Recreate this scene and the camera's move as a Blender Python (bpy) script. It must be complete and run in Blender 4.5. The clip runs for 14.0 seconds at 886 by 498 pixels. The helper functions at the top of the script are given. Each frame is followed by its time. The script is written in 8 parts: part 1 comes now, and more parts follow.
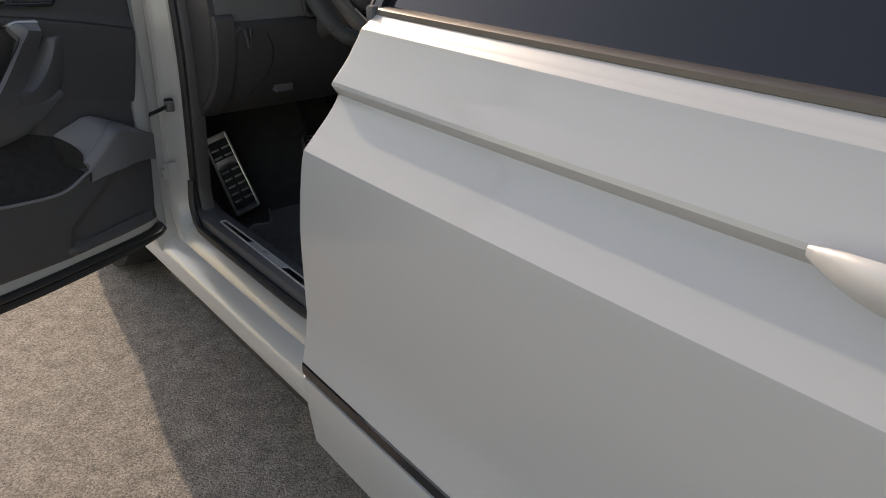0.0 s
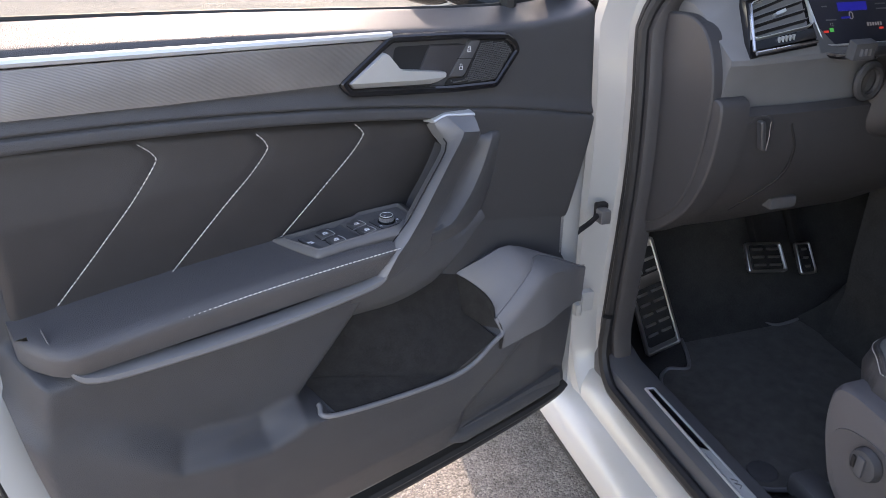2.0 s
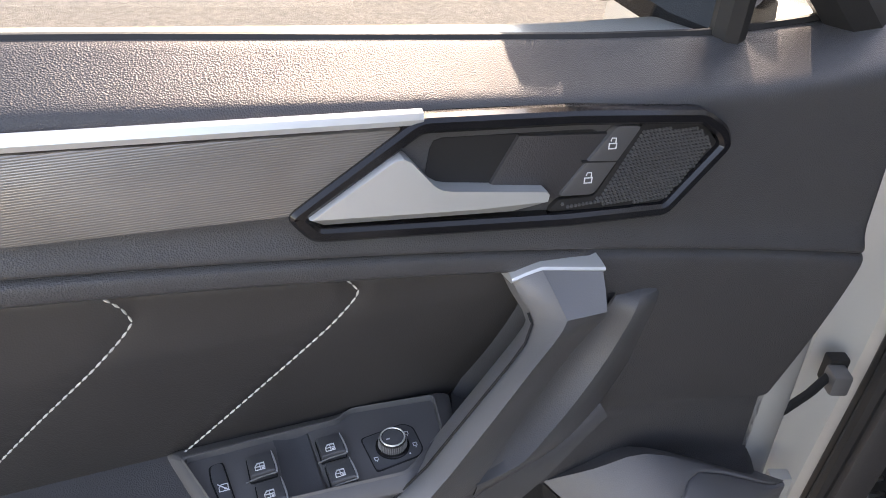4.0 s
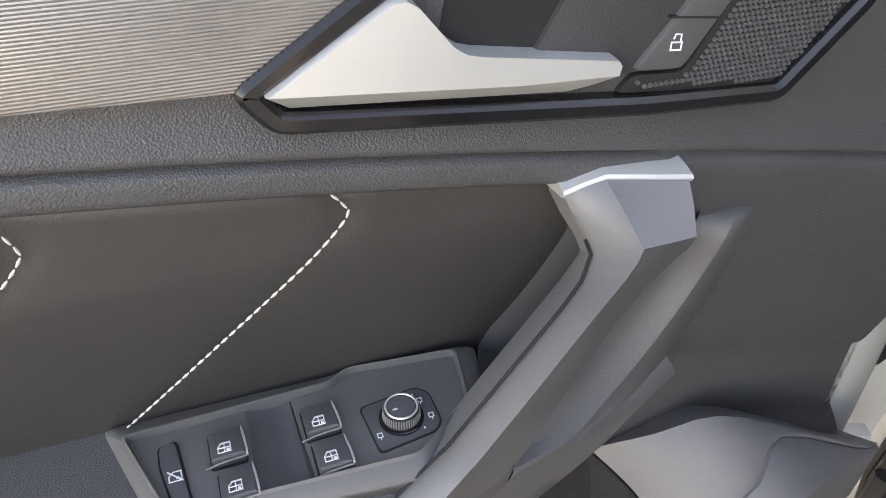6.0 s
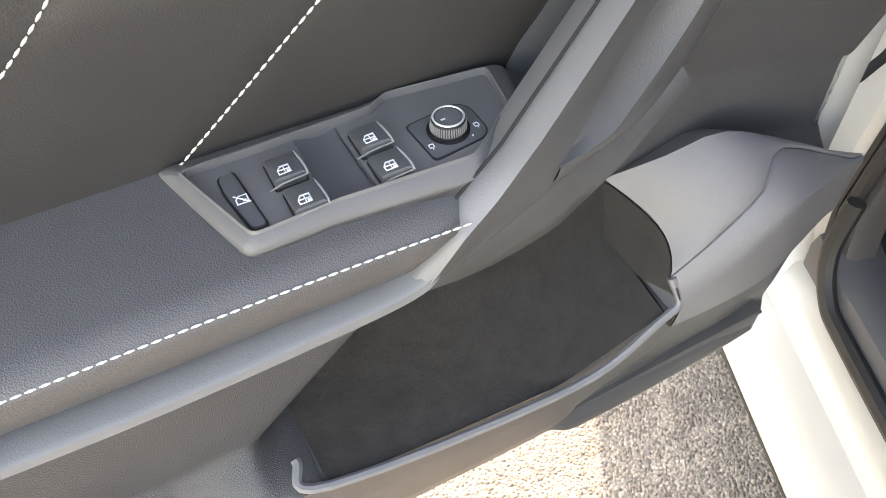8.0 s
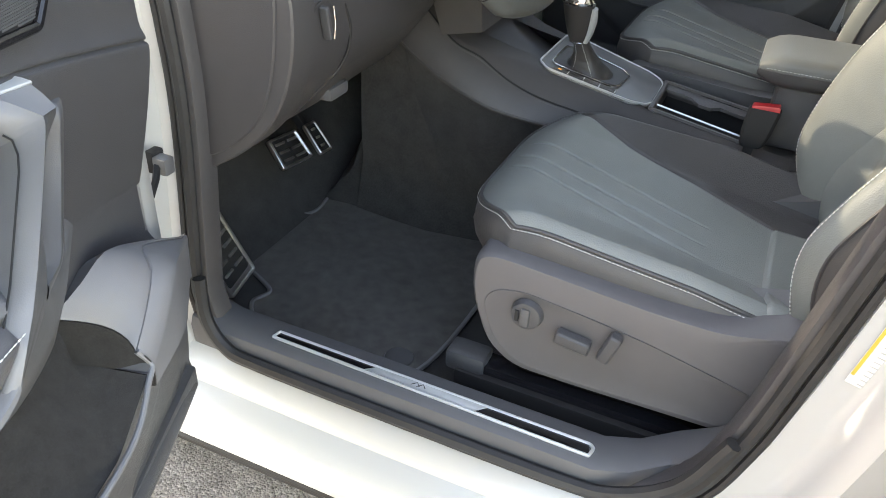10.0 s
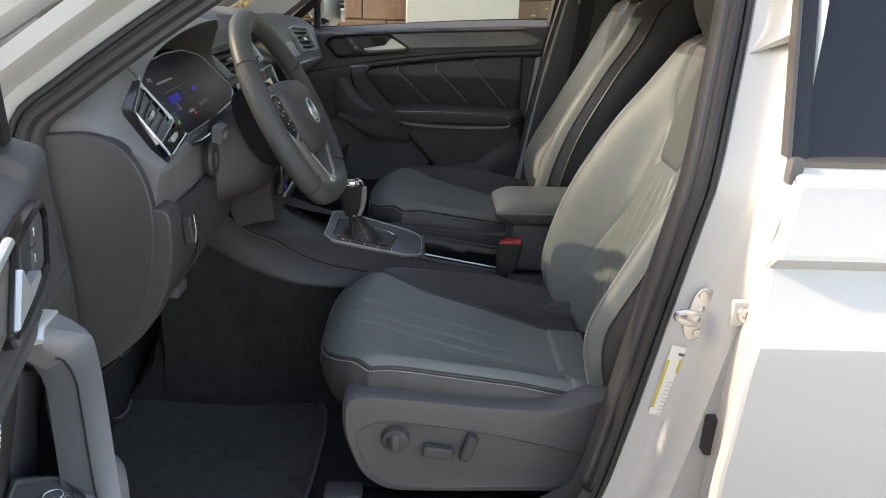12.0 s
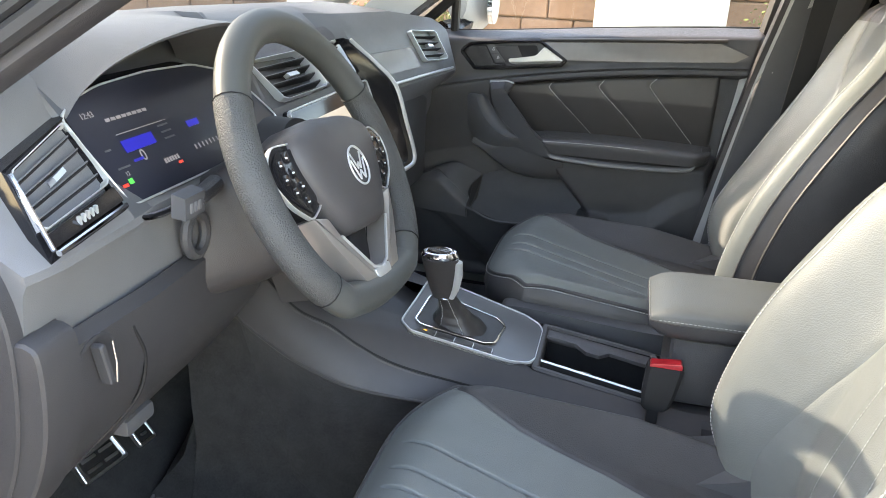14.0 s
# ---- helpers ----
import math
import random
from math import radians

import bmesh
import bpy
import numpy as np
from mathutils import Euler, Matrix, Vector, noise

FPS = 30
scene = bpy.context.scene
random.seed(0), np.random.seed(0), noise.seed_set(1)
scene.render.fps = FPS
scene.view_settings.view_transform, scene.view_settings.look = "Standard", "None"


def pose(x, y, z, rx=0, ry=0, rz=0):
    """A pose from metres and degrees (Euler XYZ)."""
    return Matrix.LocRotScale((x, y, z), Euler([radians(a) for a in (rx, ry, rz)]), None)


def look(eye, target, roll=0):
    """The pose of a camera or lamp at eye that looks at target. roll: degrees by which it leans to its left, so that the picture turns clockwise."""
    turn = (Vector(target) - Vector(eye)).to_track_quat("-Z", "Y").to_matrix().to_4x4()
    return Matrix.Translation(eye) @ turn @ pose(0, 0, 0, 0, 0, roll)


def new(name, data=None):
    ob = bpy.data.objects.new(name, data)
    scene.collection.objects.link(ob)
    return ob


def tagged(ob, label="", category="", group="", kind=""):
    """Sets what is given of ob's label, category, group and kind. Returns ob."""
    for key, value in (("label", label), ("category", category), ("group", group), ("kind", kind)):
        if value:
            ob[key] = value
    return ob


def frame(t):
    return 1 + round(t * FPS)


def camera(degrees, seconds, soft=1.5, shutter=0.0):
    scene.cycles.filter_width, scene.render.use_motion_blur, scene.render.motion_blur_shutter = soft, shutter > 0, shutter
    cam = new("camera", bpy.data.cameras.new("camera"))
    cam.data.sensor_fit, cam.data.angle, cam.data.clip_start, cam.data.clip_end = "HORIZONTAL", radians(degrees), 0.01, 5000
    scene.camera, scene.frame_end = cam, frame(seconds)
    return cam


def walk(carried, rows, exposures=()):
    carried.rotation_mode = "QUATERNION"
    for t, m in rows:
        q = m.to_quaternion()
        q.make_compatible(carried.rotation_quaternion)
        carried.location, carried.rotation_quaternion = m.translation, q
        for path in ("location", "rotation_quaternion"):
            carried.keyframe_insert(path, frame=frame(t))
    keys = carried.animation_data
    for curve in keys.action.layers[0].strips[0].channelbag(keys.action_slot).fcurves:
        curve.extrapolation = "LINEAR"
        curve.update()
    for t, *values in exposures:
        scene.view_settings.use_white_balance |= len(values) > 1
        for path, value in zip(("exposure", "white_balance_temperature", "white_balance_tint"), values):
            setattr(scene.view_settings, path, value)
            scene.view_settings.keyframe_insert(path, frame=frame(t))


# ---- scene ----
cam = camera(59.6, 14.0, soft=0.75)
PATH = [
    (0, (1.059, -0.653, 1.29), (-0.352, 0.487, 0.447), 1.0),
    (0.5, (0.805, -0.671, 1.289), (-0.727, 0.302, 0.449), 0.8),
    (1, (0.547, -0.621, 1.299), (-1.097, 0.138, 0.451), -0.1),
    (1.5, (0.345, -0.606, 1.298), (-1.363, -0.01, 0.445), -0.7),
    (2, (0.137, -0.609, 1.312), (-1.569, -0.062, 0.423), 0.2),
    (2.5, (-0.031, -0.564, 1.31), (-1.746, -0.103, 0.39), 0.9),
    (3, (-0.194, -0.472, 1.303), (-1.919, -0.192, 0.331), 1.4),
    (3.2, (-0.236, -0.451, 1.302), (-1.956, -0.236, 0.304), 1.8),
    (5.3, (-0.5, -0.345, 1.249), (-2.13, -0.346, 0.09), 2.2),
    (5.5, (-0.498, -0.358, 1.237), (-2.124, -0.353, 0.073), 2.3),
    (6, (-0.482, -0.388, 1.209), (-2.065, -0.373, -0.013), 0.9),
    (6.5, (-0.475, -0.406, 1.189), (-1.916, -0.402, -0.198), -1.0),
    (7, (-0.468, -0.421, 1.164), (-1.802, -0.434, -0.326), -3.2),
    (7.2, (-0.468, -0.427, 1.159), (-1.773, -0.433, -0.356), -3.3),
    (9.3, (-0.304, -0.515, 1.241), (-1.433, 0.44, -0.105), 1.4),
    (9.5, (-0.282, -0.559, 1.259), (-1.277, 0.598, -0.034), 1.7),
    (10, (-0.241, -0.677, 1.271), (-0.887, 0.861, 0.167), 3.4),
    (10.5, (-0.212, -0.814, 1.307), (-0.602, 0.884, 0.326), 3.5),
    (11, (-0.284, -0.888, 1.34), (-0.401, 0.918, 0.49), 2.4),
    (11.5, (-0.389, -0.935, 1.342), (-0.363, 0.918, 0.589), 2.8),
    (12, (-0.43, -0.945, 1.345), (-0.382, 0.932, 0.657), 2.2),
    (12.5, (-0.44, -0.929, 1.342), (-0.386, 0.951, 0.661), 1.4),
    (13, (-0.394, -0.828, 1.323), (-0.34, 1.052, 0.642), 0.7),
    (13.5, (-0.306, -0.591, 1.334), (-0.43, 1.283, 0.646), 1.6),
    (14, (-0.34, -0.363, 1.326), (-0.754, 1.459, 0.614), 2.6),
]
walk(cam, [(t, look(eye, target, roll)) for t, eye, target, roll in PATH],
     [(0, 1.06, 9000, 19), (0.5, 1.42, 8700, 17), (1.0, 1.85, 8400, 20), (1.5, 2.15, 8200, 22), (2.0, 2.4, 8000, 24), (3.0, 2.5, 8400, 24), (5.5, 2.42, 9900, 23), (6.0, 3.15, 10300, 22), (6.3, 3.75, 10500, 21), (6.6, 3.9, 10700, 21), (7.0, 3.78, 10850, 20), (7.2, 3.72, 10900, 20),
      (9.5, 3.55, 9900, 17), (10.0, 3.5, 9550, 16), (10.5, 3.0, 9200, 16), (11.0, 2.55, 9000, 17), (12.5, 2.45, 9000, 17), (13.3, 2.62, 8700, 16), (13.6, 3.02, 8700, 16), (14.0, 3.82, 8600, 17)])

# ---- world, sun ----
world = bpy.data.worlds.new("sky")
scene.world = world
world.use_nodes = True
wn = world.node_tree.nodes
sky = wn.new("ShaderNodeTexSky")
sky.sky_type = "NISHITA"
sky.sun_disc = False
SUN = Vector((-0.67, 0.084, 0.395)).normalized()
sky.sun_elevation = math.asin(SUN.z)
sky.sun_rotation = math.atan2(SUN.x, SUN.y)
world.node_tree.links.new(sky.outputs[0], wn["Background"].inputs[0])
wn["Background"].inputs[1].default_value = 0.15
sun = new("sun", bpy.data.lights.new("sun", "SUN"))
sun.data.energy, sun.data.angle, sun.data.color = 1.35, radians(0.6), (1.0, 0.97, 0.93)
sun.matrix_world = look(SUN * 20, (0, 0, 0))


# ---- materials ----
def material(name, color, rough=0.5, metal=0.0, spec=0.5, coat=0.0, var=0.12, scale=30.0, bump=0.0, bscale=400.0, bkind="noise",
             color2=None, rvar=0.1, trans=0.0, emit=None, sheen=0.0):
    """A principled material with colour variation at two sizes, uneven gloss and a fine relief, in metres of the object."""
    m = bpy.data.materials.new(name)
    m.use_nodes = True
    nt = m.node_tree
    b = nt.nodes["Principled BSDF"]
    tc = nt.nodes.new("ShaderNodeTexCoord")
    n1 = nt.nodes.new("ShaderNodeTexNoise")
    n1.inputs["Scale"].default_value, n1.inputs["Detail"].default_value = scale, 6
    nt.links.new(tc.outputs["Object"], n1.inputs["Vector"])
    n2 = nt.nodes.new("ShaderNodeTexNoise")
    n2.inputs["Scale"].default_value, n2.inputs["Detail"].default_value = scale / 9, 3
    nt.links.new(tc.outputs["Object"], n2.inputs["Vector"])
    add = nt.nodes.new("ShaderNodeMath")
    add.operation = "MULTIPLY_ADD"
    add.inputs[1].default_value = 0.55
    half = nt.nodes.new("ShaderNodeMath")
    half.operation = "MULTIPLY"
    half.inputs[1].default_value = 0.45
    nt.links.new(n2.outputs[0], half.inputs[0])
    nt.links.new(n1.outputs[0], add.inputs[0])
    nt.links.new(half.outputs[0], add.inputs[2])
    ramp = nt.nodes.new("ShaderNodeValToRGB")
    ramp.color_ramp.elements[0].position, ramp.color_ramp.elements[1].position = 0.3, 0.7
    lo = color2 if color2 else [c * (1 - var) for c in color]
    hi = color if color2 else [min(1, c * (1 + var)) for c in color]
    ramp.color_ramp.elements[0].color = (*lo, 1)
    ramp.color_ramp.elements[1].color = (*hi, 1)
    nt.links.new(add.outputs[0], ramp.inputs[0])
    nt.links.new(ramp.outputs[0], b.inputs["Base Color"])
    rr = nt.nodes.new("ShaderNodeMapRange")
    rr.inputs["To Min"].default_value, rr.inputs["To Max"].default_value = max(0, rough - rvar), min(1, rough + rvar)
    nt.links.new(n2.outputs[0], rr.inputs["Value"])
    nt.links.new(rr.outputs[0], b.inputs["Roughness"])
    b.inputs["Metallic"].default_value = metal
    b.inputs["Specular IOR Level"].default_value = spec
    b.inputs["Coat Weight"].default_value = coat
    b.inputs["Coat Roughness"].default_value = 0.04
    b.inputs["Transmission Weight"].default_value = trans
    b.inputs["Sheen Weight"].default_value = sheen
    if emit:
        b.inputs["Emission Color"].default_value, b.inputs["Emission Strength"].default_value = (*emit[:3], 1), emit[3]
    if bump:
        t = nt.nodes.new("ShaderNodeTexVoronoi" if bkind == "leather" else "ShaderNodeTexNoise" if bkind == "noise" else "ShaderNodeTexWave")
        t.inputs["Scale"].default_value = bscale
        if bkind == "wave":
            t.bands_direction = "Z"
        nt.links.new(tc.outputs["Object"], t.inputs["Vector"])
        bp = nt.nodes.new("ShaderNodeBump")
        bp.inputs["Strength"].default_value, bp.inputs["Distance"].default_value = bump, 0.001
        nt.links.new(t.outputs[0], bp.inputs["Height"])
        nt.links.new(bp.outputs[0], b.inputs["Normal"])
    return m


PAINT = material("white_paint", (0.45, 0.456, 0.446), 0.30, coat=0.5, var=0.015, rvar=0.03, scale=4)
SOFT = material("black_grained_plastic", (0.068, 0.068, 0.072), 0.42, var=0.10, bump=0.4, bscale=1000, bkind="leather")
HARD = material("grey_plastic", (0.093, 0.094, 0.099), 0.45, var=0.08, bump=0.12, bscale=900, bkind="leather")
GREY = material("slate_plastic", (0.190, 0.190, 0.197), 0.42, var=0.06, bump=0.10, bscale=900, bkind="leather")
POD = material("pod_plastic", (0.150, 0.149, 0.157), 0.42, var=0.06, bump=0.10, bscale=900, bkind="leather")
BLACK = material("gloss_black", (0.012, 0.012, 0.014), 0.12, var=0.1, rvar=0.05)
MATT = material("matt_black", (0.014, 0.014, 0.015), 0.7, var=0.15)
LEATHER = material("black_leatherette", (0.047, 0.044, 0.044), 0.40, var=0.10, bump=0.15, bscale=1000, bkind="leather")
ARMLEATHER = material("padded_leatherette", (0.096, 0.093, 0.095), 0.42, var=0.08, bump=0.35, bscale=1100, bkind="leather")
SEATGREY = material("grey_leatherette", (0.182, 0.194, 0.185), 0.44, var=0.06, bump=0.30, bscale=480, bkind="leather", rvar=0.06)
SEATBLACK = material("dark_leatherette", (0.066, 0.063, 0.064), 0.42, var=0.10, bump=0.30, bscale=480, bkind="leather")
CARPET = material("carpet", (0.048, 0.047, 0.047), 0.95, var=0.35, scale=260, bump=0.9, bscale=900, sheen=0.15, spec=0.1)
MATTING = material("velour_mat", (0.150, 0.144, 0.136), 0.95, color2=(0.078, 0.075, 0.071), scale=40, bump=0.8, bscale=1200, sheen=0.15, spec=0.1)
FELT = material("felt", (0.036, 0.034, 0.033), 0.97, var=0.4, scale=500, bump=0.9, bscale=1500, sheen=0.08, spec=0.1)
RUBBER = material("rubber_seal", (0.022, 0.022, 0.023), 0.55, var=0.2)
CHROME = material("chrome", (0.80, 0.80, 0.82), 0.10, metal=1.0, var=0.03, rvar=0.04)
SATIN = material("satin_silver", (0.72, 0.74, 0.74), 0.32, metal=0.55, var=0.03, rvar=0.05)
DARKSATIN = material("dark_satin_trim", (0.17, 0.17, 0.175), 0.36, metal=0.4, var=0.05, rvar=0.05)
DASHTOP = material("soft_dash_skin", (0.170, 0.170, 0.173), 0.44, var=0.08, bump=0.25, bscale=900, bkind="leather")
SWITCH = material("switch_plastic", (0.140, 0.136, 0.135), 0.44, var=0.06, bump=0.10, bscale=1100, bkind="leather")
KNEE = material("knee_trim_plastic", (0.058, 0.055, 0.057), 0.46, var=0.08, bump=0.25, bscale=1000, bkind="leather")
DASHDARK = material("dark_dash_plastic", (0.050, 0.048, 0.051), 0.46, var=0.08, bump=0.25, bscale=1000, bkind="leather")
CLUSTER = material("matt_display", (0.026, 0.028, 0.040), 0.34, spec=0.3, var=0.1, rvar=0.03)
CONSOLE = material("console_plastic", (0.074, 0.070, 0.072), 0.44, var=0.08, bump=0.2, bscale=950, bkind="leather")
COLUMN = material("column_plastic", (0.056, 0.052, 0.053), 0.46, var=0.08, bump=0.2, bscale=950, bkind="leather")
SPOKE = material("taupe_satin_metal", (0.40, 0.375, 0.35), 0.34, metal=0.6, var=0.03, rvar=0.05)
SLAT = material("vent_slat_plastic", (0.020, 0.020, 0.022), 0.6, spec=0.25, var=0.1)
ALU = material("brushed_aluminium", (0.74, 0.74, 0.73), 0.32, metal=1.0, var=0.08, bump=0.15, bscale=300)
THREAD = material("white_thread", (0.70, 0.69, 0.66), 0.8, var=0.1, scale=900)
GREYTHREAD = material("grey_thread", (0.42, 0.43, 0.42), 0.8, var=0.1, scale=900)
ICON = material("white_print", (0.75, 0.76, 0.78), 0.5, var=0.02)
RED = material("red_plastic", (0.55, 0.02, 0.03), 0.35, var=0.1)
REFLECTOR = material("red_reflector", (0.50, 0.01, 0.02), 0.15, var=0.2, scale=300, bump=0.6, bscale=500, emit=None)
TRIM = material("ribbed_grey_trim", (0.30, 0.283, 0.268), 0.24, metal=0.45, var=0.10, bump=0.30, bscale=240, bkind="wave")
SCREEN = material("dark_screen", (0.010, 0.010, 0.014), 0.10, var=0.1, rvar=0.03)
# the emission stands in for bright sky mirrored in the touch screen
LCD = material("pale_glow_screen", (0.22, 0.22, 0.20), 0.15, var=0.1, rvar=0.05, emit=(0.95, 0.97, 0.90, 0.045))
BLUE = material("lit_blue_readout", (0.01, 0.012, 0.10), 0.3, emit=(0.012, 0.016, 1.0, 0.045))
LIT = material("lit_white_readout", (0.12, 0.12, 0.14), 0.4, emit=(0.75, 0.8, 0.9, 0.022))
LITGREEN = material("lit_green_readout", (0.02, 0.3, 0.05), 0.4, emit=(0.05, 0.8, 0.15, 0.06))
LITRED = material("lit_red_readout", (0.4, 0.02, 0.02), 0.4, emit=(0.9, 0.08, 0.05, 0.08))
ASPHALT = material("asphalt", (0.37, 0.345, 0.312), 0.88, color2=(0.135, 0.125, 0.113), scale=170, bump=1.0, bscale=150, spec=0.35)
nt_ = ASPHALT.node_tree
vor_ = nt_.nodes.new("ShaderNodeTexVoronoi")
vor_.inputs["Scale"].default_value = 210
tc_ = next(n for n in nt_.nodes if n.type == "TEX_COORD")
nt_.links.new(tc_.outputs["Object"], vor_.inputs["Vector"])
mx_ = nt_.nodes.new("ShaderNodeMix")
mx_.data_type, mx_.blend_type = "RGBA", "MULTIPLY"
mx_.inputs[0].default_value = 0.75
gr_ = nt_.nodes.new("ShaderNodeValToRGB")
gr_.color_ramp.elements[0].color, gr_.color_ramp.elements[1].color = (0.35, 0.33, 0.32, 1), (1.75, 1.67, 1.58, 1)
nt_.links.new(vor_.outputs["Color"], gr_.inputs[0])
rp_ = next(n for n in nt_.nodes if n.type == "VALTORGB" and n != gr_)
nt_.links.new(rp_.outputs[0], mx_.inputs[6])
nt_.links.new(gr_.outputs[0], mx_.inputs[7])
nt_.links.new(mx_.outputs[2], nt_.nodes["Principled BSDF"].inputs["Base Color"])
bp_ = next(n for n in nt_.nodes if n.type == "BUMP")
bp_.inputs["Distance"].default_value = 0.003
nt_.links.new(vor_.outputs["Distance"], bp_.inputs["Height"])
bp_.invert = True
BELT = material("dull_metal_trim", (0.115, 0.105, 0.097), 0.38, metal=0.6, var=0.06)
SEATMID = material("slate_leatherette", (0.115, 0.122, 0.118), 0.45, var=0.06, bump=0.30, bscale=480, bkind="leather", rvar=0.06)
BRICK = material("brown_block", (0.33, 0.20, 0.13), 0.9, color2=(0.24, 0.14, 0.09), scale=25, bump=0.8, bscale=120)
MORTAR = material("mortar", (0.20, 0.14, 0.10), 0.95, var=0.2)
CONCRETE = material("concrete", (0.52, 0.50, 0.43), 0.85, var=0.08, scale=12, bump=0.4, bscale=150)
GRAVEL = material("tan_gravel", (0.50, 0.41, 0.31), 0.95, color2=(0.28, 0.22, 0.16), scale=30, bump=1.0, bscale=60)
LEAF = material("leaf", (0.16, 0.17, 0.035), 0.6, color2=(0.07, 0.09, 0.02), scale=14)
BARK = material("bark", (0.28, 0.20, 0.12), 0.9, var=0.3)
STICKER = material("label_paper", (0.72, 0.72, 0.68), 0.5, var=0.03)
YELLOW = material("yellow_print", (0.55, 0.42, 0.06), 0.5, var=0.05)
HEADLINER = material("headliner", (0.58, 0.58, 0.56), 0.95, var=0.08, scale=200)


def glass(name, tint, rough=0.0):
    m = bpy.data.materials.new(name)
    m.use_nodes = True
    nt = m.node_tree
    b = nt.nodes["Principled BSDF"]
    nt.nodes.remove(b)
    mix, tr, gl, fr, pw = (nt.nodes.new(k) for k in ("ShaderNodeMixShader", "ShaderNodeBsdfTransparent", "ShaderNodeBsdfGlossy", "ShaderNodeLayerWeight", "ShaderNodeMath"))
    tr.inputs[0].default_value = (*tint, 1)
    gl.inputs["Roughness"].default_value = rough
    fr.inputs[0].default_value = 0.5
    pw.operation = "POWER"
    pw.inputs[1].default_value = 4.0
    lift = nt.nodes.new("ShaderNodeMath")
    lift.operation = "MULTIPLY_ADD"
    lift.inputs[1].default_value, lift.inputs[2].default_value = 0.7, 0.05
    nt.links.new(fr.outputs["Facing"], pw.inputs[0])
    nt.links.new(pw.outputs[0], lift.inputs[0])
    nt.links.new(lift.outputs[0], mix.inputs[0])
    nt.links.new(tr.outputs[0], mix.inputs[1])
    nt.links.new(gl.outputs[0], mix.inputs[2])
    nt.links.new(mix.outputs[0], nt.nodes["Material Output"].inputs[0])
    return m


SCREENGLASS = glass("windscreen_glass", (0.33, 0.355, 0.35))
CLEAR = glass("clear_glass", (0.74, 0.78, 0.76))


# ---- mesh helpers ----
def thing(name, label, category, m=None, group="", kind=""):
    ob = new(name)
    ob.matrix_world = m if m is not None else Matrix()
    return tagged(ob, label, category, group, kind)


def finish(me, angle=0.6):
    """Smooth faces with sharp edges where they turn by more than the angle."""
    bm = bmesh.new()
    bm.from_mesh(me)
    bmesh.ops.recalc_face_normals(bm, faces=bm.faces)
    for f in bm.faces:
        f.smooth = True
    for e in bm.edges:
        if len(e.link_faces) == 2 and e.calc_face_angle(0) > angle:
            e.smooth = False
    bm.to_mesh(me)
    bm.free()


def part(name, shape, mat, parent=None, label="", mirror=False, angle=0.6, flip=False):
    """Links a bmesh, or a pair of vertices and faces, as one mesh object under its parent."""
    me = bpy.data.meshes.new(name)
    if isinstance(shape, tuple):
        me.from_pydata([tuple(float(c) for c in v) for v in shape[0]], [], [tuple(f) for f in shape[1]])
    else:
        shape.to_mesh(me)
        shape.free()
    if mirror:
        me.transform(Matrix.Diagonal((1, -1, 1, 1)))
    finish(me, angle)
    me.materials.append(mat)
    ob = new(name, me)
    if parent is not None:
        ob.parent = parent
    if label:
        ob["label"] = label
    return ob


def join(*shapes):
    vs, fs = [], []
    for v, f in shapes:
        k = len(vs)
        vs += list(v)
        fs += [tuple(i + k for i in face) for face in f]
    return vs, fs


def prism(poly, w0, w1, axes="uw", bevel=0.002, seg=2, both=False):
    """A polygon pushed out from w0 to w1, with its edges at w1 rounded. axes: 'uz' lies in a door, 'xy' lies flat, 'xz' faces y, 'yz' faces x."""
    def at(a, b, w):
        return {"uz": (a, w, b), "xz": (a, w, b), "xy": (a, b, w), "yz": (w, a, b)}[axes]
    bm = bmesh.new()
    lo = [bm.verts.new(at(a, b, w0)) for a, b in poly]
    hi = [bm.verts.new(at(a, b, w1)) for a, b in poly]
    n = len(poly)
    bm.faces.new(lo)
    bm.faces.new(hi)
    for i in range(n):
        bm.faces.new((lo[i], lo[(i + 1) % n], hi[(i + 1) % n], hi[i]))
    bmesh.ops.recalc_face_normals(bm, faces=bm.faces)
    if bevel > 0:
        top = set(hi) | (set(lo) if both else set())
        es = [e for e in bm.edges if e.verts[0] in top and e.verts[1] in top]
        bmesh.ops.bevel(bm, geom=es, offset=bevel, segments=seg, affect="EDGES", profile=0.6)
    return bm


def rounded(poly, r, n=4):
    """The polygon with its corners rounded by about r."""
    out = []
    k = len(poly)
    for i in range(k):
        p, a, b = Vector(poly[i]), Vector(poly[i - 1]), Vector(poly[(i + 1) % k])
        da, db = (a - p), (b - p)
        ra, rb = min(r, da.length * 0.45), min(r, db.length * 0.45)
        s, e = p + da.normalized() * ra, p + db.normalized() * rb
        for j in range(n + 1):
            t = j / n
            q = s.lerp(p, t).lerp(p.lerp(e, t), t)
            out.append((q.x, q.y))
    return out


def block(x0, x1, y0, y1, z0, z1, bevel=0.004, seg=2):
    bm = bmesh.new()
    bmesh.ops.create_cube(bm, size=1)
    for v in bm.verts:
        v.co = ((x0 + x1) / 2 + v.co.x * (x1 - x0), (y0 + y1) / 2 + v.co.y * (y1 - y0), (z0 + z1) / 2 + v.co.z * (z1 - z0))
    if bevel:
        bmesh.ops.bevel(bm, geom=bm.edges[:], offset=bevel, segments=seg, affect="EDGES", profile=0.6)
    return bm


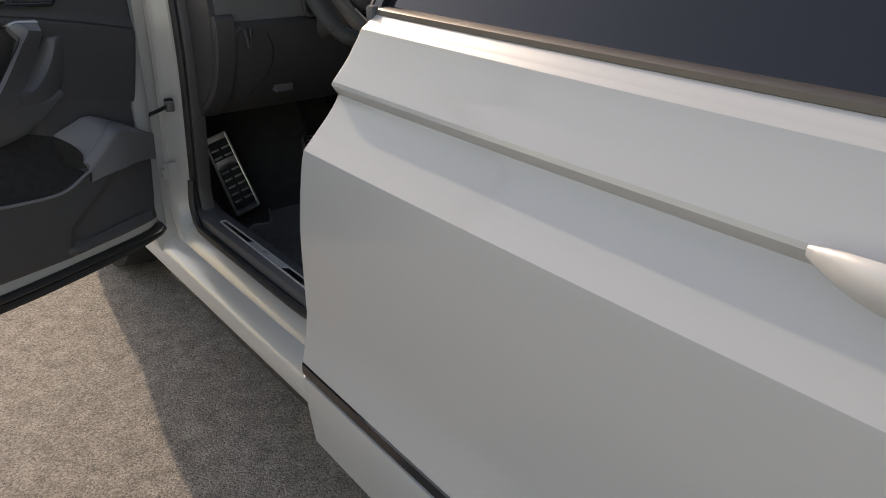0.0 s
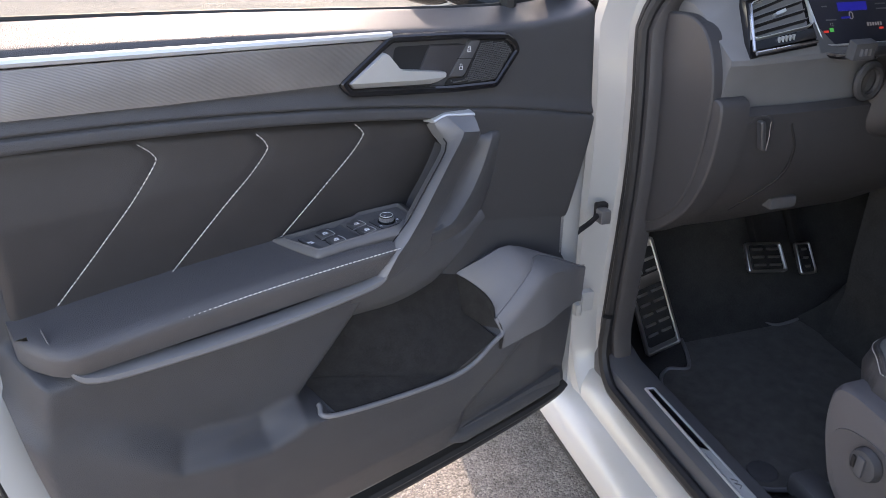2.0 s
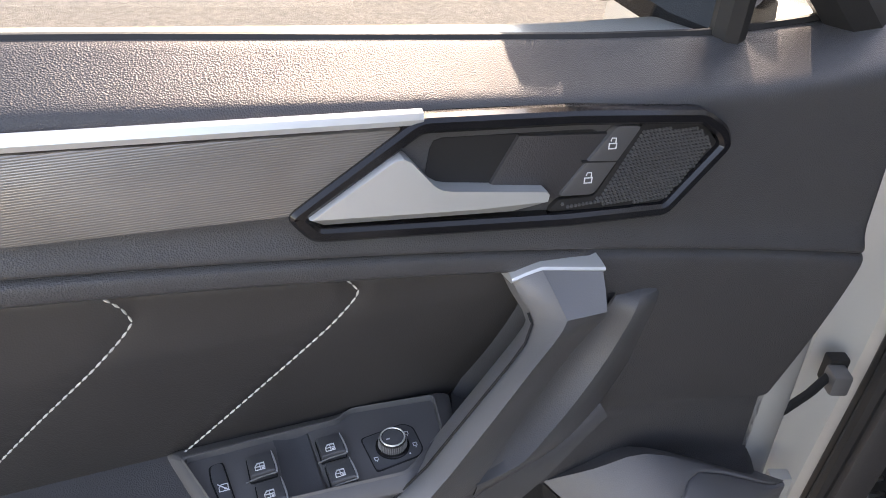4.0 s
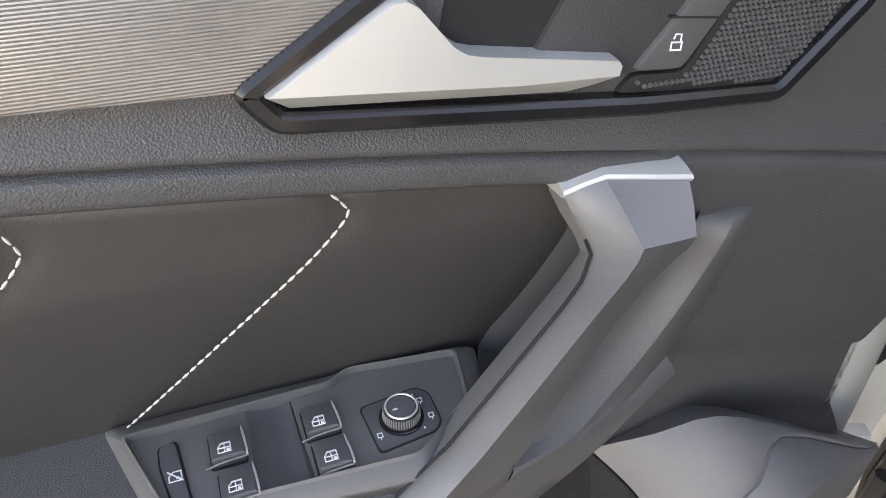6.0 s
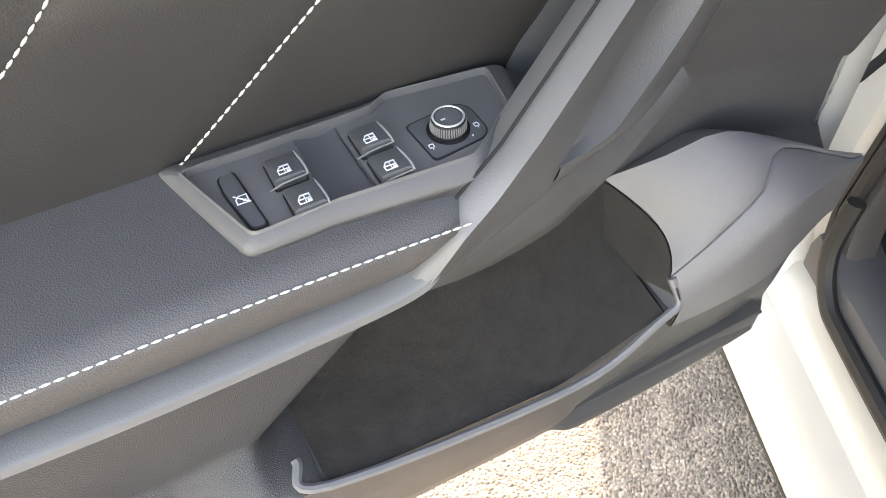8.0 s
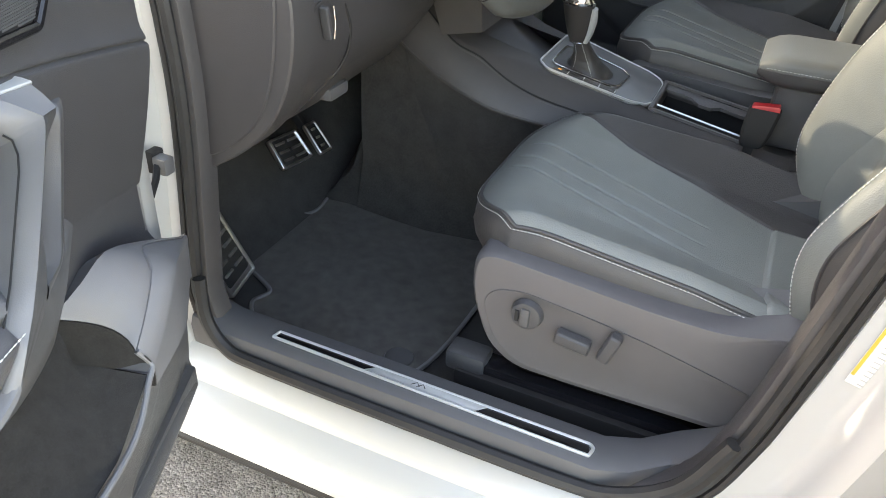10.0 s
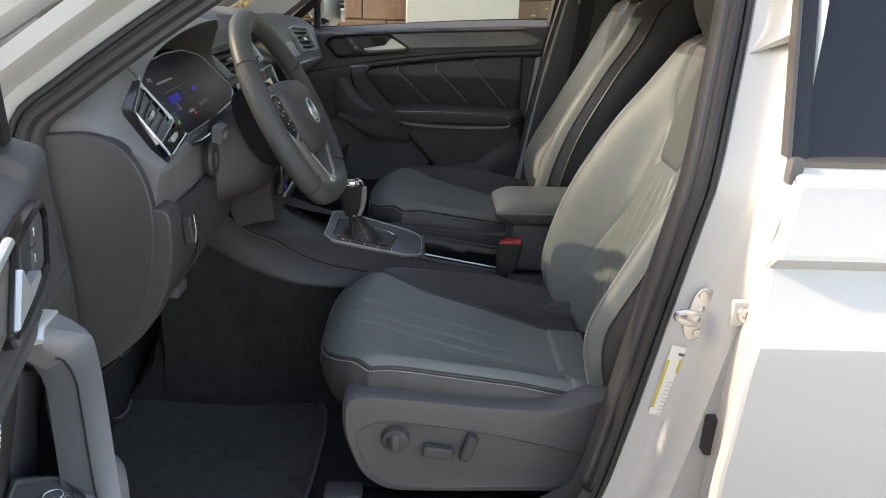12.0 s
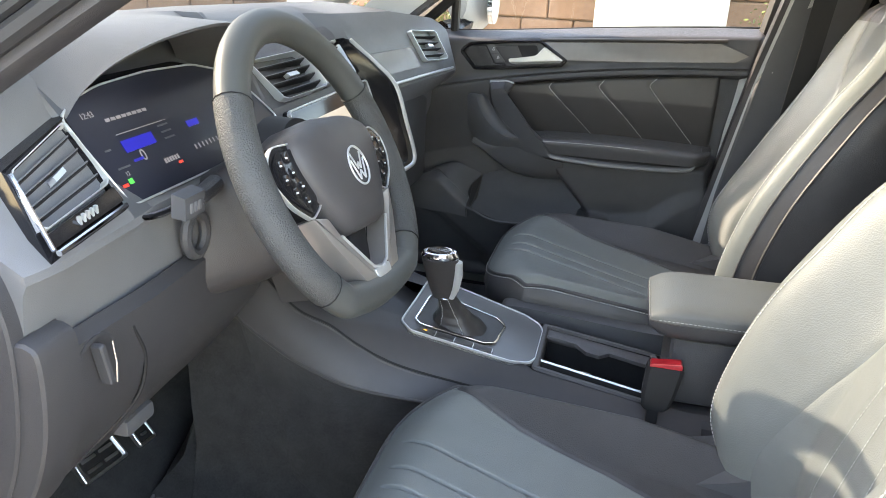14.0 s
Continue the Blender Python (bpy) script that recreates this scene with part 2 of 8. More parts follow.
def smooth_line(pts, n=8):
    """A rounded line through the points."""
    p = np.array(pts, float)
    p = np.vstack([2 * p[0] - p[1], p, 2 * p[-1] - p[-2]])
    out = []
    for i in range(1, len(p) - 2):
        for j in range(n):
            t = j / n
            out.append(0.5 * (2 * p[i] + (p[i + 1] - p[i - 1]) * t + (2 * p[i - 1] - 5 * p[i] + 4 * p[i + 1] - p[i + 2]) * t * t
                              + (3 * p[i] - p[i - 1] - 3 * p[i + 1] + p[i + 2]) * t ** 3))
    out.append(p[-2])
    return np.array(out)


def loft(rings, closed=True, cap=True, loop=False):
    """Skins rings of equal length. closed: each ring closes on itself; loop: the last ring joins the first."""
    rings = [list(r) for r in rings]
    k, n = len(rings), len(rings[0])
    vs = [tuple(v) for r in rings for v in r]
    fs = []
    for i in range(k if loop else k - 1):
        for j in range(n if closed else n - 1):
            a, b = i * n + j, i * n + (j + 1) % n
            c, d = ((i + 1) % k) * n + (j + 1) % n, ((i + 1) % k) * n + j
            fs.append((a, b, c, d))
    if cap and closed and not loop:
        fs += [tuple(range(n - 1, -1, -1)), tuple(range((k - 1) * n, k * n))]
    return vs, fs


def tube(pts, r, n=8, loop=False, flat=1.0):
    """A round rod along the points; r may be one number or one for each point."""
    p = np.array(pts, float)
    k = len(p)
    rings = []
    up = np.array((0.0, 0.0, 1.0))
    side = None
    for i in range(k):
        d = p[(i + 1) % k] - p[i - 1] if loop else p[min(i + 1, k - 1)] - p[max(i - 1, 0)]
        d = d / (np.linalg.norm(d) + 1e-9)
        if side is None:
            ref = up if abs(d[2]) < 0.9 else np.array((1.0, 0, 0))
            side = np.cross(d, ref)
        side = side - d * (side @ d)
        side /= np.linalg.norm(side) + 1e-9
        o = np.cross(side, d)
        ri = r if np.isscalar(r) else r[i]
        rings.append([p[i] + ri * (math.cos(a) * side + flat * math.sin(a) * o) for a in np.linspace(0, 2 * math.pi, n, endpoint=False)])
    return loft(rings, True, True, loop)


def stitches(pts, pitch=0.006, length=0.0042, r=0.0006):
    """Separate stitches along a line, each a small rounded bar."""
    p = np.array(pts, float)
    s = np.r_[0, np.cumsum(np.linalg.norm(np.diff(p, axis=0), axis=1))]
    vs, fs = [], []
    for c in np.arange(pitch / 2, s[-1], pitch):
        a, b = (np.array([np.interp(q, s, p[:, j]) for j in range(3)]) for q in (max(0, c - length / 2), min(s[-1], c + length / 2)))
        m = (a + b) / 2
        v, f = tube([a, m + (0, 0, 0), b], [r * 0.6, r * 1.3, r * 0.6], 6)
        k = len(vs)
        vs += v
        fs += [tuple(i + k for i in q) for q in f]
    return vs, fs


def sheet(px, py, pz):
    """A surface from three grids of coordinates."""
    n, m = px.shape
    vs = list(zip(px.ravel(), py.ravel(), pz.ravel()))
    fs = [(i * m + j, (i + 1) * m + j, (i + 1) * m + j + 1, i * m + j + 1) for i in range(n - 1) for j in range(m - 1)]
    return vs, fs


def masked(px, py, pz, keep):
    """Those faces of a grid whose mask is set, with their own vertices."""
    n, m = px.shape
    at, vs, fs = {}, [], []
    for i in range(n - 1):
        for j in range(m - 1):
            if keep[i, j]:
                q = []
                for a, b in ((i, j), (i + 1, j), (i + 1, j + 1), (i, j + 1)):
                    if (a, b) not in at:
                        at[(a, b)] = len(vs)
                        vs.append((px[a, b], py[a, b], pz[a, b]))
                    q.append(at[(a, b)])
                fs.append(tuple(q))
    return vs, fs


def snapped(poly, u, z, reach):
    """Grid points close to the polygon's outline moved onto it."""
    p = np.array(poly, float)
    best, bu, bz = np.full(u.shape, 1e9), u.copy(), z.copy()
    for i in range(len(p)):
        a, ab = p[i - 1], p[i] - p[i - 1]
        t = np.clip(((u - a[0]) * ab[0] + (z - a[1]) * ab[1]) / (ab @ ab + 1e-12), 0, 1)
        qu, qz = a[0] + t * ab[0], a[1] + t * ab[1]
        d = np.hypot(u - qu, z - qz)
        near = d < best
        best, bu, bz = np.where(near, d, best), np.where(near, qu, bu), np.where(near, qz, bz)
    on = best < reach
    return np.where(on, bu, u), np.where(on, bz, z), on


def step(d, soft):
    """1 well inside (d below -soft/2), 0 outside, smooth between."""
    t = np.clip((soft / 2 - d) / soft, 0, 1)
    return t * t * (3 - 2 * t)


def away(poly, u, z):
    """Distance to a polygon, below zero inside."""
    p = np.array(poly, float)
    best = np.full(u.shape, 1e9)
    inside = np.zeros(u.shape, bool)
    for i in range(len(p)):
        a, b = p[i - 1], p[i]
        ab = b - a
        t = np.clip(((u - a[0]) * ab[0] + (z - a[1]) * ab[1]) / (ab @ ab + 1e-12), 0, 1)
        best = np.minimum(best, np.hypot(u - a[0] - t * ab[0], z - a[1] - t * ab[1]))
        cross = ((a[1] > z) != (b[1] > z)) & (u < (b[0] - a[0]) * (z - a[1]) / (b[1] - a[1] + 1e-12) + a[0])
        inside ^= cross
    return np.where(inside, -best, best)


def spin(profile, axis_at, axis, n=24):
    """A turned solid: profile of (radius, height) round an axis."""
    ax = np.array(axis, float)
    ax /= np.linalg.norm(ax)
    ref = np.array((0, 0, 1.0)) if abs(ax[2]) < 0.9 else np.array((1.0, 0, 0))
    s = np.cross(ax, ref)
    s /= np.linalg.norm(s)
    o = np.cross(ax, s)
    rings = [[np.array(axis_at) + h * ax + r * (math.cos(a) * s + math.sin(a) * o) for a in np.linspace(0, 2 * math.pi, n, endpoint=False)] for r, h in profile]
    return loft(rings)


# ---- large structure: ground, car body ----
ground = part("ground", sheet(*np.meshgrid(np.linspace(-60, 60, 41), np.linspace(-60, 60, 41), indexing="ij"), np.zeros((41, 41))), ASPHALT)
tagged(ground, "worn grey asphalt of a parking lot", "ground", kind="structure")

C = 0.87  # the car's middle, in y


def mir(p):
    return (p[0], 2 * C - p[1], p[2])


car_body = thing("car", "white compact suv with its front door standing open", "car")
# the door opening, as its inner edge, (x, z) round from the foot of the front pillar
OPENING = [(-0.985, 0.50), (-0.965, 0.43), (-0.90, 0.388), (-0.68, 0.366), (-0.45, 0.372), (-0.30, 0.395), (-0.20, 0.45), (-0.155, 0.56),
           (-0.125, 0.70), (-0.095, 0.86), (-0.045, 1.12), (-0.01, 1.32), (0.005, 1.45), (-0.03, 1.53), (-0.12, 1.55), (-0.30, 1.53), (-0.48, 1.455),
           (-0.72, 1.305), (-0.915, 1.165), (-0.975, 1.10), (-0.965, 0.95), (-0.962, 0.80)]


def ring_y(z):
    """The side leans inwards above the belt line."""
    return 0.085 + max(0.0, z - 1.08) * 0.36


def opening_ring(shift, y, flare=0.0):
    """The opening's outline grown outwards by a distance, set at y from its plane."""
    p = smooth_line(OPENING + OPENING[:1], 5)[:-1]
    out = []
    k = len(p)
    for i in range(k):
        d = p[(i + 1) % k] - p[i - 1]
        d /= np.linalg.norm(d)
        nrm = np.array((-d[1], d[0]))
        sh, yy = shift, y
        if p[i][0] > -0.21 and p[i][1] < 1.25 and shift > 0.03:  # the middle pillar is a part of its own
            sh, yy = 0.03, max(y, 0.006)
        q = p[i] - nrm * sh
        out.append((q[0], ring_y(p[i][1]) + yy, q[1]))
    return out


def side_frame(mirrored):
    flipit = (lambda r: [mir(v) for v in r]) if mirrored else (lambda r: r)
    # painted frame: from behind the seal, out over a step, to the outer skin
    prof = [(0.0, 0.05), (0.0, 0.022), (0.016, 0.012), (0.03, 0.008), (0.045, 0.002), (0.052, -0.012), (0.056, -0.03), (0.064, -0.042), (0.085, -0.045), (0.085, 0.05)]
    part("door_frame", loft([flipit(opening_ring(a, b)) for a, b in prof], True, False, True), PAINT, car_body, "white painted door opening frame")
    trim = [(-0.012, 0.048), (-0.014, 0.02), (-0.010, 0.012), (0.004, 0.010), (0.004, 0.048)]
    part("opening_trim", loft([flipit(opening_ring(a, b)) for a, b in trim], True, False, True), KNEE, car_body, "dark grey plastic trim round the door opening")
    for nm, a, b, r in (("door_seal", 0.006, 0.006, 0.0095), ("door_seal", 0.022, 0.006, 0.006)):
        part(nm, tube(flipit(opening_ring(a, b)), r, 8, True), RUBBER, car_body, "black rubber door seal")
    bead = smooth_line([(-0.972, 0.078, 0.540), (-0.962, 0.070, 0.470), (-0.925, 0.066, 0.424), (-0.86, 0.065, 0.414), (-0.60, 0.065, 0.412), (-0.36, 0.065, 0.413), (-0.28, 0.067, 0.424), (-0.205, 0.074, 0.475), (-0.160, 0.080, 0.570)], 6)
    part("sill_seal", tube(flipit(bead), 0.011, 8), RUBBER, car_body, "black rubber seal along the sill")


side_frame(False)
side_frame(True)


def sill(mirrored):
    """The painted sill under the door, with a dark underside."""
    prof = [(0.090, 0.402), (0.070, 0.392), (0.052, 0.372), (0.042, 0.350), (0.022, 0.338), (0.004, 0.325), (-0.008, 0.300), (-0.004, 0.268), (0.020, 0.252), (0.10, 0.250), (0.14, 0.30)]
    rings = []
    for x in np.linspace(-1.30, 0.95, 28):
        rings.append([(x, y, z + 0.012 * ((max(x, -1.0) + 0.6) / 0.6) ** 2 * (z > 0.33)) for y, z in prof])
    if mirrored:
        rings = [[mir(v) for v in r] for r in rings]
    part("sill", loft(rings), PAINT, car_body, "white painted sill")
    rings = [[(x, y, z) for y, z in ((0.012, 0.252), (0.006, 0.243), (0.012, 0.226), (0.05, 0.215), (0.5, 0.215), (0.5, 0.252))] for x in np.linspace(-1.05, 1.0, 6)]
    if mirrored:
        rings = [[mir(v) for v in r] for r in rings]
    part("underbody_cladding", loft(rings), MATT, car_body, "black plastic strip under the sill")


sill(False)
sill(True)

# front fender, pillar foot and hood, roof, tail: what closes the shell
fend = []
for x in np.linspace(-1.06, -2.35, 14):
    t = (-1.06 - x) / 1.29
    top = 1.06 - 0.16 * t ** 1.5
    ybase = 0.0 + 0.16 * t ** 3
    fend.append([(x, ybase + dy, z) for dy, z in ((0.0, 0.30), (-0.06, 0.5), (-0.085, 0.72), (-0.075, top - 0.12), (-0.04, top - 0.04), (0.04, top), (0.10, top), (0.10, 0.30))])
part("fender", loft(fend), PAINT, car_body, "white front fender")
part("fender", loft([[mir(v) for v in r] for r in fend]), PAINT, car_body, "white front fender")
hood = []
for x in np.linspace(-1.36, -2.35, 10):
    t = (-1.36 - x) / 1.0
    top = 1.10 - 0.20 * t ** 1.4
    hood.append([(x, y, top + 0.03 * (1 - ((y - C) / 0.8) ** 2) - dz) for y, dz in [(v, 0) for v in np.linspace(0.11, 1.63, 9)] + [(v, 0.03) for v in np.linspace(1.63, 0.11, 9)]])
part("hood", loft(hood), PAINT, car_body, "white engine hood")
part("front_end", block(-2.42, -2.33, 0.20, 1.54, 0.25, 0.95, 0.03), PAINT, car_body)
part("firewall", block(-1.52, -1.38, 0.10, 1.64, 0.25, 1.10, 0.01), MATT, car_body)
part("cowl", block(-1.42, -1.10, 0.09, 1.65, 1.02, 1.075, 0.02), MATT, car_body, "black cowl under the windscreen")
roof = []
for x in np.linspace(-0.52, 2.3, 16):
    t = (x + 0.52) / 2.8
    z = 1.60 + 0.07 * math.sin(math.pi * min(1, t * 1.1 + 0.12)) - 0.10 * max(0, t - 0.8) * 2
    ys = np.linspace(0.27, 2 * C - 0.27, 9)
    roof.append([(x, y, z + 0.03 - 0.09 * abs((y - C) / 0.6) ** 3) for y in ys] + [(x, y, z - 0.09 * abs((y - C) / 0.6) ** 3) for y in ys[::-1]])
part("roof", loft(roof), PAINT, car_body, "white roof")
part("headliner", loft([[(x, y, z - 0.045) for x, y, z in r] for r in roof]), HEADLINER, car_body, "pale grey headliner")
for m in (False, True):
    f = (lambda v: mir(v)) if m else (lambda v: v)
    # rail between door tops and roof, rear quarter
    part("roof_rail", tube([f(v) for v in [(-1.32, 0.10, 1.08), (-0.97, 0.155, 1.315), (-0.72, 0.225, 1.465), (-0.48, 0.275, 1.57), (-0.2, 0.29, 1.61), (0.4, 0.29, 1.63), (1.3, 0.29, 1.61), (2.2, 0.32, 1.52)]], 0.05, 10), PAINT, car_body, "white roof rail and windscreen pillar")
    quarter = [[f(v) for v in ((x, -0.06, 0.30), (x, -0.09, 0.6), (x, -0.085, 0.9), (x, 0.026, 1.13), (x, 0.26, 1.56), (x, 0.30, 1.56), (x, 0.12, 1.1), (x, 0.10, 0.25))] for x in (1.12, 1.6, 2.2)]
    part("rear_quarter", loft(quarter), PAINT, car_body, "white rear quarter")
part("tailgate", block(2.2, 2.3, 0.1, 1.64, 0.3, 1.5, 0.03), PAINT, car_body)
part("underbody", block(-1.45, 2.2, 0.10, 1.64, 0.225, 0.285, 0.01), MATT, car_body)
wind = part("windscreen", loft([[(-1.33, y, 1.10) for y in np.linspace(0.16, 1.58, 9)], [(-0.95, y, 1.37 + 0.02 * (1 - ((y - C) / 0.7) ** 2)) for y in np.linspace(0.22, 1.52, 9)],
                                [(-0.52, y, 1.60 + 0.03 * (1 - ((y - C) / 0.6) ** 2)) for y in np.linspace(0.30, 1.44, 9)]], False, False), SCREENGLASS, car_body, "clear windscreen")


def wheel(x, mirrored):
    w = new("wheel")
    w.parent = car_body
    yc = 2 * C - 0.10 if mirrored else 0.10
    s = 1 if mirrored else -1
    part("tyre", spin([(0.22, -0.10), (0.30, -0.115), (0.345, -0.09), (0.352, 0), (0.345, 0.09), (0.30, 0.115), (0.22, 0.10)], (x, yc, 0.352), (0, 1, 0), 36), RUBBER, w)
    part("rim", spin([(0.05, s * 0.085), (0.20, s * 0.07), (0.225, s * 0.10), (0.225, -s * 0.08), (0.05, -s * 0.06)], (x, yc, 0.352), (0, 1, 0), 30), ALU, w, "grey alloy rim")


for wx in (-1.75, 1.04 + 0.02):
    wheel(wx, False)
    wheel(wx, True)


# ---- rear door, closed ----
def side_y(z):
    zs = [0.30, 0.32, 0.40, 0.470, 0.478, 0.500, 0.506, 0.55, 0.60, 0.70, 0.77, 0.84, 0.895, 0.908, 0.93, 0.96, 0.985, 0.995, 1.006, 1.012, 1.018, 1.05, 1.085, 1.098, 1.102, 1.106, 1.114, 1.12]
    ys = [-0.060, -0.085, -0.096, -0.101, -0.099, -0.099, -0.100, -0.091, -0.086, -0.0885, -0.0905, -0.0875, -0.0835, -0.081, -0.064, -0.044, -0.030, -0.026, -0.036, -0.040, -0.0385, -0.020, -0.004, 0.000, 0.006, 0.010, 0.020, 0.026]
    return np.interp(z, zs, ys)


def edge_x(z):
    zs = [0.30, 0.50, 0.72, 0.764, 0.805, 0.847, 0.886, 0.926, 0.975, 1.008, 1.055, 1.105, 1.13]
    xs = [-0.030, -0.032, -0.030, -0.027, -0.0245, -0.021, -0.017, -0.009, 0.007, 0.012, 0.030, 0.044, 0.050]
    return np.interp(z, zs, xs)


def rear_door(mirrored):
    d = thing("rear_car_door", "closed white rear door with dark tinted window", "car door", group="rear doors")
    f = (lambda v: mir(v)) if mirrored else (lambda v: v)
    zs = np.r_[0.30, 0.305, 0.31, 0.32, np.linspace(0.34, 0.466, 7), 0.472, 0.4735, 0.5025, 0.504, np.linspace(0.51, 0.89, 22), 0.898, 0.9035, 0.908, 0.914, np.linspace(0.922, 0.98, 9), 0.985, 0.990, 0.995, 1.000, 1.006, 1.009, 1.012, 1.015, 1.018, np.linspace(1.026, 1.092, 9), 1.097, 1.0995, 1.102, 1.104, 1.107, 1.110, 1.114, 1.12]
    bow = lambda x: -0.006 * math.sin(math.pi * min(1, max(0, (x + 0.05) / 1.15)))
    rows = []
    for z in zs:
        x0 = float(edge_x(z))
        y = float(side_y(z)) + (0.010 if 0.473 < z < 0.503 else 0)
        xs = [x0, x0 + 0.003, x0 + 0.008] + list(np.linspace(x0 + 0.03, 1.12, 24))
        rows.append([f((x, y + 0.006 * (q == 0) + 0.0018 * (q == 1) + bow(x), z + 0.010 * max(0, x) * (z > 0.9))) for q, x in enumerate(xs)])
    front = [[f((float(edge_x(z)) + a, float(side_y(z)) + 0.006 + dy, z)) for z in zs] for a, dy in ((0, 0), (0.0, 0.012), (0.012, 0.016), (0.020, 0.05), (0.03, 0.11))]
    part("door_skin", join(loft(rows, False), loft(front, False)), PAINT, d, "white painted door skin with sharp creases", angle=0.22)
    strip = [[f((x, -0.100 + bow(x) + a, 0.488 + b)) for a, b in ((0.012, -0.014), (0.003, -0.014), (0.0, -0.010), (0.0, 0.010), (0.003, 0.014), (0.012, 0.014))] for x in np.linspace(-0.030, 1.12, 20)]
    part("rubbing_strip", loft(strip), BLACK, d, "gloss black strip along the lower door")
    belt = [[f((x, 0.026 + a + bow(x), 1.1215 + b + 0.012 * max(0, x))) for a, b in ((0.02, -0.008), (0.002, -0.008), (-0.004, -0.004), (-0.003, 0.003), (0.005, 0.0075), (0.02, 0.0075))] for x in np.linspace(0.052, 1.12, 16)]
    part("belt_trim", loft(belt), BELT, d, "grey metal belt moulding under the window")
    pane = [[f((x, 0.038 + bow(x) + t * 0.20, 1.124 + 0.012 * max(0, x) + t * 0.42)) for x in np.linspace(0.055 + 0.04 * t, 1.10, 8)] for t in np.linspace(0, 1, 5)]
    part("window_pane", loft(pane, False, False), SCREEN, d, "dark tinted rear window")
    for x, wd, dep in ((0.050, 0.020, 0.012), (0.865, 0.006, 0.001)):
        part("window_post", loft([[f((x + 0.04 * t + a, 0.038 + bow(x) - dep + t * 0.20 + b, 1.125 + t * 0.43)) for a, b in ((-wd / 2, 0.02), (-wd / 2, 0), (wd / 2, 0), (wd / 2, 0.02))] for t in np.linspace(0, 1, 6)]), BLACK, d, "gloss black window post")
    part("window_chrome", loft([[f((0.036 + 0.04 * t + a, 0.024 + t * 0.20 + b, 1.128 + t * 0.43)) for a, b in ((-0.003, 0.02), (-0.003, 0), (0.003, 0), (0.003, 0.02))] for t in np.linspace(0, 1, 6)]), BELT, d, "dull metal edge of the window")
    part("belt_end_cap", block(0.036, 0.054, 0.014, 0.034, 1.094, 1.130, 0.005) if not mirrored else block(0.036, 0.054, 2 * C - 0.034, 2 * C - 0.014, 1.094, 1.130, 0.005), HARD, d, "grey plastic end cap of the belt moulding")
    hr = []
    for t in np.linspace(0, 1, 14):
        x = 0.80 + 0.22 * t
        grow = math.sin(math.pi * min(1, max(0.02, t * 1.0))) ** 0.5
        zc, yc = 1.024 + 0.012 * t - 0.006 * math.sin(math.pi * t), -0.062 - 0.022 * math.sin(math.pi * t)
        hr.append([f((x, yc + 0.013 * grow * math.cos(a), zc + 0.022 * grow * math.sin(a) + 0.004)) for a in np.linspace(0, 2 * math.pi, 12, endpoint=False)])
    part("door_handle", loft(hr), PAINT, d, "white grip handle")
    return d


rear_door(False)
rear_door(True)

# pillar between the doors, with latch striker, fixing and label
pill = []
for z in np.linspace(0.36, 1.50, 32):
    xi = float(np.interp(z, [0.36, 0.45, 0.56, 0.70, 0.86, 1.12, 1.3, 1.5], [-0.30, -0.20, -0.155, -0.125, -0.095, -0.045, -0.012, 0.008])) + 0.02
    inn = 0.05 * min(1, max(0, (z - 1.04) / 0.06))
    yy = ring_y(z)
    pill.append([(xi, yy + 0.03, z), (xi + 0.01, yy + 0.004, z), (xi + 0.04, yy - 0.001, z), (xi + 0.052, yy - 0.010, z), (xi + 0.062, yy - 0.030, z), (xi + 0.070, yy - 0.052, z), (xi + 0.080, yy - 0.060, z), (xi + 0.092, yy - 0.058 + inn * 0.5, z), (xi + 0.15, yy - 0.064 + inn, z), (xi + 0.20, yy - 0.04 + inn, z), (xi + 0.20, yy + 0.04, z)])
part("middle_pillar", loft(pill), PAINT, car_body, "white painted pillar between the doors")
striker = thing("door_striker", "chromed steel latch striker on the white pillar", "latch")
sx, sy, sz = -0.028, 0.080, 0.882
plate = rounded([(-0.016, 0.030), (0.0, 0.046), (0.016, 0.034), (0.017, -0.034), (0.0, -0.046), (-0.015, -0.030)], 0.012, 3)
bm = prism(plate, 0.0, -0.005, "xz", 0.0015)
bmesh.ops.transform(bm, matrix=Matrix.Translation((sx, sy, sz)) @ pose(0, 0, 0, 0, 12, 0), verts=bm.verts)
part("striker_plate", bm, ALU, striker)
part("striker_loop", tube(smooth_line([(sx + 0.006, sy, sz + 0.008), (sx - 0.008, sy - 0.028, sz + 0.010), (sx - 0.035, sy - 0.034, sz + 0.016), (sx - 0.040, sy - 0.030, sz + 0.004), (sx - 0.012, sy - 0.024, sz - 0.008), (sx + 0.004, sy, sz - 0.010)], 5), 0.0045, 8), ALU, striker)
for dz in (0.030, -0.030):
    part("screw", spin([(0.0, 0.004), (0.006, 0.004), (0.007, 0.0)], (sx + 0.002, sy - 0.004, sz + dz), (0, -1, 0), 12), ALU, striker)
nut = thing("pillar_fixing", "small painted bracket with round nut on the pillar", "bracket")
part("bracket", block(-0.004, 0.030, 0.016, 0.030, 0.892, 0.928, 0.003), PAINT, nut)
part("nut", spin([(0.004, 0.004), (0.006, 0.006), (0.011, 0.005), (0.012, 0.0)], (0.013, 0.016, 0.910), (0, -1, 0), 16), ALU, nut)
buf = thing("door_buffer", "black rubber buffer on the pillar edge", "buffer")
part("buffer_pad", block(-0.014, 0.012, 0.008, 0.034, 0.685, 0.745, 0.004), RUBBER, buf)

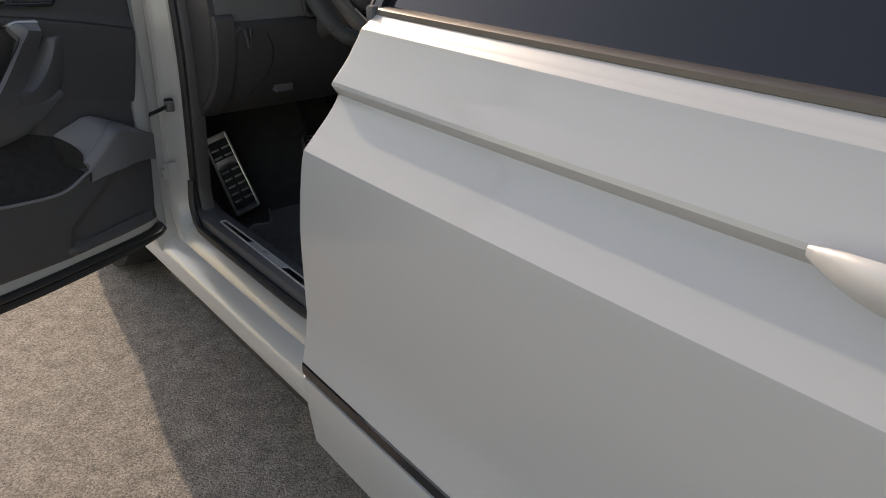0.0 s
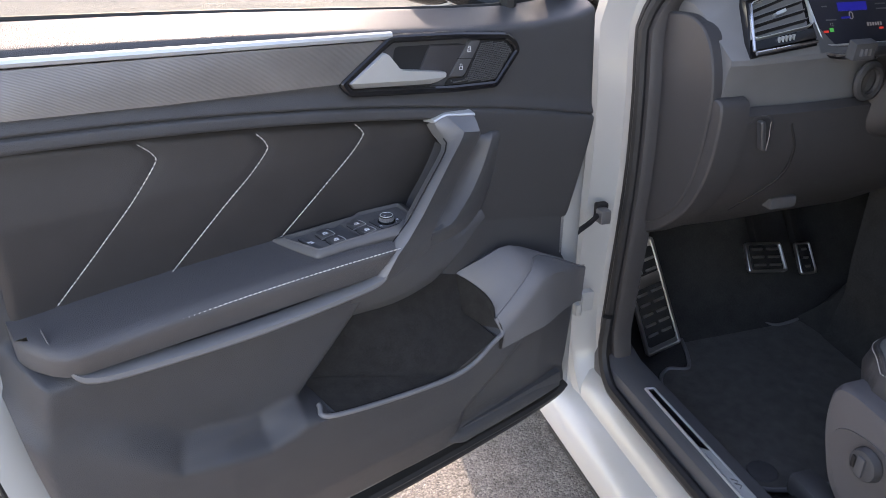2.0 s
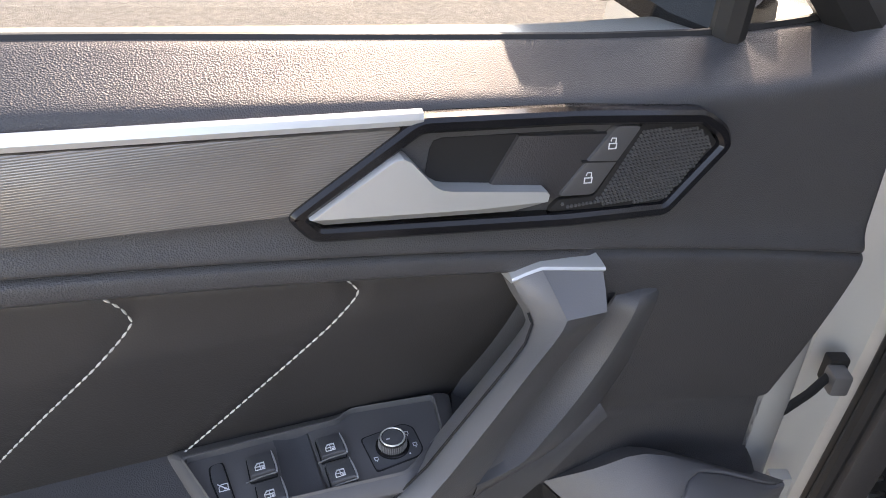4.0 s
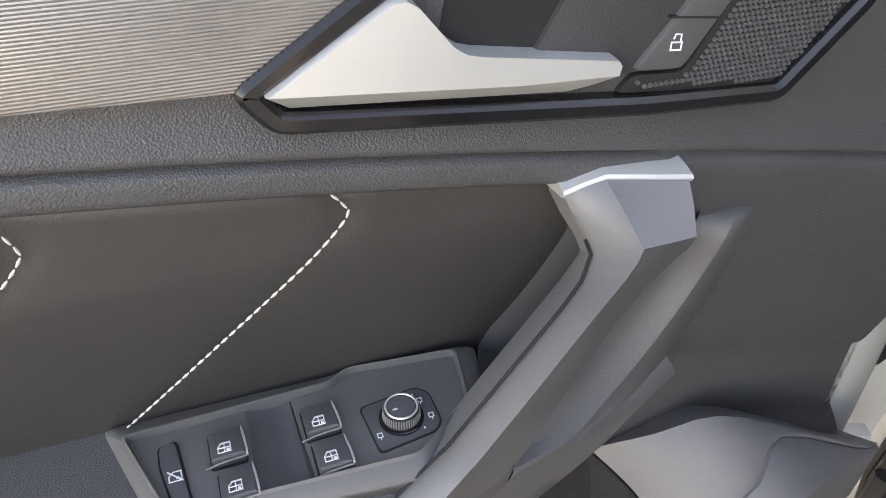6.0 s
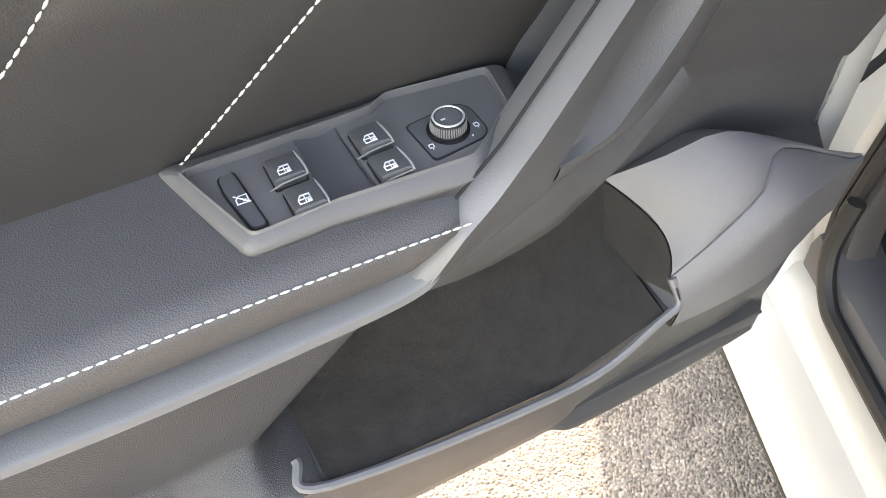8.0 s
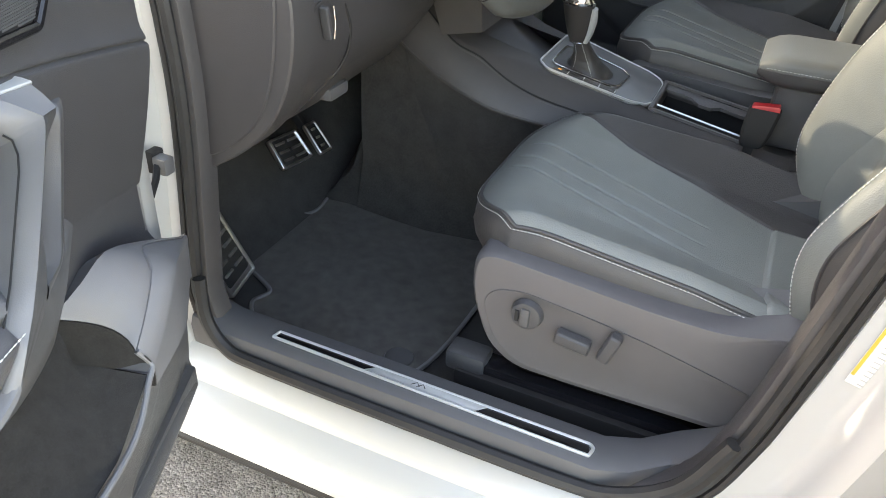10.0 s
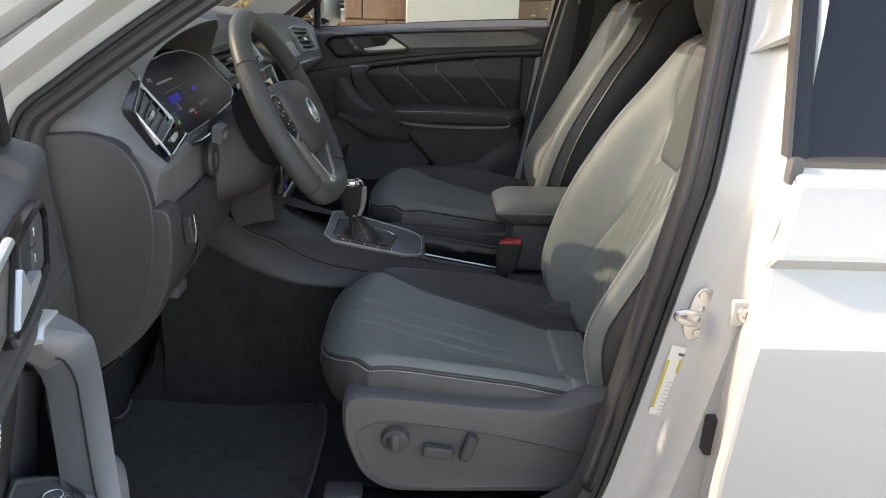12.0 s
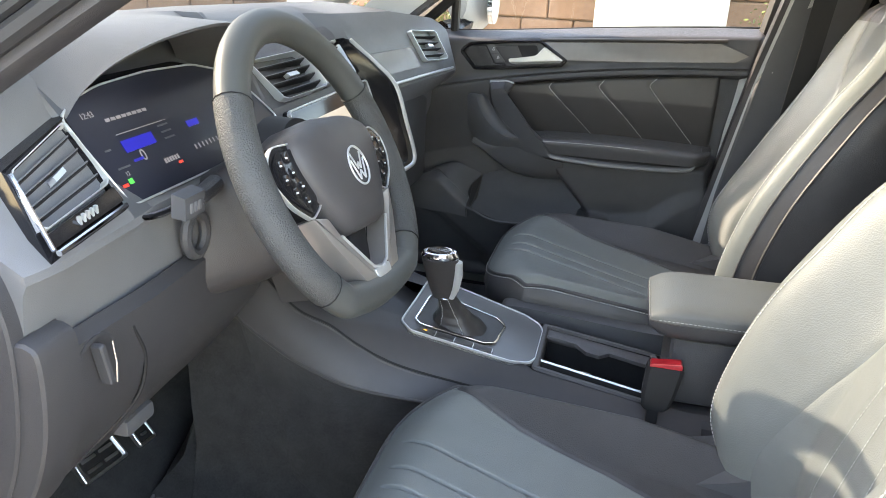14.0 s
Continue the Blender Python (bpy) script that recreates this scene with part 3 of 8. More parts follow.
# label on the pillar: paper with yellow print and rows of plain bars
lab = thing("pillar_label", "white and yellow data label stuck on the pillar", "label")
LM = Matrix.Translation((-0.053, 0.0812, 0.764)) @ pose(0, 0, 0, 0, 10, -4) @ Matrix.Diagonal((0.95, 1, 1.55, 1))


def on_label(x0, x1, z0, z1, y, mat, nm):
    bm = block(x0, x1, y - 0.0004, y, z0, z1, 0)
    bmesh.ops.transform(bm, matrix=LM, verts=bm.verts)
    part(nm, bm, mat, lab)


on_label(-0.016, 0.016, -0.038, 0.040, 0.0, STICKER, "paper")
on_label(-0.0155, -0.0115, -0.030, 0.024, -0.0006, YELLOW, "yellow_band")
on_label(0.003, 0.015, 0.012, 0.027, -0.0006, YELLOW, "yellow_band")
for i in range(9):
    on_label(-0.004, 0.004 + 0.010 * ((i * 7) % 5) / 5, -0.036 + i * 0.0045, -0.0352 + i * 0.0045, -0.0006, GREYTHREAD, "print_bar")
on_label(-0.002, 0.015, 0.0305, 0.0335, -0.0006, HARD, "print_bar")

# ---- open front door, built in its own frame: u away from the hinge, w into the cabin side, z up ----
DOOR_M = Matrix(((0.3430, 0.9393, 0, -0.8967), (-0.9393, 0.3430, 0, 0.0138), (0, 0, 1, 0), (0, 0, 0, 1)))
PDOOR_M = Matrix.Translation((-1.0, 1.635, 0))


def crease(u):
    return 0.9605 + 0.2640 * u - 0.1250 * u * u


def door_top(u):
    return np.interp(u, [0.07, 0.12, 0.20, 0.30, 0.45, 0.57, 0.68, 0.82, 0.98], [1.154, 1.144, 1.140, 1.145, 1.157, 1.167, 1.175, 1.184, 1.192])


def front_door(name, label, mirrored, m):
    d = d_ = thing(name, label, "car door", m, group="front doors")
    K = dict(mirror=mirrored)
    # painted shell with flanges
    shell = rounded([(0.020, 0.42), (0.030, 1.13), (0.30, 1.135), (0.95, 1.18), (0.995, 1.16), (0.975, 0.95), (0.955, 0.74), (0.93, 0.58), (0.87, 0.465), (0.70, 0.428), (0.40, 0.418)], 0.03)
    part("door_shell", prism(shell, -0.135, -0.066, "uz", 0.012, 3, True), PAINT, d, "white painted door shell", **K)
    part("shell_flange", ring_plate(shell, 0.075, -0.075, -0.034), PAINT, d, "white painted flange of the door", **K)
    low = [(u, -0.045, z) for u, z in ((0.03, 0.445), (0.06, 0.430), (0.18, 0.416), (0.44, 0.406), (0.70, 0.416), (0.82, 0.452), (0.882, 0.515), (0.912, 0.61), (0.930, 0.72), (0.955, 0.92), (0.965, 1.05))]
    part("bottom_seal", tube(smooth_line(low, 6), 0.012, 8), RUBBER, d, "black rubber seal along the door's edge", **K)
    inner = [(u, -0.030, z) for u, z in ((0.05, 0.462), (0.12, 0.446), (0.40, 0.436), (0.56, 0.436), (0.66, 0.436))]
    part("inner_seal", tube(smooth_line(inner, 6), 0.015, 8, flat=0.6), RUBBER, d, "black inner seal at the foot of the door", **K)
    # moulded panel as one relief, its rows following the crease under the upper trim
    n = 230
    su = np.linspace(0, 1, n)
    z0 = np.linspace(0.47, 1.22, 230)
    ub_ = np.interp(su, [0, 1], [0.075, 0.905])
    zb = np.interp(ub_, [0.07, 0.20, 0.40, 0.66, 0.78, 0.84, 0.88, 0.92], [0.492, 0.484, 0.478, 0.482, 0.503, 0.545, 0.62, 0.75])
    zc1, zt1 = crease(ub_), door_top(ub_)
    cols = [zb + (zc1 - 0.032 - zb) * q for q in np.linspace(0, 1, 112)]
    cols += [zc1 - o for o in (0.029, 0.026, 0.0235, 0.021, 0.0185, 0.016, 0.0135, 0.011, 0.008, 0.005, 0.003, 0.0018, 0.0008, 0.0, -0.001, -0.0025, -0.005, -0.009)]
    cols += [zc1 + 0.013 + (zt1 - 0.026 - zc1 - 0.013) * q for q in np.linspace(0, 1, 16)]
    # rolled edge and sloping ledge below the window
    ledge = [(0.003, -0.0004), (0.006, -0.0014), (0.0085, -0.0035), (0.0105, -0.0065), (0.0122, -0.0105)] + [(0.0122 + 0.0138 * q, -0.0105 - 0.0375 * q) for q in np.linspace(0.12, 1, 8)] + [(0.0265, -0.056), (0.020, -0.060)]
    cols += [zt1 - 0.026 + dz for dz, _ in ledge]
    z = np.stack(cols, 1)
    ul = np.interp(z, [0.47, 0.52, 0.75, 1.0, 1.25], [0.080, 0.070, 0.060, 0.060, 0.078])
    ur = np.interp(z, [0.47, 0.50, 0.55, 0.62, 0.75, 0.95, 1.25], [0.70, 0.80, 0.85, 0.876, 0.895, 0.915, 0.975])
    u = ul + su[:, None] * (ur - ul)
    shift = crease(u) - zc1[:, None]
    z = z + np.where(z > 0.9, shift, shift * np.clip((z - 0.6) / 0.3, 0, 1))
    pocket = rounded([(0.298, 0.765), (0.274, 0.722), (0.286, 0.6880), (0.374, 0.6620), (0.562, 0.6830), (0.579, 0.714), (0.500, 0.808), (0.45, 0.812)], 0.012)
    u, z, on_rim = snapped(pocket, u, z, 0.0034)
    d = crease(u) - z
    bay = np.clip((u - 0.308) / 0.03, 0, 1)
    bay = bay * bay * (3 - 2 * bay)
    w = -0.0015 + 0.0055 * np.clip(1 - (-d - 0.004) / 0.012, 0, 1)
    w -= 0.0050 * np.exp(-((d - 0.001) / 0.0016) ** 2)
    under = np.clip((d - 0.014) / 0.014, 0, 1)
    w -= bay * 0.043 * under * under * (3 - 2 * under)
    w += (d > 0) * (1 - bay) * (0.002 - 0.040 * np.clip((d - 0.01) / 0.17, 0, 1) ** 1.2)
    # lower panel stands proud, with a sloping shoulder and a sharp lip at the pocket
    low_poly = [(-0.05, 0.70), (0.068, 0.700), (0.185, 0.735), (0.235, 0.725), (0.268, 0.714), (0.280, 0.695), (0.372, 0.667), (0.567, 0.689), (0.60, 0.698), (0.65, 0.688), (0.75, 0.706), (0.81, 0.757), (1.0, 0.86), (1.0, 0.30), (-0.05, 0.30)]
    soft = np.interp(u, [0.16, 0.275, 0.56, 0.62, 0.80], [0.055, 0.004, 0.004, 0.040, 0.050])
    w_low = np.interp(z, [0.47, 0.50, 0.55, 0.62, 0.70, 0.80], [0.004, 0.012, 0.030, 0.044, 0.056, 0.060])
    w_low = w_low * np.interp(u, [0.07, 0.16, 0.40, 0.70, 0.90], [0.25, 0.62, 1.0, 0.92, 0.40])
    w_low -= 0.012 * step(away([(0.10, 0.70), (0.20, 0.66), (0.33, 0.56), (0.33, 0.51), (0.05, 0.51), (0.05, 0.70)], u, z), 0.03)
    mask = step(away(low_poly, u, z), soft)
    w_under = np.where(z < 0.9, 0.070 * step(away([(0.450, 0.872), (0.60, 0.866), (0.88, 0.860), (0.90, 0.74), (0.75, 0.69), (0.60, 0.68), (0.572, 0.712), (0.470, 0.832)], u, z), 0.035), 0)
    w_under = w_under * np.interp(z, [0.68, 0.84], [0.72, 1.0])
    w = np.where(mask > 0, w * (1 - mask) + w_low * mask, w) + w_under * (1 - mask)
    w += 0.010 * step(away([(0.10, 0.525), (0.33, 0.512), (0.345, 0.500), (0.32, 0.487), (0.10, 0.498)], u, z), 0.012)
    w[:, -len(ledge):] += np.array([dw for _, dw in ledge])
    edge = np.minimum.reduce([u - ul, ur - u, z - zb[:, None]])
    w += -0.012 * (1 - np.clip(edge / 0.014, 0, 1)) ** 2
    hole = (away(pocket, u, z) < 0) & ~on_rim
    rim_ok = hole | on_rim
    lined = rim_ok[:-1, :-1] & rim_ok[1:, :-1] & rim_ok[:-1, 1:] & rim_ok[1:, 1:]
    part("door_panel", masked(u, w, z, ~lined), SOFT, d_, "black grained plastic door panel", angle=1.0, **K)
    rim = []
    for k, (a, b) in enumerate(pocket):
        for q in (0, 0.5):
            pa, pb = a + (pocket[(k + 1) % len(pocket)][0] - a) * q, b + (pocket[(k + 1) % len(pocket)][1] - b) * q
            near = np.hypot(u - pa, z - pb) + np.where(on_rim, 0, 1)
            rim.append((pa, float(w.flat[near.argmin()]), pb))
    bag = [rim] + [[(a, max(-0.052, b - dep) if b > -0.05 else b - 0.001, c) for a, b, c in rim] for dep in (0.004, 0.03, 0.06)] + [[(a + (0.42 - a) * 0.03, -0.053, c + (0.73 - c) * 0.04) for a, b, c in rim], [(a + (0.42 - a) * 0.4, -0.054, c + (0.73 - c) * 0.4) for a, b, c in rim]]
    part("pocket_lining", loft(bag, True, True), SOFT if mirrored else FELT, d_, "black felt lining of the door pocket", angle=0.5, **K)
    d = d_
    part("panel_edge", prism(rounded([(0.085, 0.497), (0.078, 1.14), (0.30, 1.143), (0.955, 1.185), (0.91, 0.95), (0.885, 0.74), (0.86, 0.58), (0.80, 0.515), (0.66, 0.488), (0.40, 0.484)], 0.02), -0.060, -0.054, "uz", 0.002), SOFT, d, **K)

    # leatherette insert, a little proud of its recess
    ins = [(0.412, 1.004), (0.60, 1.040), (0.84, 1.066), (0.878, 1.066), (0.868, 0.893), (0.60, 0.90), (0.41, 0.90), (0.432, 0.935)]
    gu, gz = np.meshgrid(np.linspace(0.40, 0.885, 100), np.linspace(0.88, 1.075, 44), indexing="ij")
    top = np.interp(gu, [0.34, 0.40, 0.60, 0.84, 0.88], [1.015, 1.024, 1.052, 1.076, 1.077])
    left = np.interp(gz, [0.88, 0.893, 0.93, 0.96, 0.99, 1.075], [0.402, 0.391, 0.364, 0.345, 0.342, 0.342])
    gu2 = left + (gu - 0.40) / 0.485 * (0.876 - left)
    gz2 = 0.885 + (gz - 0.88) / 0.195 * (top - 0.885)
    top = np.interp(gu2, [0.34, 0.40, 0.60, 0.84, 0.88], [1.015, 1.024, 1.052, 1.076, 1.077])
    gz2 = 0.885 + (gz - 0.88) / 0.195 * (top - 0.885)
    edge2 = np.minimum(top - gz2, np.minimum(gu2 - left, 0.876 - gu2))
    gw = -0.020 - 0.006 * np.clip(1 - edge2 / 0.008, 0, 1) ** 2 + 0.004 * np.sin(np.clip((gz2 - 0.885) / 0.17, 0, 1) * math.pi)
    gw -= 0.015 * np.clip((1.0 - gz2) / 0.10, 0, 1)
    seams = [[(0.474, 1.034), (0.465, 1.024), (0.468, 1.012), (0.528, 0.955), (0.585, 0.900)],
             [(0.600, 1.046), (0.590, 1.034), (0.594, 1.020), (0.652, 0.965), (0.712, 0.902)],
             [(0.728, 1.060), (0.714, 1.046), (0.717, 1.032), (0.776, 0.965), (0.832, 0.902)]]
    for ln in seams:
        q = smooth_line(ln, 8)
        dist = np.min(np.hypot(gu2[..., None] - q[:, 0], gz2[..., None] - q[:, 1]), -1)
        gw -= 0.0022 * np.exp(-(dist / 0.004) ** 2)
    part("leather_insert", sheet(gu2, gw, gz2), LEATHER, d, "black leatherette insert with white slanted seams", angle=1.0, **K)
    for ln in seams:
        q = smooth_line(ln, 10)
        part("stitching", stitches([(a, -0.0175 - 0.015 * min(1, max(0, (1.0 - b) / 0.10)) + 0.004 * math.sin(min(1, max(0, (b - 0.885) / 0.17)) * math.pi), b) for a, b in q], 0.0057, 0.0045, 0.00058), THREAD, d, "white contrast stitching", **K)
    # padded arm rest
    rings = []
    for k, q in enumerate(np.linspace(0, 1, 40)):
        uu = 0.458 + q * 0.422
        drop = 0.012 * q
        zt2 = 0.900 + 0.006 * math.sin(q * 3.0) - 0.006 * q
        wf = 0.060 - 0.004 * q - 0.012 * max(0, 1 - q * 20) ** 2 - 0.060 * max(0, (q - 0.88) / 0.12) ** 2.5
        zl = 0.862 - 0.016 * q
        zl = max(zl, 0.860 + 0.030 * max(0, 1 - q * 16))
        rings.append([(uu, -0.045, zt2 + 0.003), (uu, 0.0, zt2), (uu, wf - 0.016, zt2 - 0.001), (uu, wf - 0.006, zt2 - 0.003), (uu, wf - 0.002, zt2 - 0.007), (uu, wf - 0.0005, zt2 - 0.0085), (uu, wf, zt2 - 0.012), (uu, wf - 0.002, (zt2 + zl) / 2), (uu, wf - 0.012, zl), (uu, -0.02, zl - 0.004)])
    part("arm_rest", loft(rings), ARMLEATHER, d, "padded black leatherette arm rest", angle=0.9, **K)
    part("switch_plinth", block(0.398, 0.47, -0.035, 0.020, 0.84, 0.900, 0.004), HARD, d, "plinth under the switch panel", **K)
    part("stitching", stitches([(0.462 + q * 0.37, 0.0592 - 0.004 * q, 0.8925 + 0.006 * math.sin((q * 0.92 + 0.07) * 3.0) - 0.006 * q) for q in np.linspace(0, 1, 60)], 0.0057, 0.0045, 0.00058), THREAD, d, "white contrast stitching", **K)
    strip = smooth_line([(0.466, 0.056, 0.888), (0.478, 0.058, 0.867), (0.494, 0.058, 0.854), (0.545, 0.058, 0.849), (0.640, 0.057, 0.845), (0.740, 0.054, 0.846), (0.825, 0.048, 0.851), (0.848, 0.040, 0.872), (0.856, 0.024, 0.896)], 6)
    part("arm_rest_strip", loft([[p + (0, -0.02, 0.006), p + (0, -0.003, 0.0055), p + (0, 0.0, 0.0035), p + (0, 0.0004, -0.002), p + (0, -0.003, -0.0055), p + (0, -0.03, -0.010)] for p in strip]), GREY, d, "grained grey edging under the arm rest", angle=0.7, **K)
    # pull handle: a shelf that leaves the door below the crease, folded sharply into a slanting bar
    ledge_l = [(0.3725, 0.0060, 1.0245), (0.3672, 0.0100, 1.0125), (0.3618, 0.0175, 1.0025), (0.3620, 0.0240, 0.9990), (0.3687, 0.0300, 0.9903), (0.3791, 0.0340, 0.9810), (0.4073, 0.0380, 0.9494), (0.4356, 0.0420, 0.9177), (0.4620, 0.0470, 0.8990), (0.4740, 0.0520, 0.8830), (0.4960, 0.0500, 0.8560)]
    ridge = [(0.3530, 0.0060, 1.0290), (0.3530, 0.0250, 1.0225), (0.3537, 0.0450, 1.0160), (0.3575, 0.0475, 1.0115), (0.3630, 0.0490, 1.0050), (0.3778, 0.0520, 0.9896), (0.4000, 0.0550, 0.9620), (0.4270, 0.0580, 0.9280), (0.4500, 0.0605, 0.9030), (0.4680, 0.0620, 0.8870), (0.4880, 0.0580, 0.8540)]
    brow = [(0.313, 0.013, 1.025), (0.317, 0.026, 1.0175), (0.321, 0.037, 1.0088), (0.32, 0.034, 1.0012), (0.321, 0.026, 0.9867), (0.3266, 0.018, 0.9658), (0.3398, 0.017, 0.944), (0.3572, 0.022, 0.9254), (0.3829, 0.036, 0.9087), (0.403, 0.044, 0.8905), (0.4645, 0.046, 0.8479)]
    le, fo, ri = (np.array(q) for q in (ledge_l, ridge, brow))
    face = []
    for p, q in zip(le, fo):
        n_ = np.array((0.0, 0.0012, 0.0008))
        pb = p + (-0.003, -0.018, -0.010)
        face.append([pb + (-0.01, -0.012, 0), pb, pb * 0.35 + p * 0.65, p * 0.96 + pb * 0.04, p * 0.93 + q * 0.07, p * 0.8 + q * 0.2 + n_, p * 0.35 + q * 0.65 + n_, p * 0.07 + q * 0.93, q])
    # rows between the given ones keep the skin even
    dense = [np.array(a) * (1 - t) + np.array(b) * t for a, b in zip(face[:-1], face[1:]) for t in (0, 0.34, 0.67)] + [np.array(face[-1])]
    # the passenger handle takes darker plastic: its dimmer light is put into the colour
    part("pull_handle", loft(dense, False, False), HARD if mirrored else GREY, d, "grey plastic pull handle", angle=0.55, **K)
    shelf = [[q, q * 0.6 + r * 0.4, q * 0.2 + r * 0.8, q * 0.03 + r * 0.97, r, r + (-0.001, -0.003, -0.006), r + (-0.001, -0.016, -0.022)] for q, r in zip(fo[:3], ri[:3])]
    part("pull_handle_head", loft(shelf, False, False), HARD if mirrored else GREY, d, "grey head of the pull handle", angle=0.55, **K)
    flank = [[q, q * 0.92 + r * 0.08 + (0, 0.0005, 0), q * 0.5 + r * 0.5 + (0, -0.001, -0.001), r * 0.93 + q * 0.07, r, r + (-0.002, -0.02, -0.008)] for q, r in zip(fo[2:], ri[2:])]
    part("handle_flank", loft(flank, False, False), HARD, d, "dark flank of the pull handle", angle=0.5, **K)
    part("handle_edge", tube(le[2:-1] + (0.0008, -0.003, -0.0012), 0.0009, 6), MATT, d, "dark seam along the pull handle", **K)
    capl = np.array([(0.3732, 0.0062, 1.0250), (0.3640, 0.0060, 1.0275), (0.3530, 0.0062, 1.0297), (0.3350, 0.0092, 1.0278), (0.3122, 0.0133, 1.0256)])
    part("handle_cap", loft([[p + (0, -0.020, 0.0045), p + (0, -0.0045, 0.0022), p + (0, 0.0020, 0.0004), p + (0, 0.0032, -0.0010), p + (0, 0.0020, -0.0030), p + (0, -0.020, -0.006)] for p in capl]), SATIN, d, "satin silver cap of the pull handle", angle=0.5, **K)
    # grained channel beside the handle, with a raised border that falls off to the hinge side
    chan = [(0.2792, -0.004, 0.9922), (0.2986, 0.011, 0.9895), (0.3129, 0.01, 0.9695), (0.3275, 0.011, 0.951), (0.345, 0.016, 0.9331), (0.3633, 0.024, 0.9182), (0.3805, 0.034, 0.9076), (0.3942, 0.041, 0.8983), (0.4032, 0.0445, 0.8925)]
    lip_ = [(0.2679, -0.004, 0.9921), (0.2783, 0.012, 0.987), (0.287, 0.012, 0.9614), (0.3006, 0.014, 0.9371), (0.3227, 0.02, 0.9137), (0.3428, 0.027, 0.9006), (0.3648, 0.036, 0.8917), (0.3881, 0.042, 0.8917), (0.4035, 0.045, 0.8927)]
    outer_ = [(0.2453, -0.008, 0.9902), (0.2428, -0.004, 0.9823), (0.2459, -0.01, 0.9443), (0.2528, -0.016, 0.9059), (0.2747, -0.012, 0.8727), (0.3041, 0.0, 0.8614), (0.3322, 0.01, 0.8585), (0.3715, 0.022, 0.8606), (0.4029, 0.034, 0.8639)]
    ch, li, ou = (smooth_line(q, 4) for q in (chan, lip_, outer_))
    part("handle_channel", loft([[c + (0.004, 0.0, 0.001), c * 0.75 + l * 0.25 + (0, -0.007, -0.002), c * 0.3 + l * 0.7 + (0, -0.006, -0.001), l * 0.93 + c * 0.07 + (0, -0.001, 0), l] for c, l in zip(ch, li)], False, False), HARD, d, "grained channel beside the pull handle", angle=0.7, **K)
    part("handle_border", loft([[l, l * 0.94 + o * 0.06 + (0, 0.0012, 0), l * 0.6 + o * 0.4 + (0, 0.002, 0), l * 0.2 + o * 0.8, o, o * 1.25 - l * 0.25 + (0, -0.02, 0)] for l, o in zip(li, ou)], False, False), HARD, d, "raised border beside the pull handle", angle=0.6, **K)
    fold_a = smooth_line(outer_[4:] + [(0.4645, 0.0440, 0.8479), (0.5200, 0.0380, 0.8380)], 3)
    fold_b = smooth_line([(0.2680, -0.0080, 0.8600), (0.2950, 0.0000, 0.8480), (0.3264, 0.0080, 0.8300), (0.3600, 0.0130, 0.8120), (0.3850, 0.0150, 0.8000), (0.4450, 0.0150, 0.7900), (0.5200, 0.0060, 0.7900)], 3)
    part("panel_fold", loft([[p + (0, -0.002, 0.001), p, p * 0.7 + q * 0.3 + (0, 0.002, 0), p * 0.3 + q * 0.7 + (0, 0.001, 0), q, q + (0, -0.025, -0.012)] for p, q in zip(fold_a, fold_b)], False, False), HARD, d, "smooth fold of the door panel under the handle", angle=0.9, **K)
    tri_a, tri_b, tri_c = (np.array(v) for v in (brow[-2], brow[-1], outer_[-1]))
    part("panel_fold", loft([[tri_a * (1 - t) + tri_b * t + (0, 0.0006, 0.0012), (tri_a + tri_c) * 0.5 * (1 - t) + tri_b * t + (0, 0.0012, 0), tri_c * (1 - t) + tri_b * t + (0, 0.0006, -0.001)] for t in (0, 0.25, 0.5, 0.75, 0.98)], False, False), HARD, d, "smooth fold of the door panel under the handle", angle=0.9, **K)
    ga, gb, gc = (np.array(v) for v in ((0.3560, -0.0200, 0.9900), (0.3908, -0.0330, 0.8992), (0.4030, -0.0014, 0.9000)))
    back_ = np.array((-0.050, 0.016, -0.030))
    part("handle_gusset", join(loft([[ga, gb], [ga + back_ * 0.6, gb + back_]], False, False), loft([[gb, gc], [gb + back_, gc + back_ * 0.8]], False, False)), HARD, d, "slanted gusset beside the pull handle", angle=0.2, **K)
    # speaker pod: a rounded shoulder that falls off to the hinge side
    back = np.array([(0.300, -0.035, 0.767), (0.262, -0.018, 0.787), (0.219, -0.009, 0.799), (0.150, 0.000, 0.768), (0.084, 0.010, 0.732), (0.062, 0.006, 0.722)])
    seam_ = np.array([(0.2775, 0.0325, 0.715), (0.245, 0.034, 0.742), (0.208, 0.030, 0.770), (0.172, 0.007, 0.776), (0.088, 0.0108, 0.7318), (0.062, 0.0066, 0.7214)])
    fore = np.array([(0.272, 0.0475, 0.692), (0.235, 0.0515, 0.725), (0.195, 0.0490, 0.757), (0.150, 0.0370, 0.751), (0.086, 0.0165, 0.722), (0.062, 0.010, 0.712)])
    foot_ = np.array([(0.275, 0.046, 0.664), (0.225, 0.050, 0.672), (0.180, 0.046, 0.672), (0.140, 0.034, 0.672), (0.083, 0.014, 0.662), (0.062, 0.008, 0.655)])
    rings = []
    for pa, pb, pc, pf in zip(*(np.array([q[i] * (1 - t) + q[i + 1] * t for i in range(len(q) - 1) for t in (0, 0.5)] + [q[-1]]) for q in (smooth_line(v, 3) for v in (back, seam_, fore, foot_)))):
        bow = 0.015 * max(0.0, 1 - len(rings) / 9) ** 1.5  # the edge beside the pocket is curved
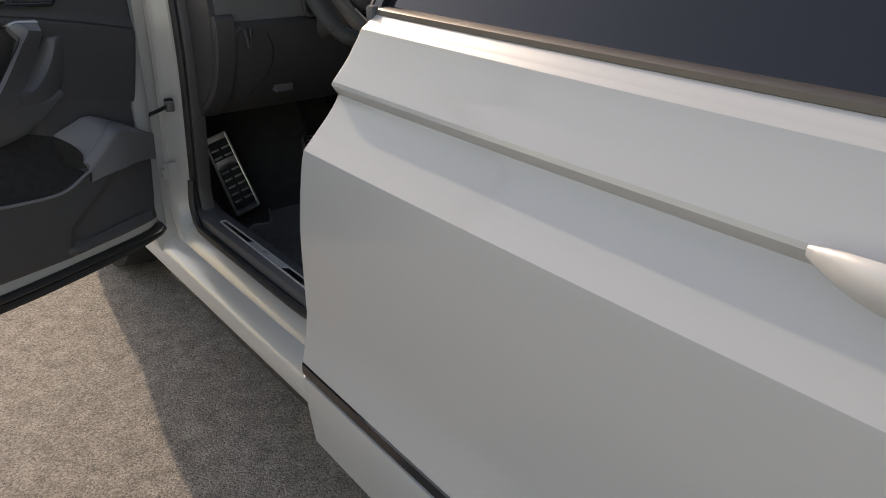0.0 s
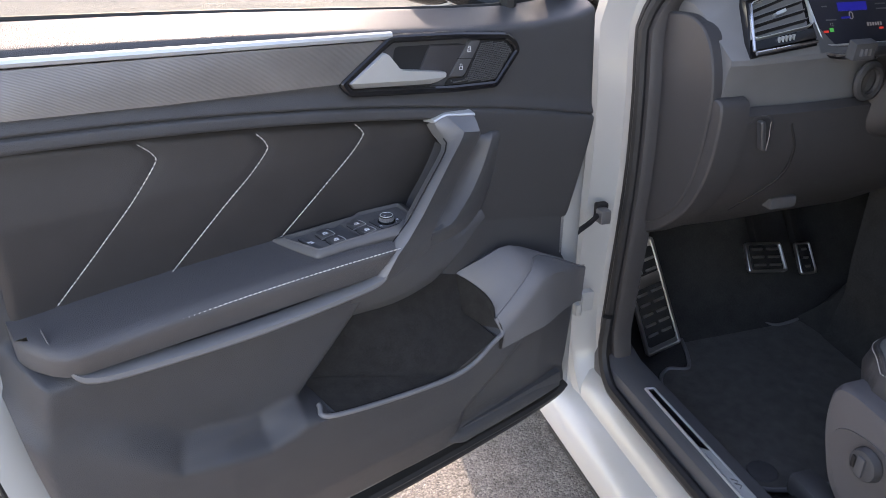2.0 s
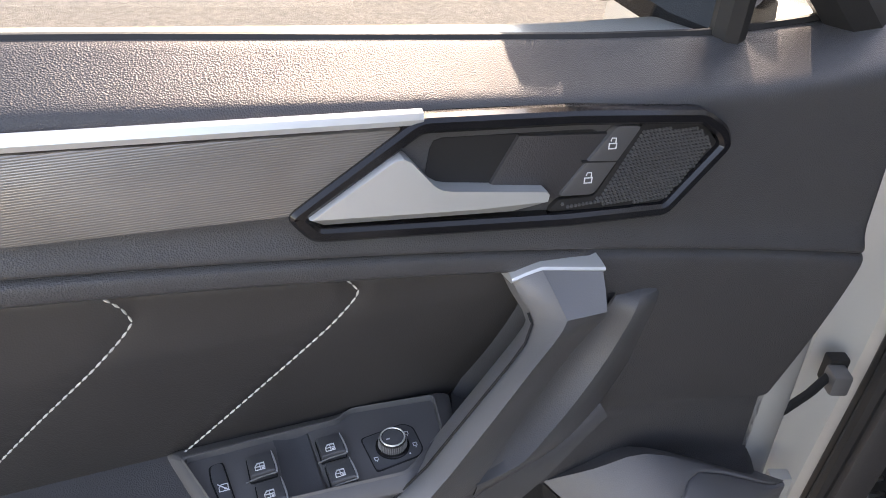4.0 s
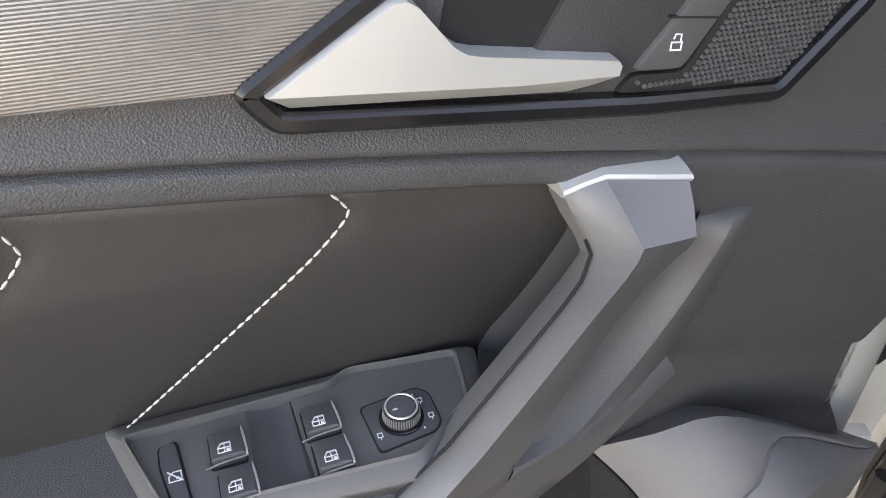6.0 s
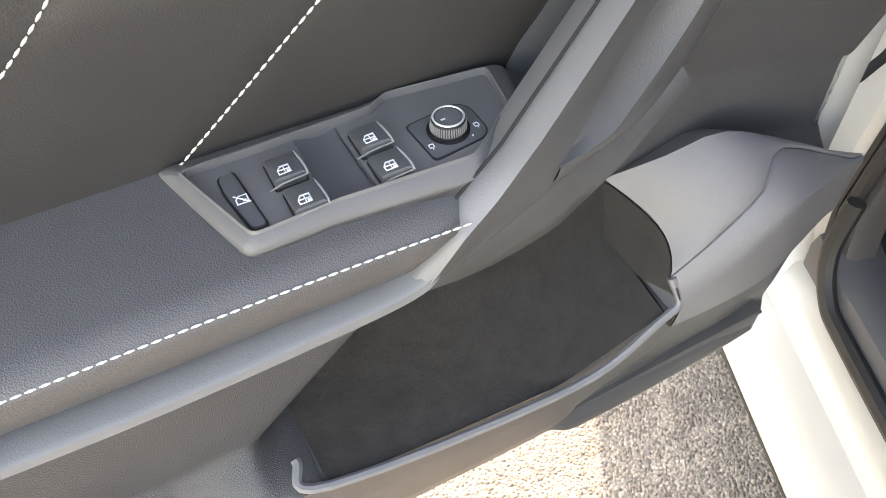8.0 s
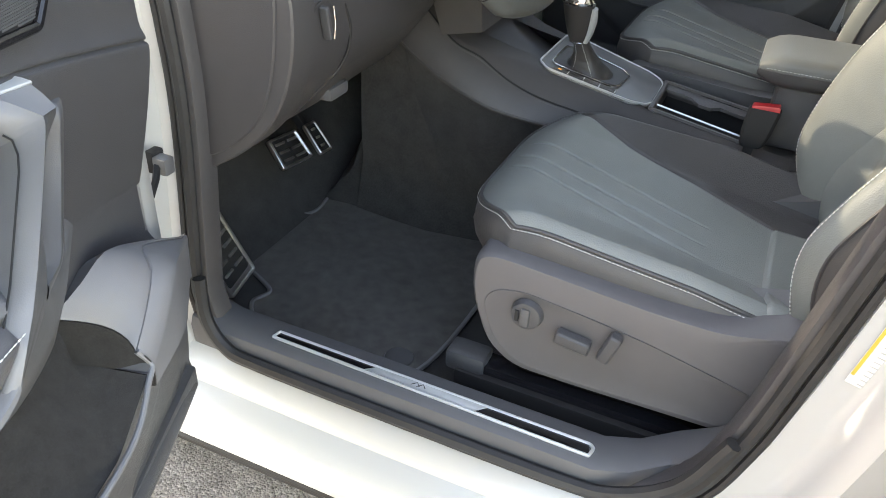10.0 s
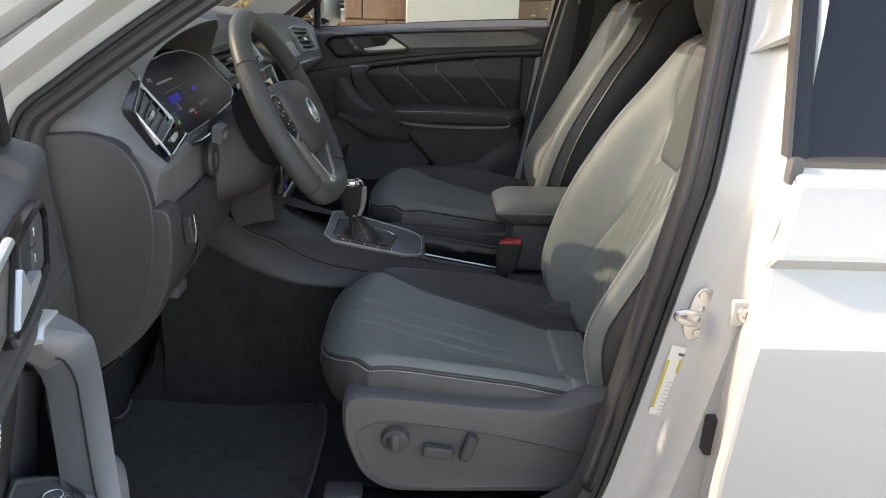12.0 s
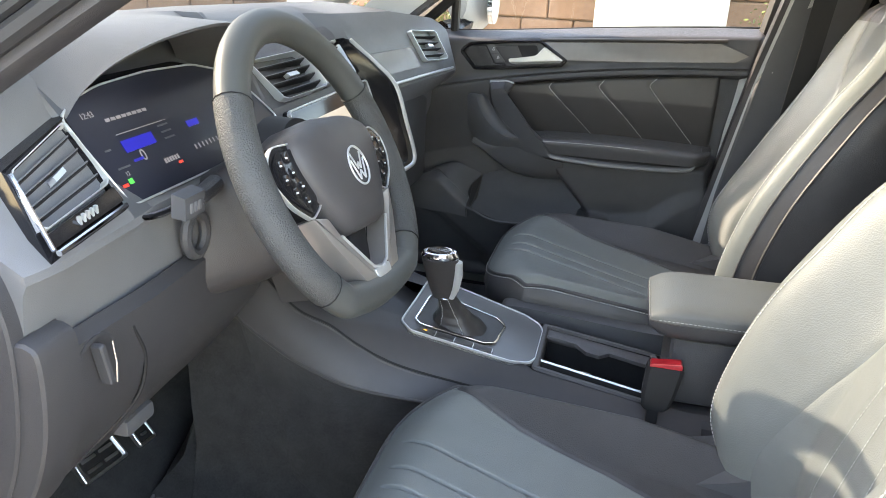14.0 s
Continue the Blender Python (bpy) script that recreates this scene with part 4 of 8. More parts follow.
        top_ = [pa * (1 - f) + pb * f + (-bow * 4 * f * (1 - f) * (0.4 + 0.6 * f) * 1.3, 0.0056 * f * (1 - f), 0.0080 * f * (1 - f)) for f in np.linspace(0, 0.97, 10)]
        rings.append([pa + (0, -0.03, -0.02)] + top_ + [pb + (0, -0.0004, -0.0010), pb * 0.96 + pc * 0.04 + (0, 0.0008, 0.0006), pb * 0.5 + pc * 0.5 + (0, 0.0022, 0.0030), pb * 0.15 + pc * 0.85 + (0, 0.0012, 0.0012), pc, pc * 0.9 + pf * 0.1, pf, pf + (0, -0.05, -0.01)])
    # pod and lip are darkened on the passenger door, shade put into the plastic
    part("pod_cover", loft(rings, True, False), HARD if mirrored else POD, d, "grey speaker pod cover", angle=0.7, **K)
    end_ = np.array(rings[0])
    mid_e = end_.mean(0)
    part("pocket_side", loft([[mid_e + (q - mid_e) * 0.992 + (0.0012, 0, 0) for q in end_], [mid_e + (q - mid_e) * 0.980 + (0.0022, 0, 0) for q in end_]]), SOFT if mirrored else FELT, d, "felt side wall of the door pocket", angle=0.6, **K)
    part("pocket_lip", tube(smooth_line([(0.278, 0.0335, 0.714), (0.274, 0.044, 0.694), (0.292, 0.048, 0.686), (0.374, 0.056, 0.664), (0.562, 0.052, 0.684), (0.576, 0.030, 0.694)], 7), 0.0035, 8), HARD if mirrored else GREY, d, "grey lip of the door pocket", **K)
    # decorative strip, silver line, escutcheon, inside handle, lock buttons
    def up(*args, **kw):
        ob = part(*args, **kw)
        ob.location.y = 0.011 if mirrored else -0.011
        return ob
    up("trim_strip", prism([(0.500, 1.090), (0.440, 1.131), (0.60, 1.141), (0.86, 1.155), (0.93, 1.130), (0.90, 1.113), (0.70, 1.100)], 0.0, 0.0165, "uz", 0.002), TRIM, d, "finely ribbed grey decorative strip", **K)
    # duller metal on the passenger door, its weaker shine put into the colour
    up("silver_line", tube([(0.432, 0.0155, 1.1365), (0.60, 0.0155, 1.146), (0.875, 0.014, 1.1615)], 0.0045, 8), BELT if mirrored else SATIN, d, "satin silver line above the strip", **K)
    esc = [(0.434, 1.137), (0.340, 1.130), (0.254, 1.120), (0.236, 1.108), (0.229, 1.094), (0.268, 1.051), (0.340, 1.056), (0.492, 1.074), (0.505, 1.091)]
    esc_r = rounded(esc, 0.006, 3)
    up("handle_surround", ring_plate(esc_r, 0.0085, 0.006, 0.0205), BLACK, d, "gloss black handle surround", **K)
    up("handle_recess", prism(esc_r, 0.0, 0.0118, "uz", 0.0), SOFT, d, "dark grey handle recess", **K)
    # flat black plate paints the finger hollow's shade; nothing is cut in
    up("recess_hollow", prism(rounded([(0.425, 1.122), (0.345, 1.116), (0.322, 1.114), (0.352, 1.076), (0.43, 1.09)], 0.006, 2), 0.008, 0.0124, "uz", 0.0), MATT, d, "dark finger hollow", **K)
    up("recess_wing", prism([(0.375, 1.118), (0.318, 1.112), (0.346, 1.074), (0.395, 1.082)], 0.006, 0.0150, "uz", 0.002), DASHDARK, d, **K)
    up("inside_handle", handle_plate(), SATIN, d, "satin silver inside door handle", angle=0.5, **K)
    up("lock_buttons", prism(rounded([(0.314, 1.117), (0.297, 1.115), (0.323, 1.074), (0.347, 1.0765)], 0.003, 2), 0.010, 0.0170, "uz", 0.0012), HARD, d, "lock and unlock buttons", **K)
    up("button_split", prism([(0.3335, 1.0975), (0.309, 1.0945), (0.3095, 1.0938), (0.334, 1.0968)], 0.014, 0.0174, "uz", 0.0), MATT, d, **K)
    for cu, cz in ((0.3155, 1.1060), (0.3285, 1.0858)):
        ic = join(ring_plate([(cu - 0.0028, cz - 0.0035), (cu + 0.0028, cz - 0.003), (cu + 0.0028, cz + 0.001), (cu - 0.0028, cz + 0.0005)], 0.0007, 0.0168, 0.0174, raw=True),
                  tube([(cu - 0.0017, 0.0172, cz + 0.0008), (cu - 0.0015, 0.0172, cz + 0.0036), (cu + 0.0012, 0.0172, cz + 0.0040), (cu + 0.0018, 0.0172, cz + 0.002)], 0.0004, 5))
        up("lock_symbol", ic, ICON, d, "white lock symbol", **K)
    gp = rounded([(0.296, 1.1155), (0.252, 1.1105), (0.238, 1.0955), (0.268, 1.0575), (0.352, 1.0660), (0.345, 1.0735), (0.321, 1.0715)], 0.003, 2)
    up("speaker_mesh", prism(gp, 0.008, 0.0150, "uz", 0.001), MATT, d, "black honeycomb tweeter mesh", **K)
    dots = []
    for iu in range(46):
        for iz in range(26):
            a, b = 0.236 + iu * 0.0026 + (iz % 2) * 0.0013, 1.056 + iz * 0.00235
            if away(gp, np.array(a), np.array(b)) < -0.003:
                dots.append(tube([(a, 0.0145, b), (a, 0.0162, b)], [0.0012, 0.0009], 6))
    if dots:
        up("mesh_studs", join(*dots), HARD, d, **K)
    # switch panel on the arm rest
    if not mirrored:
        outer = rounded([(0.5895, -0.0362), (0.480, -0.0335), (0.466, -0.0330), (0.3944, -0.0300), (0.4014, -0.0014), (0.4450, 0.0440), (0.5185, 0.0375), (0.5650, 0.0385)], 0.006, 3)
        inner = rounded([(0.5776, -0.0208), (0.4773, -0.0227), (0.4673, -0.0298), (0.4095, -0.0239), (0.4150, 0.0100), (0.4480, 0.0330), (0.5190, 0.0300), (0.5590, 0.0325)], 0.004, 3)
        part("switch_base", prism(outer, 0.880, 0.9030, "xy", 0.0), SWITCH, d, "base of the switch panel")
        frame_rows = [[(a, b, 0.8900) for a, b in outer], [(a, b, 0.9045) for a, b in outer]]
        for q, zz in ((0.12, 0.9062), (0.35, 0.9085), (0.78, 0.9102), (0.90, 0.9118), (0.98, 0.9116), (1.0, 0.9085), (1.0, 0.9020)):
            frame_rows.append([(a + (c - a) * q, b + (e - b) * q, zz) for (a, b), (c, e) in zip(outer, inner)])
        part("switch_panel", loft([[r[k] for r in frame_rows] for k in range(len(outer))] + [[r[0] for r in frame_rows]], False, False), SWITCH, d, "grey window switch panel with a raised rim", angle=0.5)
        part("switch_field", prism([(0.5770, -0.0212), (0.5205, -0.0225), (0.5225, 0.0306), (0.5592, 0.0330)], 0.895, 0.9072, "xy", 0.0008), SWITCH, d, "sunken field of the switches")
        part("switch_field", prism([(0.4985, -0.0224), (0.4773, -0.0230), (0.4673, -0.0300), (0.4090, -0.0240), (0.4145, 0.0102), (0.4478, 0.0334), (0.4965, 0.0318)], 0.895, 0.9072, "xy", 0.0008), SWITCH, d, "sunken field of the mirror control")
        well = []
        for q in np.linspace(0, 1, 14):
            wu = 0.5215 - 0.0225 * q
            wz = 0.9068 - 0.0036 * math.sin(min(1, q * 1.35) * math.pi / 2) + 0.0018 * max(0, q - 0.74) / 0.26
            well.append([(wu, -0.0225, wz + 0.001), (wu, -0.014, wz), (wu, 0.0, wz), (wu, 0.016, wz), (wu, 0.0318, wz + 0.0008)])
        part("switch_well", loft(well, False, False), HARD, d, "curved hollow between the window switches")
        for (cu, cw) in ((0.5325, -0.0008), (0.5305, 0.0222), (0.4875, -0.0018), (0.4866, 0.0205)):
            part("switch_gap", prism(rounded([(cu - 0.0086, cw - 0.0102), (cu + 0.0086, cw - 0.0102), (cu + 0.0086, cw + 0.0104), (cu - 0.0086, cw + 0.0104)], 0.0015, 2), 0.900, 0.9076, "xy", 0.0), MATT, d, "dark gap round the switch")
            cap = loft([[(cu + a, cw + b, zz) for a, b in ((-0.0078, -0.0094), (0.0078, -0.0094), (0.0078, 0.0090), (-0.0078, 0.0090))] for zz in (0.900, 0.9090)] + [[(cu + a, cw + b, zz) for (a, b), zz in zip(((-0.0078, -0.0094), (0.0078, -0.0094), (0.0078, 0.0090), (-0.0078, 0.0090)), (0.9115, 0.9108, 0.9128, 0.9132))]] + [[(cu + a, cw + b, zz) for (a, b), zz in zip(((-0.0068, -0.0084), (0.0068, -0.0084), (0.0068, 0.0080), (-0.0068, 0.0080)), (0.9122, 0.9114, 0.9133, 0.9138))]])
            sw = part("window_switch", cap, HARD, d, "window switch with white symbol")
            part("chrome_tip", tube(smooth_line([(cu - 0.0076, cw - 0.0094, 0.9110), (cu - 0.0083, cw - 0.002, 0.9124), (cu - 0.0086, cw + 0.006, 0.9130), (cu - 0.0084, cw + 0.0098, 0.9122)], 4), 0.0006, 6), SATIN, sw, "chrome line of the switch")
            part("chrome_tip", tube([(cu - 0.0084, cw + 0.0098, 0.9122), (cu + 0.004, cw + 0.0099, 0.9112), (cu + 0.0110, cw + 0.0097, 0.9090)], 0.0005, 6), GREY, sw, "bright edge of the switch")
            icon_z = 0.9136
            cu, cw = cu + 0.0010, cw + 0.0030
            ic = join(ring_plate([(cu - 0.0030, cw - 0.0030), (cu + 0.0016, cw - 0.0030), (cu + 0.0034, cw - 0.0004), (cu + 0.0034, cw + 0.0030), (cu - 0.0030, cw + 0.0030)], 0.0006, icon_z - 0.0012, icon_z, axes="xy", raw=True),
                      tube([(cu - 0.0026, cw + 0.0003, icon_z), (cu + 0.0030, cw + 0.0003, icon_z)], 0.00032, 5), tube([(cu, cw - 0.0022, icon_z), (cu, cw + 0.0026, icon_z)], 0.00032, 5), tube([(cu - 0.0022, cw + 0.0016, icon_z - 0.0003), (cu - 0.0008, cw + 0.0016, icon_z - 0.0003)], 0.0007, 6))
            part("window_symbol", ic, ICON, sw, "white window symbol")
        chp = [(0.5640, -0.0125), (0.5545, -0.0140), (0.5500, 0.0290), (0.5590, 0.0290), (0.5640, 0.0000)]
        part("switch_gap", prism(rounded(chp, 0.003, 3), 0.900, 0.9080, "xy", 0.0), MATT, d, "black outline of the child lock switch")
        ch = part("child_lock_switch", prism(rounded([(0.5630, -0.0114), (0.5555, -0.0127), (0.5511, 0.0279), (0.5582, 0.0279), (0.5630, 0.0000)], 0.003, 3), 0.900, 0.9095, "xy", 0.0008), HARD, d, "child lock switch")
        part("lock_symbol", join(ring_plate([(0.5538, 0.0052), (0.5580, 0.0052), (0.5600, 0.0075), (0.5600, 0.0112), (0.5538, 0.0112)], 0.0007, 0.9090, 0.9098, axes="xy", raw=True), tube([(0.5536, 0.0114, 0.9098), (0.5602, 0.0050, 0.9098)], 0.0004, 5), tube([(0.5552, 0.0092, 0.9094), (0.5566, 0.0092, 0.9094)], 0.0007, 6)), ICON, ch, "white window symbol, crossed out")
        mp = [(0.4674, -0.0046), (0.4360, -0.0088), (0.4304, -0.0031), (0.4300, 0.0166), (0.4343, 0.0221), (0.4649, 0.0262)]
        part("plate_gap", prism(rounded(mp, 0.003, 3), 0.900, 0.9077, "xy", 0.0), MATT, d, "dark outline of the mirror control")
        part("mirror_plate", prism(rounded([(0.4666, -0.0037), (0.4364, -0.0078), (0.4313, -0.0026), (0.4309, 0.0162), (0.4347, 0.0212), (0.4643, 0.0252)], 0.003, 3), 0.900, 0.9082, "xy", 0.0003), HARD, d, "dark base of the mirror control")
        kc = (0.4490, 0.0090, 0.9078)
        kn = part("mirror_knob", spin([(0.0, 0.0), (0.0100, 0.0), (0.0102, 0.0012), (0.0090, 0.0030), (0.0088, 0.0078), (0.0080, 0.0092), (0.0072, 0.0094), (0.0066, 0.0090), (0.0, 0.0089)], kc, (0, 0, 1), 32), MATT, d, "round mirror adjuster knob", angle=0.5)
        part("knob_ring", tube([(kc[0] + 0.0078 * math.cos(a), kc[1] + 0.0078 * math.sin(a), kc[2] + 0.0093) for a in np.linspace(0, 2 * math.pi, 36, endpoint=False)], 0.0006, 6, True), SATIN, kn, "silver ring of the knob")
        part("knob_top", spin([(0.0, 0.0093), (0.0060, 0.0093), (0.0069, 0.0091)], kc, (0, 0, 1), 24), HARD, kn, "dark grey top of the knob")
        part("knob_collar", spin([(0.0, 0.0), (0.0112, 0.0), (0.0112, 0.0016), (0.0098, 0.0022), (0.0, 0.0022)], kc, (0, 0, 1), 32), BLACK, kn, "gloss black collar")
        ribs = [tube([(kc[0] + 0.0092 * math.cos(a), kc[1] + 0.0092 * math.sin(a), kc[2] + 0.0028), (kc[0] + 0.0088 * math.cos(a), kc[1] + 0.0088 * math.sin(a), kc[2] + 0.0078)], 0.00045, 4) for a in np.linspace(0, 2 * math.pi, 44, endpoint=False)]
        part("knob_ribs", join(*ribs), GREY, kn, "fine ribs of the knob")
        part("knob_mark", block(kc[0] + 0.0022, kc[0] + 0.0046, kc[1] + 0.0006, kc[1] + 0.0014, kc[2] + 0.0090, kc[2] + 0.0096, 0), ICON, kn)
        for a, b in ((0.4370, 0.0010), (0.4345, 0.0120), (0.4620, 0.0160)):
            part("mirror_symbol", join(ring_plate([(a - 0.0014, b - 0.0016), (a + 0.0014, b - 0.0016), (a + 0.0014, b + 0.0014), (a - 0.0014, b + 0.0014)], 0.0005, 0.9080, 0.9086, axes="xy", raw=True), tube([(a, b + 0.0014, 0.9085), (a, b + 0.0028, 0.9085)], 0.0003, 4)), ICON, d, "white mirror symbol")
        for a, b in ((0.4395, -0.0035), (0.4400, 0.0185)):
            part("mirror_symbol", spin([(0.0, 0.0086), (0.0006, 0.0085), (0.0006, 0.0070)], (a, b, 0.9), (0, 0, 1), 8), ICON, d, "white dot")
        part("red_reflector", prism([(0.654, 0.473), (0.638, 0.487), (0.584, 0.480), (0.592, 0.466)], -0.01, 0.0125, "uz", 0.001), REFLECTOR, d, "red reflector at the foot of the door")
        part("latch_slot", block(0.50, 0.56, -0.052, -0.026, 0.404, 0.424, 0.003), RUBBER, d, "black drain plug under the door")
        part("bottom_vent", prism([(0.10, 0.50), (0.30, 0.487), (0.335, 0.50), (0.33, 0.515), (0.10, 0.53)], -0.01, 0.011, "uz", 0.004), SOFT, d, "ribbed foot of the door panel")
    # window frame, pane and mirror
    fr = smooth_line([(0.085, -0.055, 1.14), (0.28, -0.03, 1.30), (0.52, 0.005, 1.45), (0.70, 0.025, 1.525), (0.88, 0.03, 1.545), (0.965, 0.02, 1.50), (0.985, -0.01, 1.35), (0.965, -0.05, 1.17)], 6)
    part("window_frame", tube(fr, 0.021, 8), RUBBER, d, "black window frame", **K)
    part("window_post", tube([(0.198, -0.056, 1.125), (0.202, -0.046, 1.24)], 0.012, 8), RUBBER, d, "black post of the quarter window", **K)
    pane = loft([[(a, -0.062, 1.14) for a in np.linspace(0.10, 0.955, 6)], [(a, -0.04, 1.28) for a in np.linspace(0.27, 0.965, 6)], [(a, -0.005, 1.44) for a in np.linspace(0.52, 0.955, 6)], [(a, 0.02, 1.52) for a in np.linspace(0.72, 0.93, 6)]], False, False)
    p = part("window_pane", pane, CLEAR, d, "clear side window", **K)
    p.visible_shadow = False
    part("pane_seal", tube([(a, -0.0585, float(door_top(a)) + 0.001) for a in np.linspace(0.10, 0.96, 30)], 0.0035, 6), RUBBER, d, "black seal at the foot of the pane", **K)
    part("window_ledge", prism([(0.08, 1.130), (0.30, 1.132), (0.95, 1.178), (0.95, 1.165), (0.3, 1.12), (0.08, 1.115)], -0.075, -0.03, "uz", 0.004), RUBBER, d, "black window channel", **K)
    mr = []
    for q in np.linspace(0, 1, 10):
        grow = math.sin(math.pi * (0.12 + 0.80 * q)) ** 0.6
        uu = 0.185 + 0.05 * q
        mr.append([(uu + 0.055 * grow * math.cos(a) * 0.9, -0.13 - 0.22 * q, 1.205 + 0.085 * grow * math.sin(a)) for a in np.linspace(0, 2 * math.pi, 16, endpoint=False)])
    mirror_ob = part("wing_mirror", loft(mr), BLACK if not mirrored else PAINT, d, "door mirror housing", **K)
    part("mirror_glass", loft([[(0.258 + 0.004 * math.cos(a), -0.245 + 0.085 * math.cos(a), 1.208 + 0.062 * math.sin(a)) for a in np.linspace(0, 2 * math.pi, 20, endpoint=False)], [(0.271 + 0.004 * math.cos(a), -0.245 + 0.085 * math.cos(a), 1.208 + 0.062 * math.sin(a)) for a in np.linspace(0, 2 * math.pi, 20, endpoint=False)]]), CHROME, mirror_ob, "mirror glass", **K)
    part("mirror_foot", tube([(0.16, -0.07, 1.135), (0.18, -0.12, 1.140), (0.20, -0.18, 1.155)], 0.026, 8), BLACK, d, "mirror arm", **K)
    return d


def ring_plate(poly, wide, w0, w1, axes="uz", raw=False):
    """A flat frame that follows a polygon, of a width, from w0 to w1."""
    p = [Vector(q) for q in poly]
    k = len(p)
    c = sum(p, Vector((0, 0))) / k
    inner = []
    area = sum(p[i - 1].x * p[i].y - p[i].x * p[i - 1].y for i in range(k))
    sgn = 1 if area > 0 else -1
    for i in range(k):
        e1, e2 = (p[i] - p[i - 1]), (p[(i + 1) % k] - p[i])
        n1, n2 = Vector((-e1.y, e1.x)).normalized() * sgn, Vector((-e2.y, e2.x)).normalized() * sgn
        b = (n1 + n2)
        b = b / max(0.3, b.length_squared) * 2
        inner.append(p[i] + b * wide)
    def at(a, b, w):
        return (a, w, b) if axes == "uz" else (a, b, w) if axes == "xy" else (w, a, b)
    e = min(wide, abs(w1 - w0)) * 0.25
    mid = [a.lerp(b, 0.25) for a, b in zip(p, inner)]
    mid2 = [a.lerp(b, 0.75) for a, b in zip(p, inner)]
    s = 1 if w1 > w0 else -1
    rings = [[at(q.x, q.y, w0) for q in p], [at(q.x, q.y, w1 - s * e) for q in p], [at(q.x, q.y, w1) for q in mid], [at(q.x, q.y, w1) for q in mid2], [at(q.x, q.y, w1 - s * e) for q in inner], [at(q.x, q.y, w0) for q in inner]]
    return loft(rings, True, False, True)


def handle_plate():
    """The wing-shaped inside handle: broad and flat at its root, a thin lever to the front."""
    upper = [(0.4935, 1.0905), (0.449, 1.1180), (0.444, 1.1185), (0.440, 1.1160), (0.427, 1.1000), (0.422, 1.0965), (0.416, 1.0948), (0.358, 1.0850), (0.3560, 1.0825)]
    fold = [(0.3575, 1.0790), (0.400, 1.0812), (0.4935, 1.0905)]
    foot = [(0.3650, 1.0728), (0.3760, 1.0718), (0.4850, 1.0826)]
    face = upper + fold[:2]
    vs = [(a, 0.0240, b) for a, b in face] + [(a, 0.0225, b) for a, b in face] + [(a, 0.0110, b) for a, b in face]
    c = np.mean(np.array(face), 0)
    for i, (a, b) in enumerate(face[:9]):
        vs[i] = (a + (c[0] - a) * 0.015, 0.0240, b + (c[1] - b) * 0.03)
    k = len(face)
    fs = [tuple(range(k))] + [(i + o, (i + 1) % k + o, (i + 1) % k + k + o, i + k + o) for i in range(8) for o in (0, k)]
    base = len(vs)
    vs += [(a, 0.0165, b) for a, b in foot] + [(a, 0.0110, b) for a, b in foot]
    fs += [(9, 10, base + 1, base), (10, 0, base + 2, base + 1), (8, 9, base, k + 8), (k + 8, base, base + 3, 2 * k + 8), (0, k, base + 2), (k, 2 * k, base + 5, base + 2),
           (base, base + 1, base + 4, base + 3), (base + 1, base + 2, base + 5, base + 4)]
    return vs, fs


front_door("front_car_door", "open front door, black panel with leatherette insert", False, DOOR_M)
front_door("front_passenger_door", "closed passenger door with black panel seen from inside", True, PDOOR_M)


# ---- cabin floor, sill trims, mat, pedals ----
floor = part("cabin_floor", join(sheet(*np.meshgrid(np.linspace(-1.36, 1.9, 60), np.linspace(0.15, 1.59, 40), indexing="ij"),
                                       np.fromfunction(lambda i, j: 0.315 + 0.20 * np.clip(1 - np.abs((0.15 + j * 1.44 / 39) - C) / 0.16, 0, 1) ** 0.5 * (i > 4) + 0.30 * np.clip((-1.12 - (-1.36 + i * 3.26 / 59)) / 0.24, 0, 1) ** 1.2 + 0.0 * j, (60, 40)))), CARPET)
tagged(floor, "black carpet on the cabin floor", "floor", kind="structure")


def inner_sill(mirrored):
    f = (lambda v: mir(v)) if mirrored else (lambda v: v)
    prof = [(0.078, 0.395), (0.074, 0.425), (0.080, 0.440), (0.092, 0.446), (0.130, 0.446), (0.150, 0.440), (0.160, 0.42), (0.168, 0.37), (0.172, 0.30), (0.10, 0.30)]
    rings = []
    for x in np.linspace(-1.0, 0.9, 40):
        rise = 0.06 * np.clip((-0.95 - x) / 0.10, 0, 1) ** 2 + 0.10 * np.clip((x + 0.27) / 0.15, 0, 1) ** 2
        rings.append([f((x, y + 0.05 * float(np.clip((x + 0.30) / 0.08, 0, 1)), z + rise * (z > 0.41))) for y, z in prof])
    ob = part("sill_trim", loft(rings), HARD, None)
    return tagged(ob, "dark grey plastic trim over the door sill", "sill trim", group="sill trims")


inner_sill(False)
inner_sill(True)
plate = thing("sill_plate", "brushed steel sill plate with black inlays", "sill plate")
part("plate_frame", ring_plate(rounded([(-0.860, 0.101), (-0.856, 0.121), (-0.330, 0.1195), (-0.322, 0.112), (-0.326, 0.093)], 0.004, 2), 0.0045, 0.445, 0.4500, axes="xy"), SATIN, plate, "bright steel frame of the sill plate")
part("plate_base", prism(rounded([(-0.857, 0.102), (-0.854, 0.119), (-0.332, 0.118), (-0.328, 0.095)], 0.004, 2), 0.443, 0.4475, "xy", 0.0005), BLACK, plate, "black inlay")
part("plate_centre", prism([(-0.688, 0.1045), (-0.672, 0.118), (-0.487, 0.1165), (-0.502, 0.101)], 0.446, 0.4490, "xy", 0.0006), SATIN, plate, "bright steel centre field")
for px in (-0.604, -0.594):
    part("plate_mark", tube([(px - 0.006, 0.106, 0.4492), (px + 0.002, 0.114, 0.4492), (px + 0.008, 0.107, 0.4492)], 0.0008, 5), HARD, plate, "stamped mark")
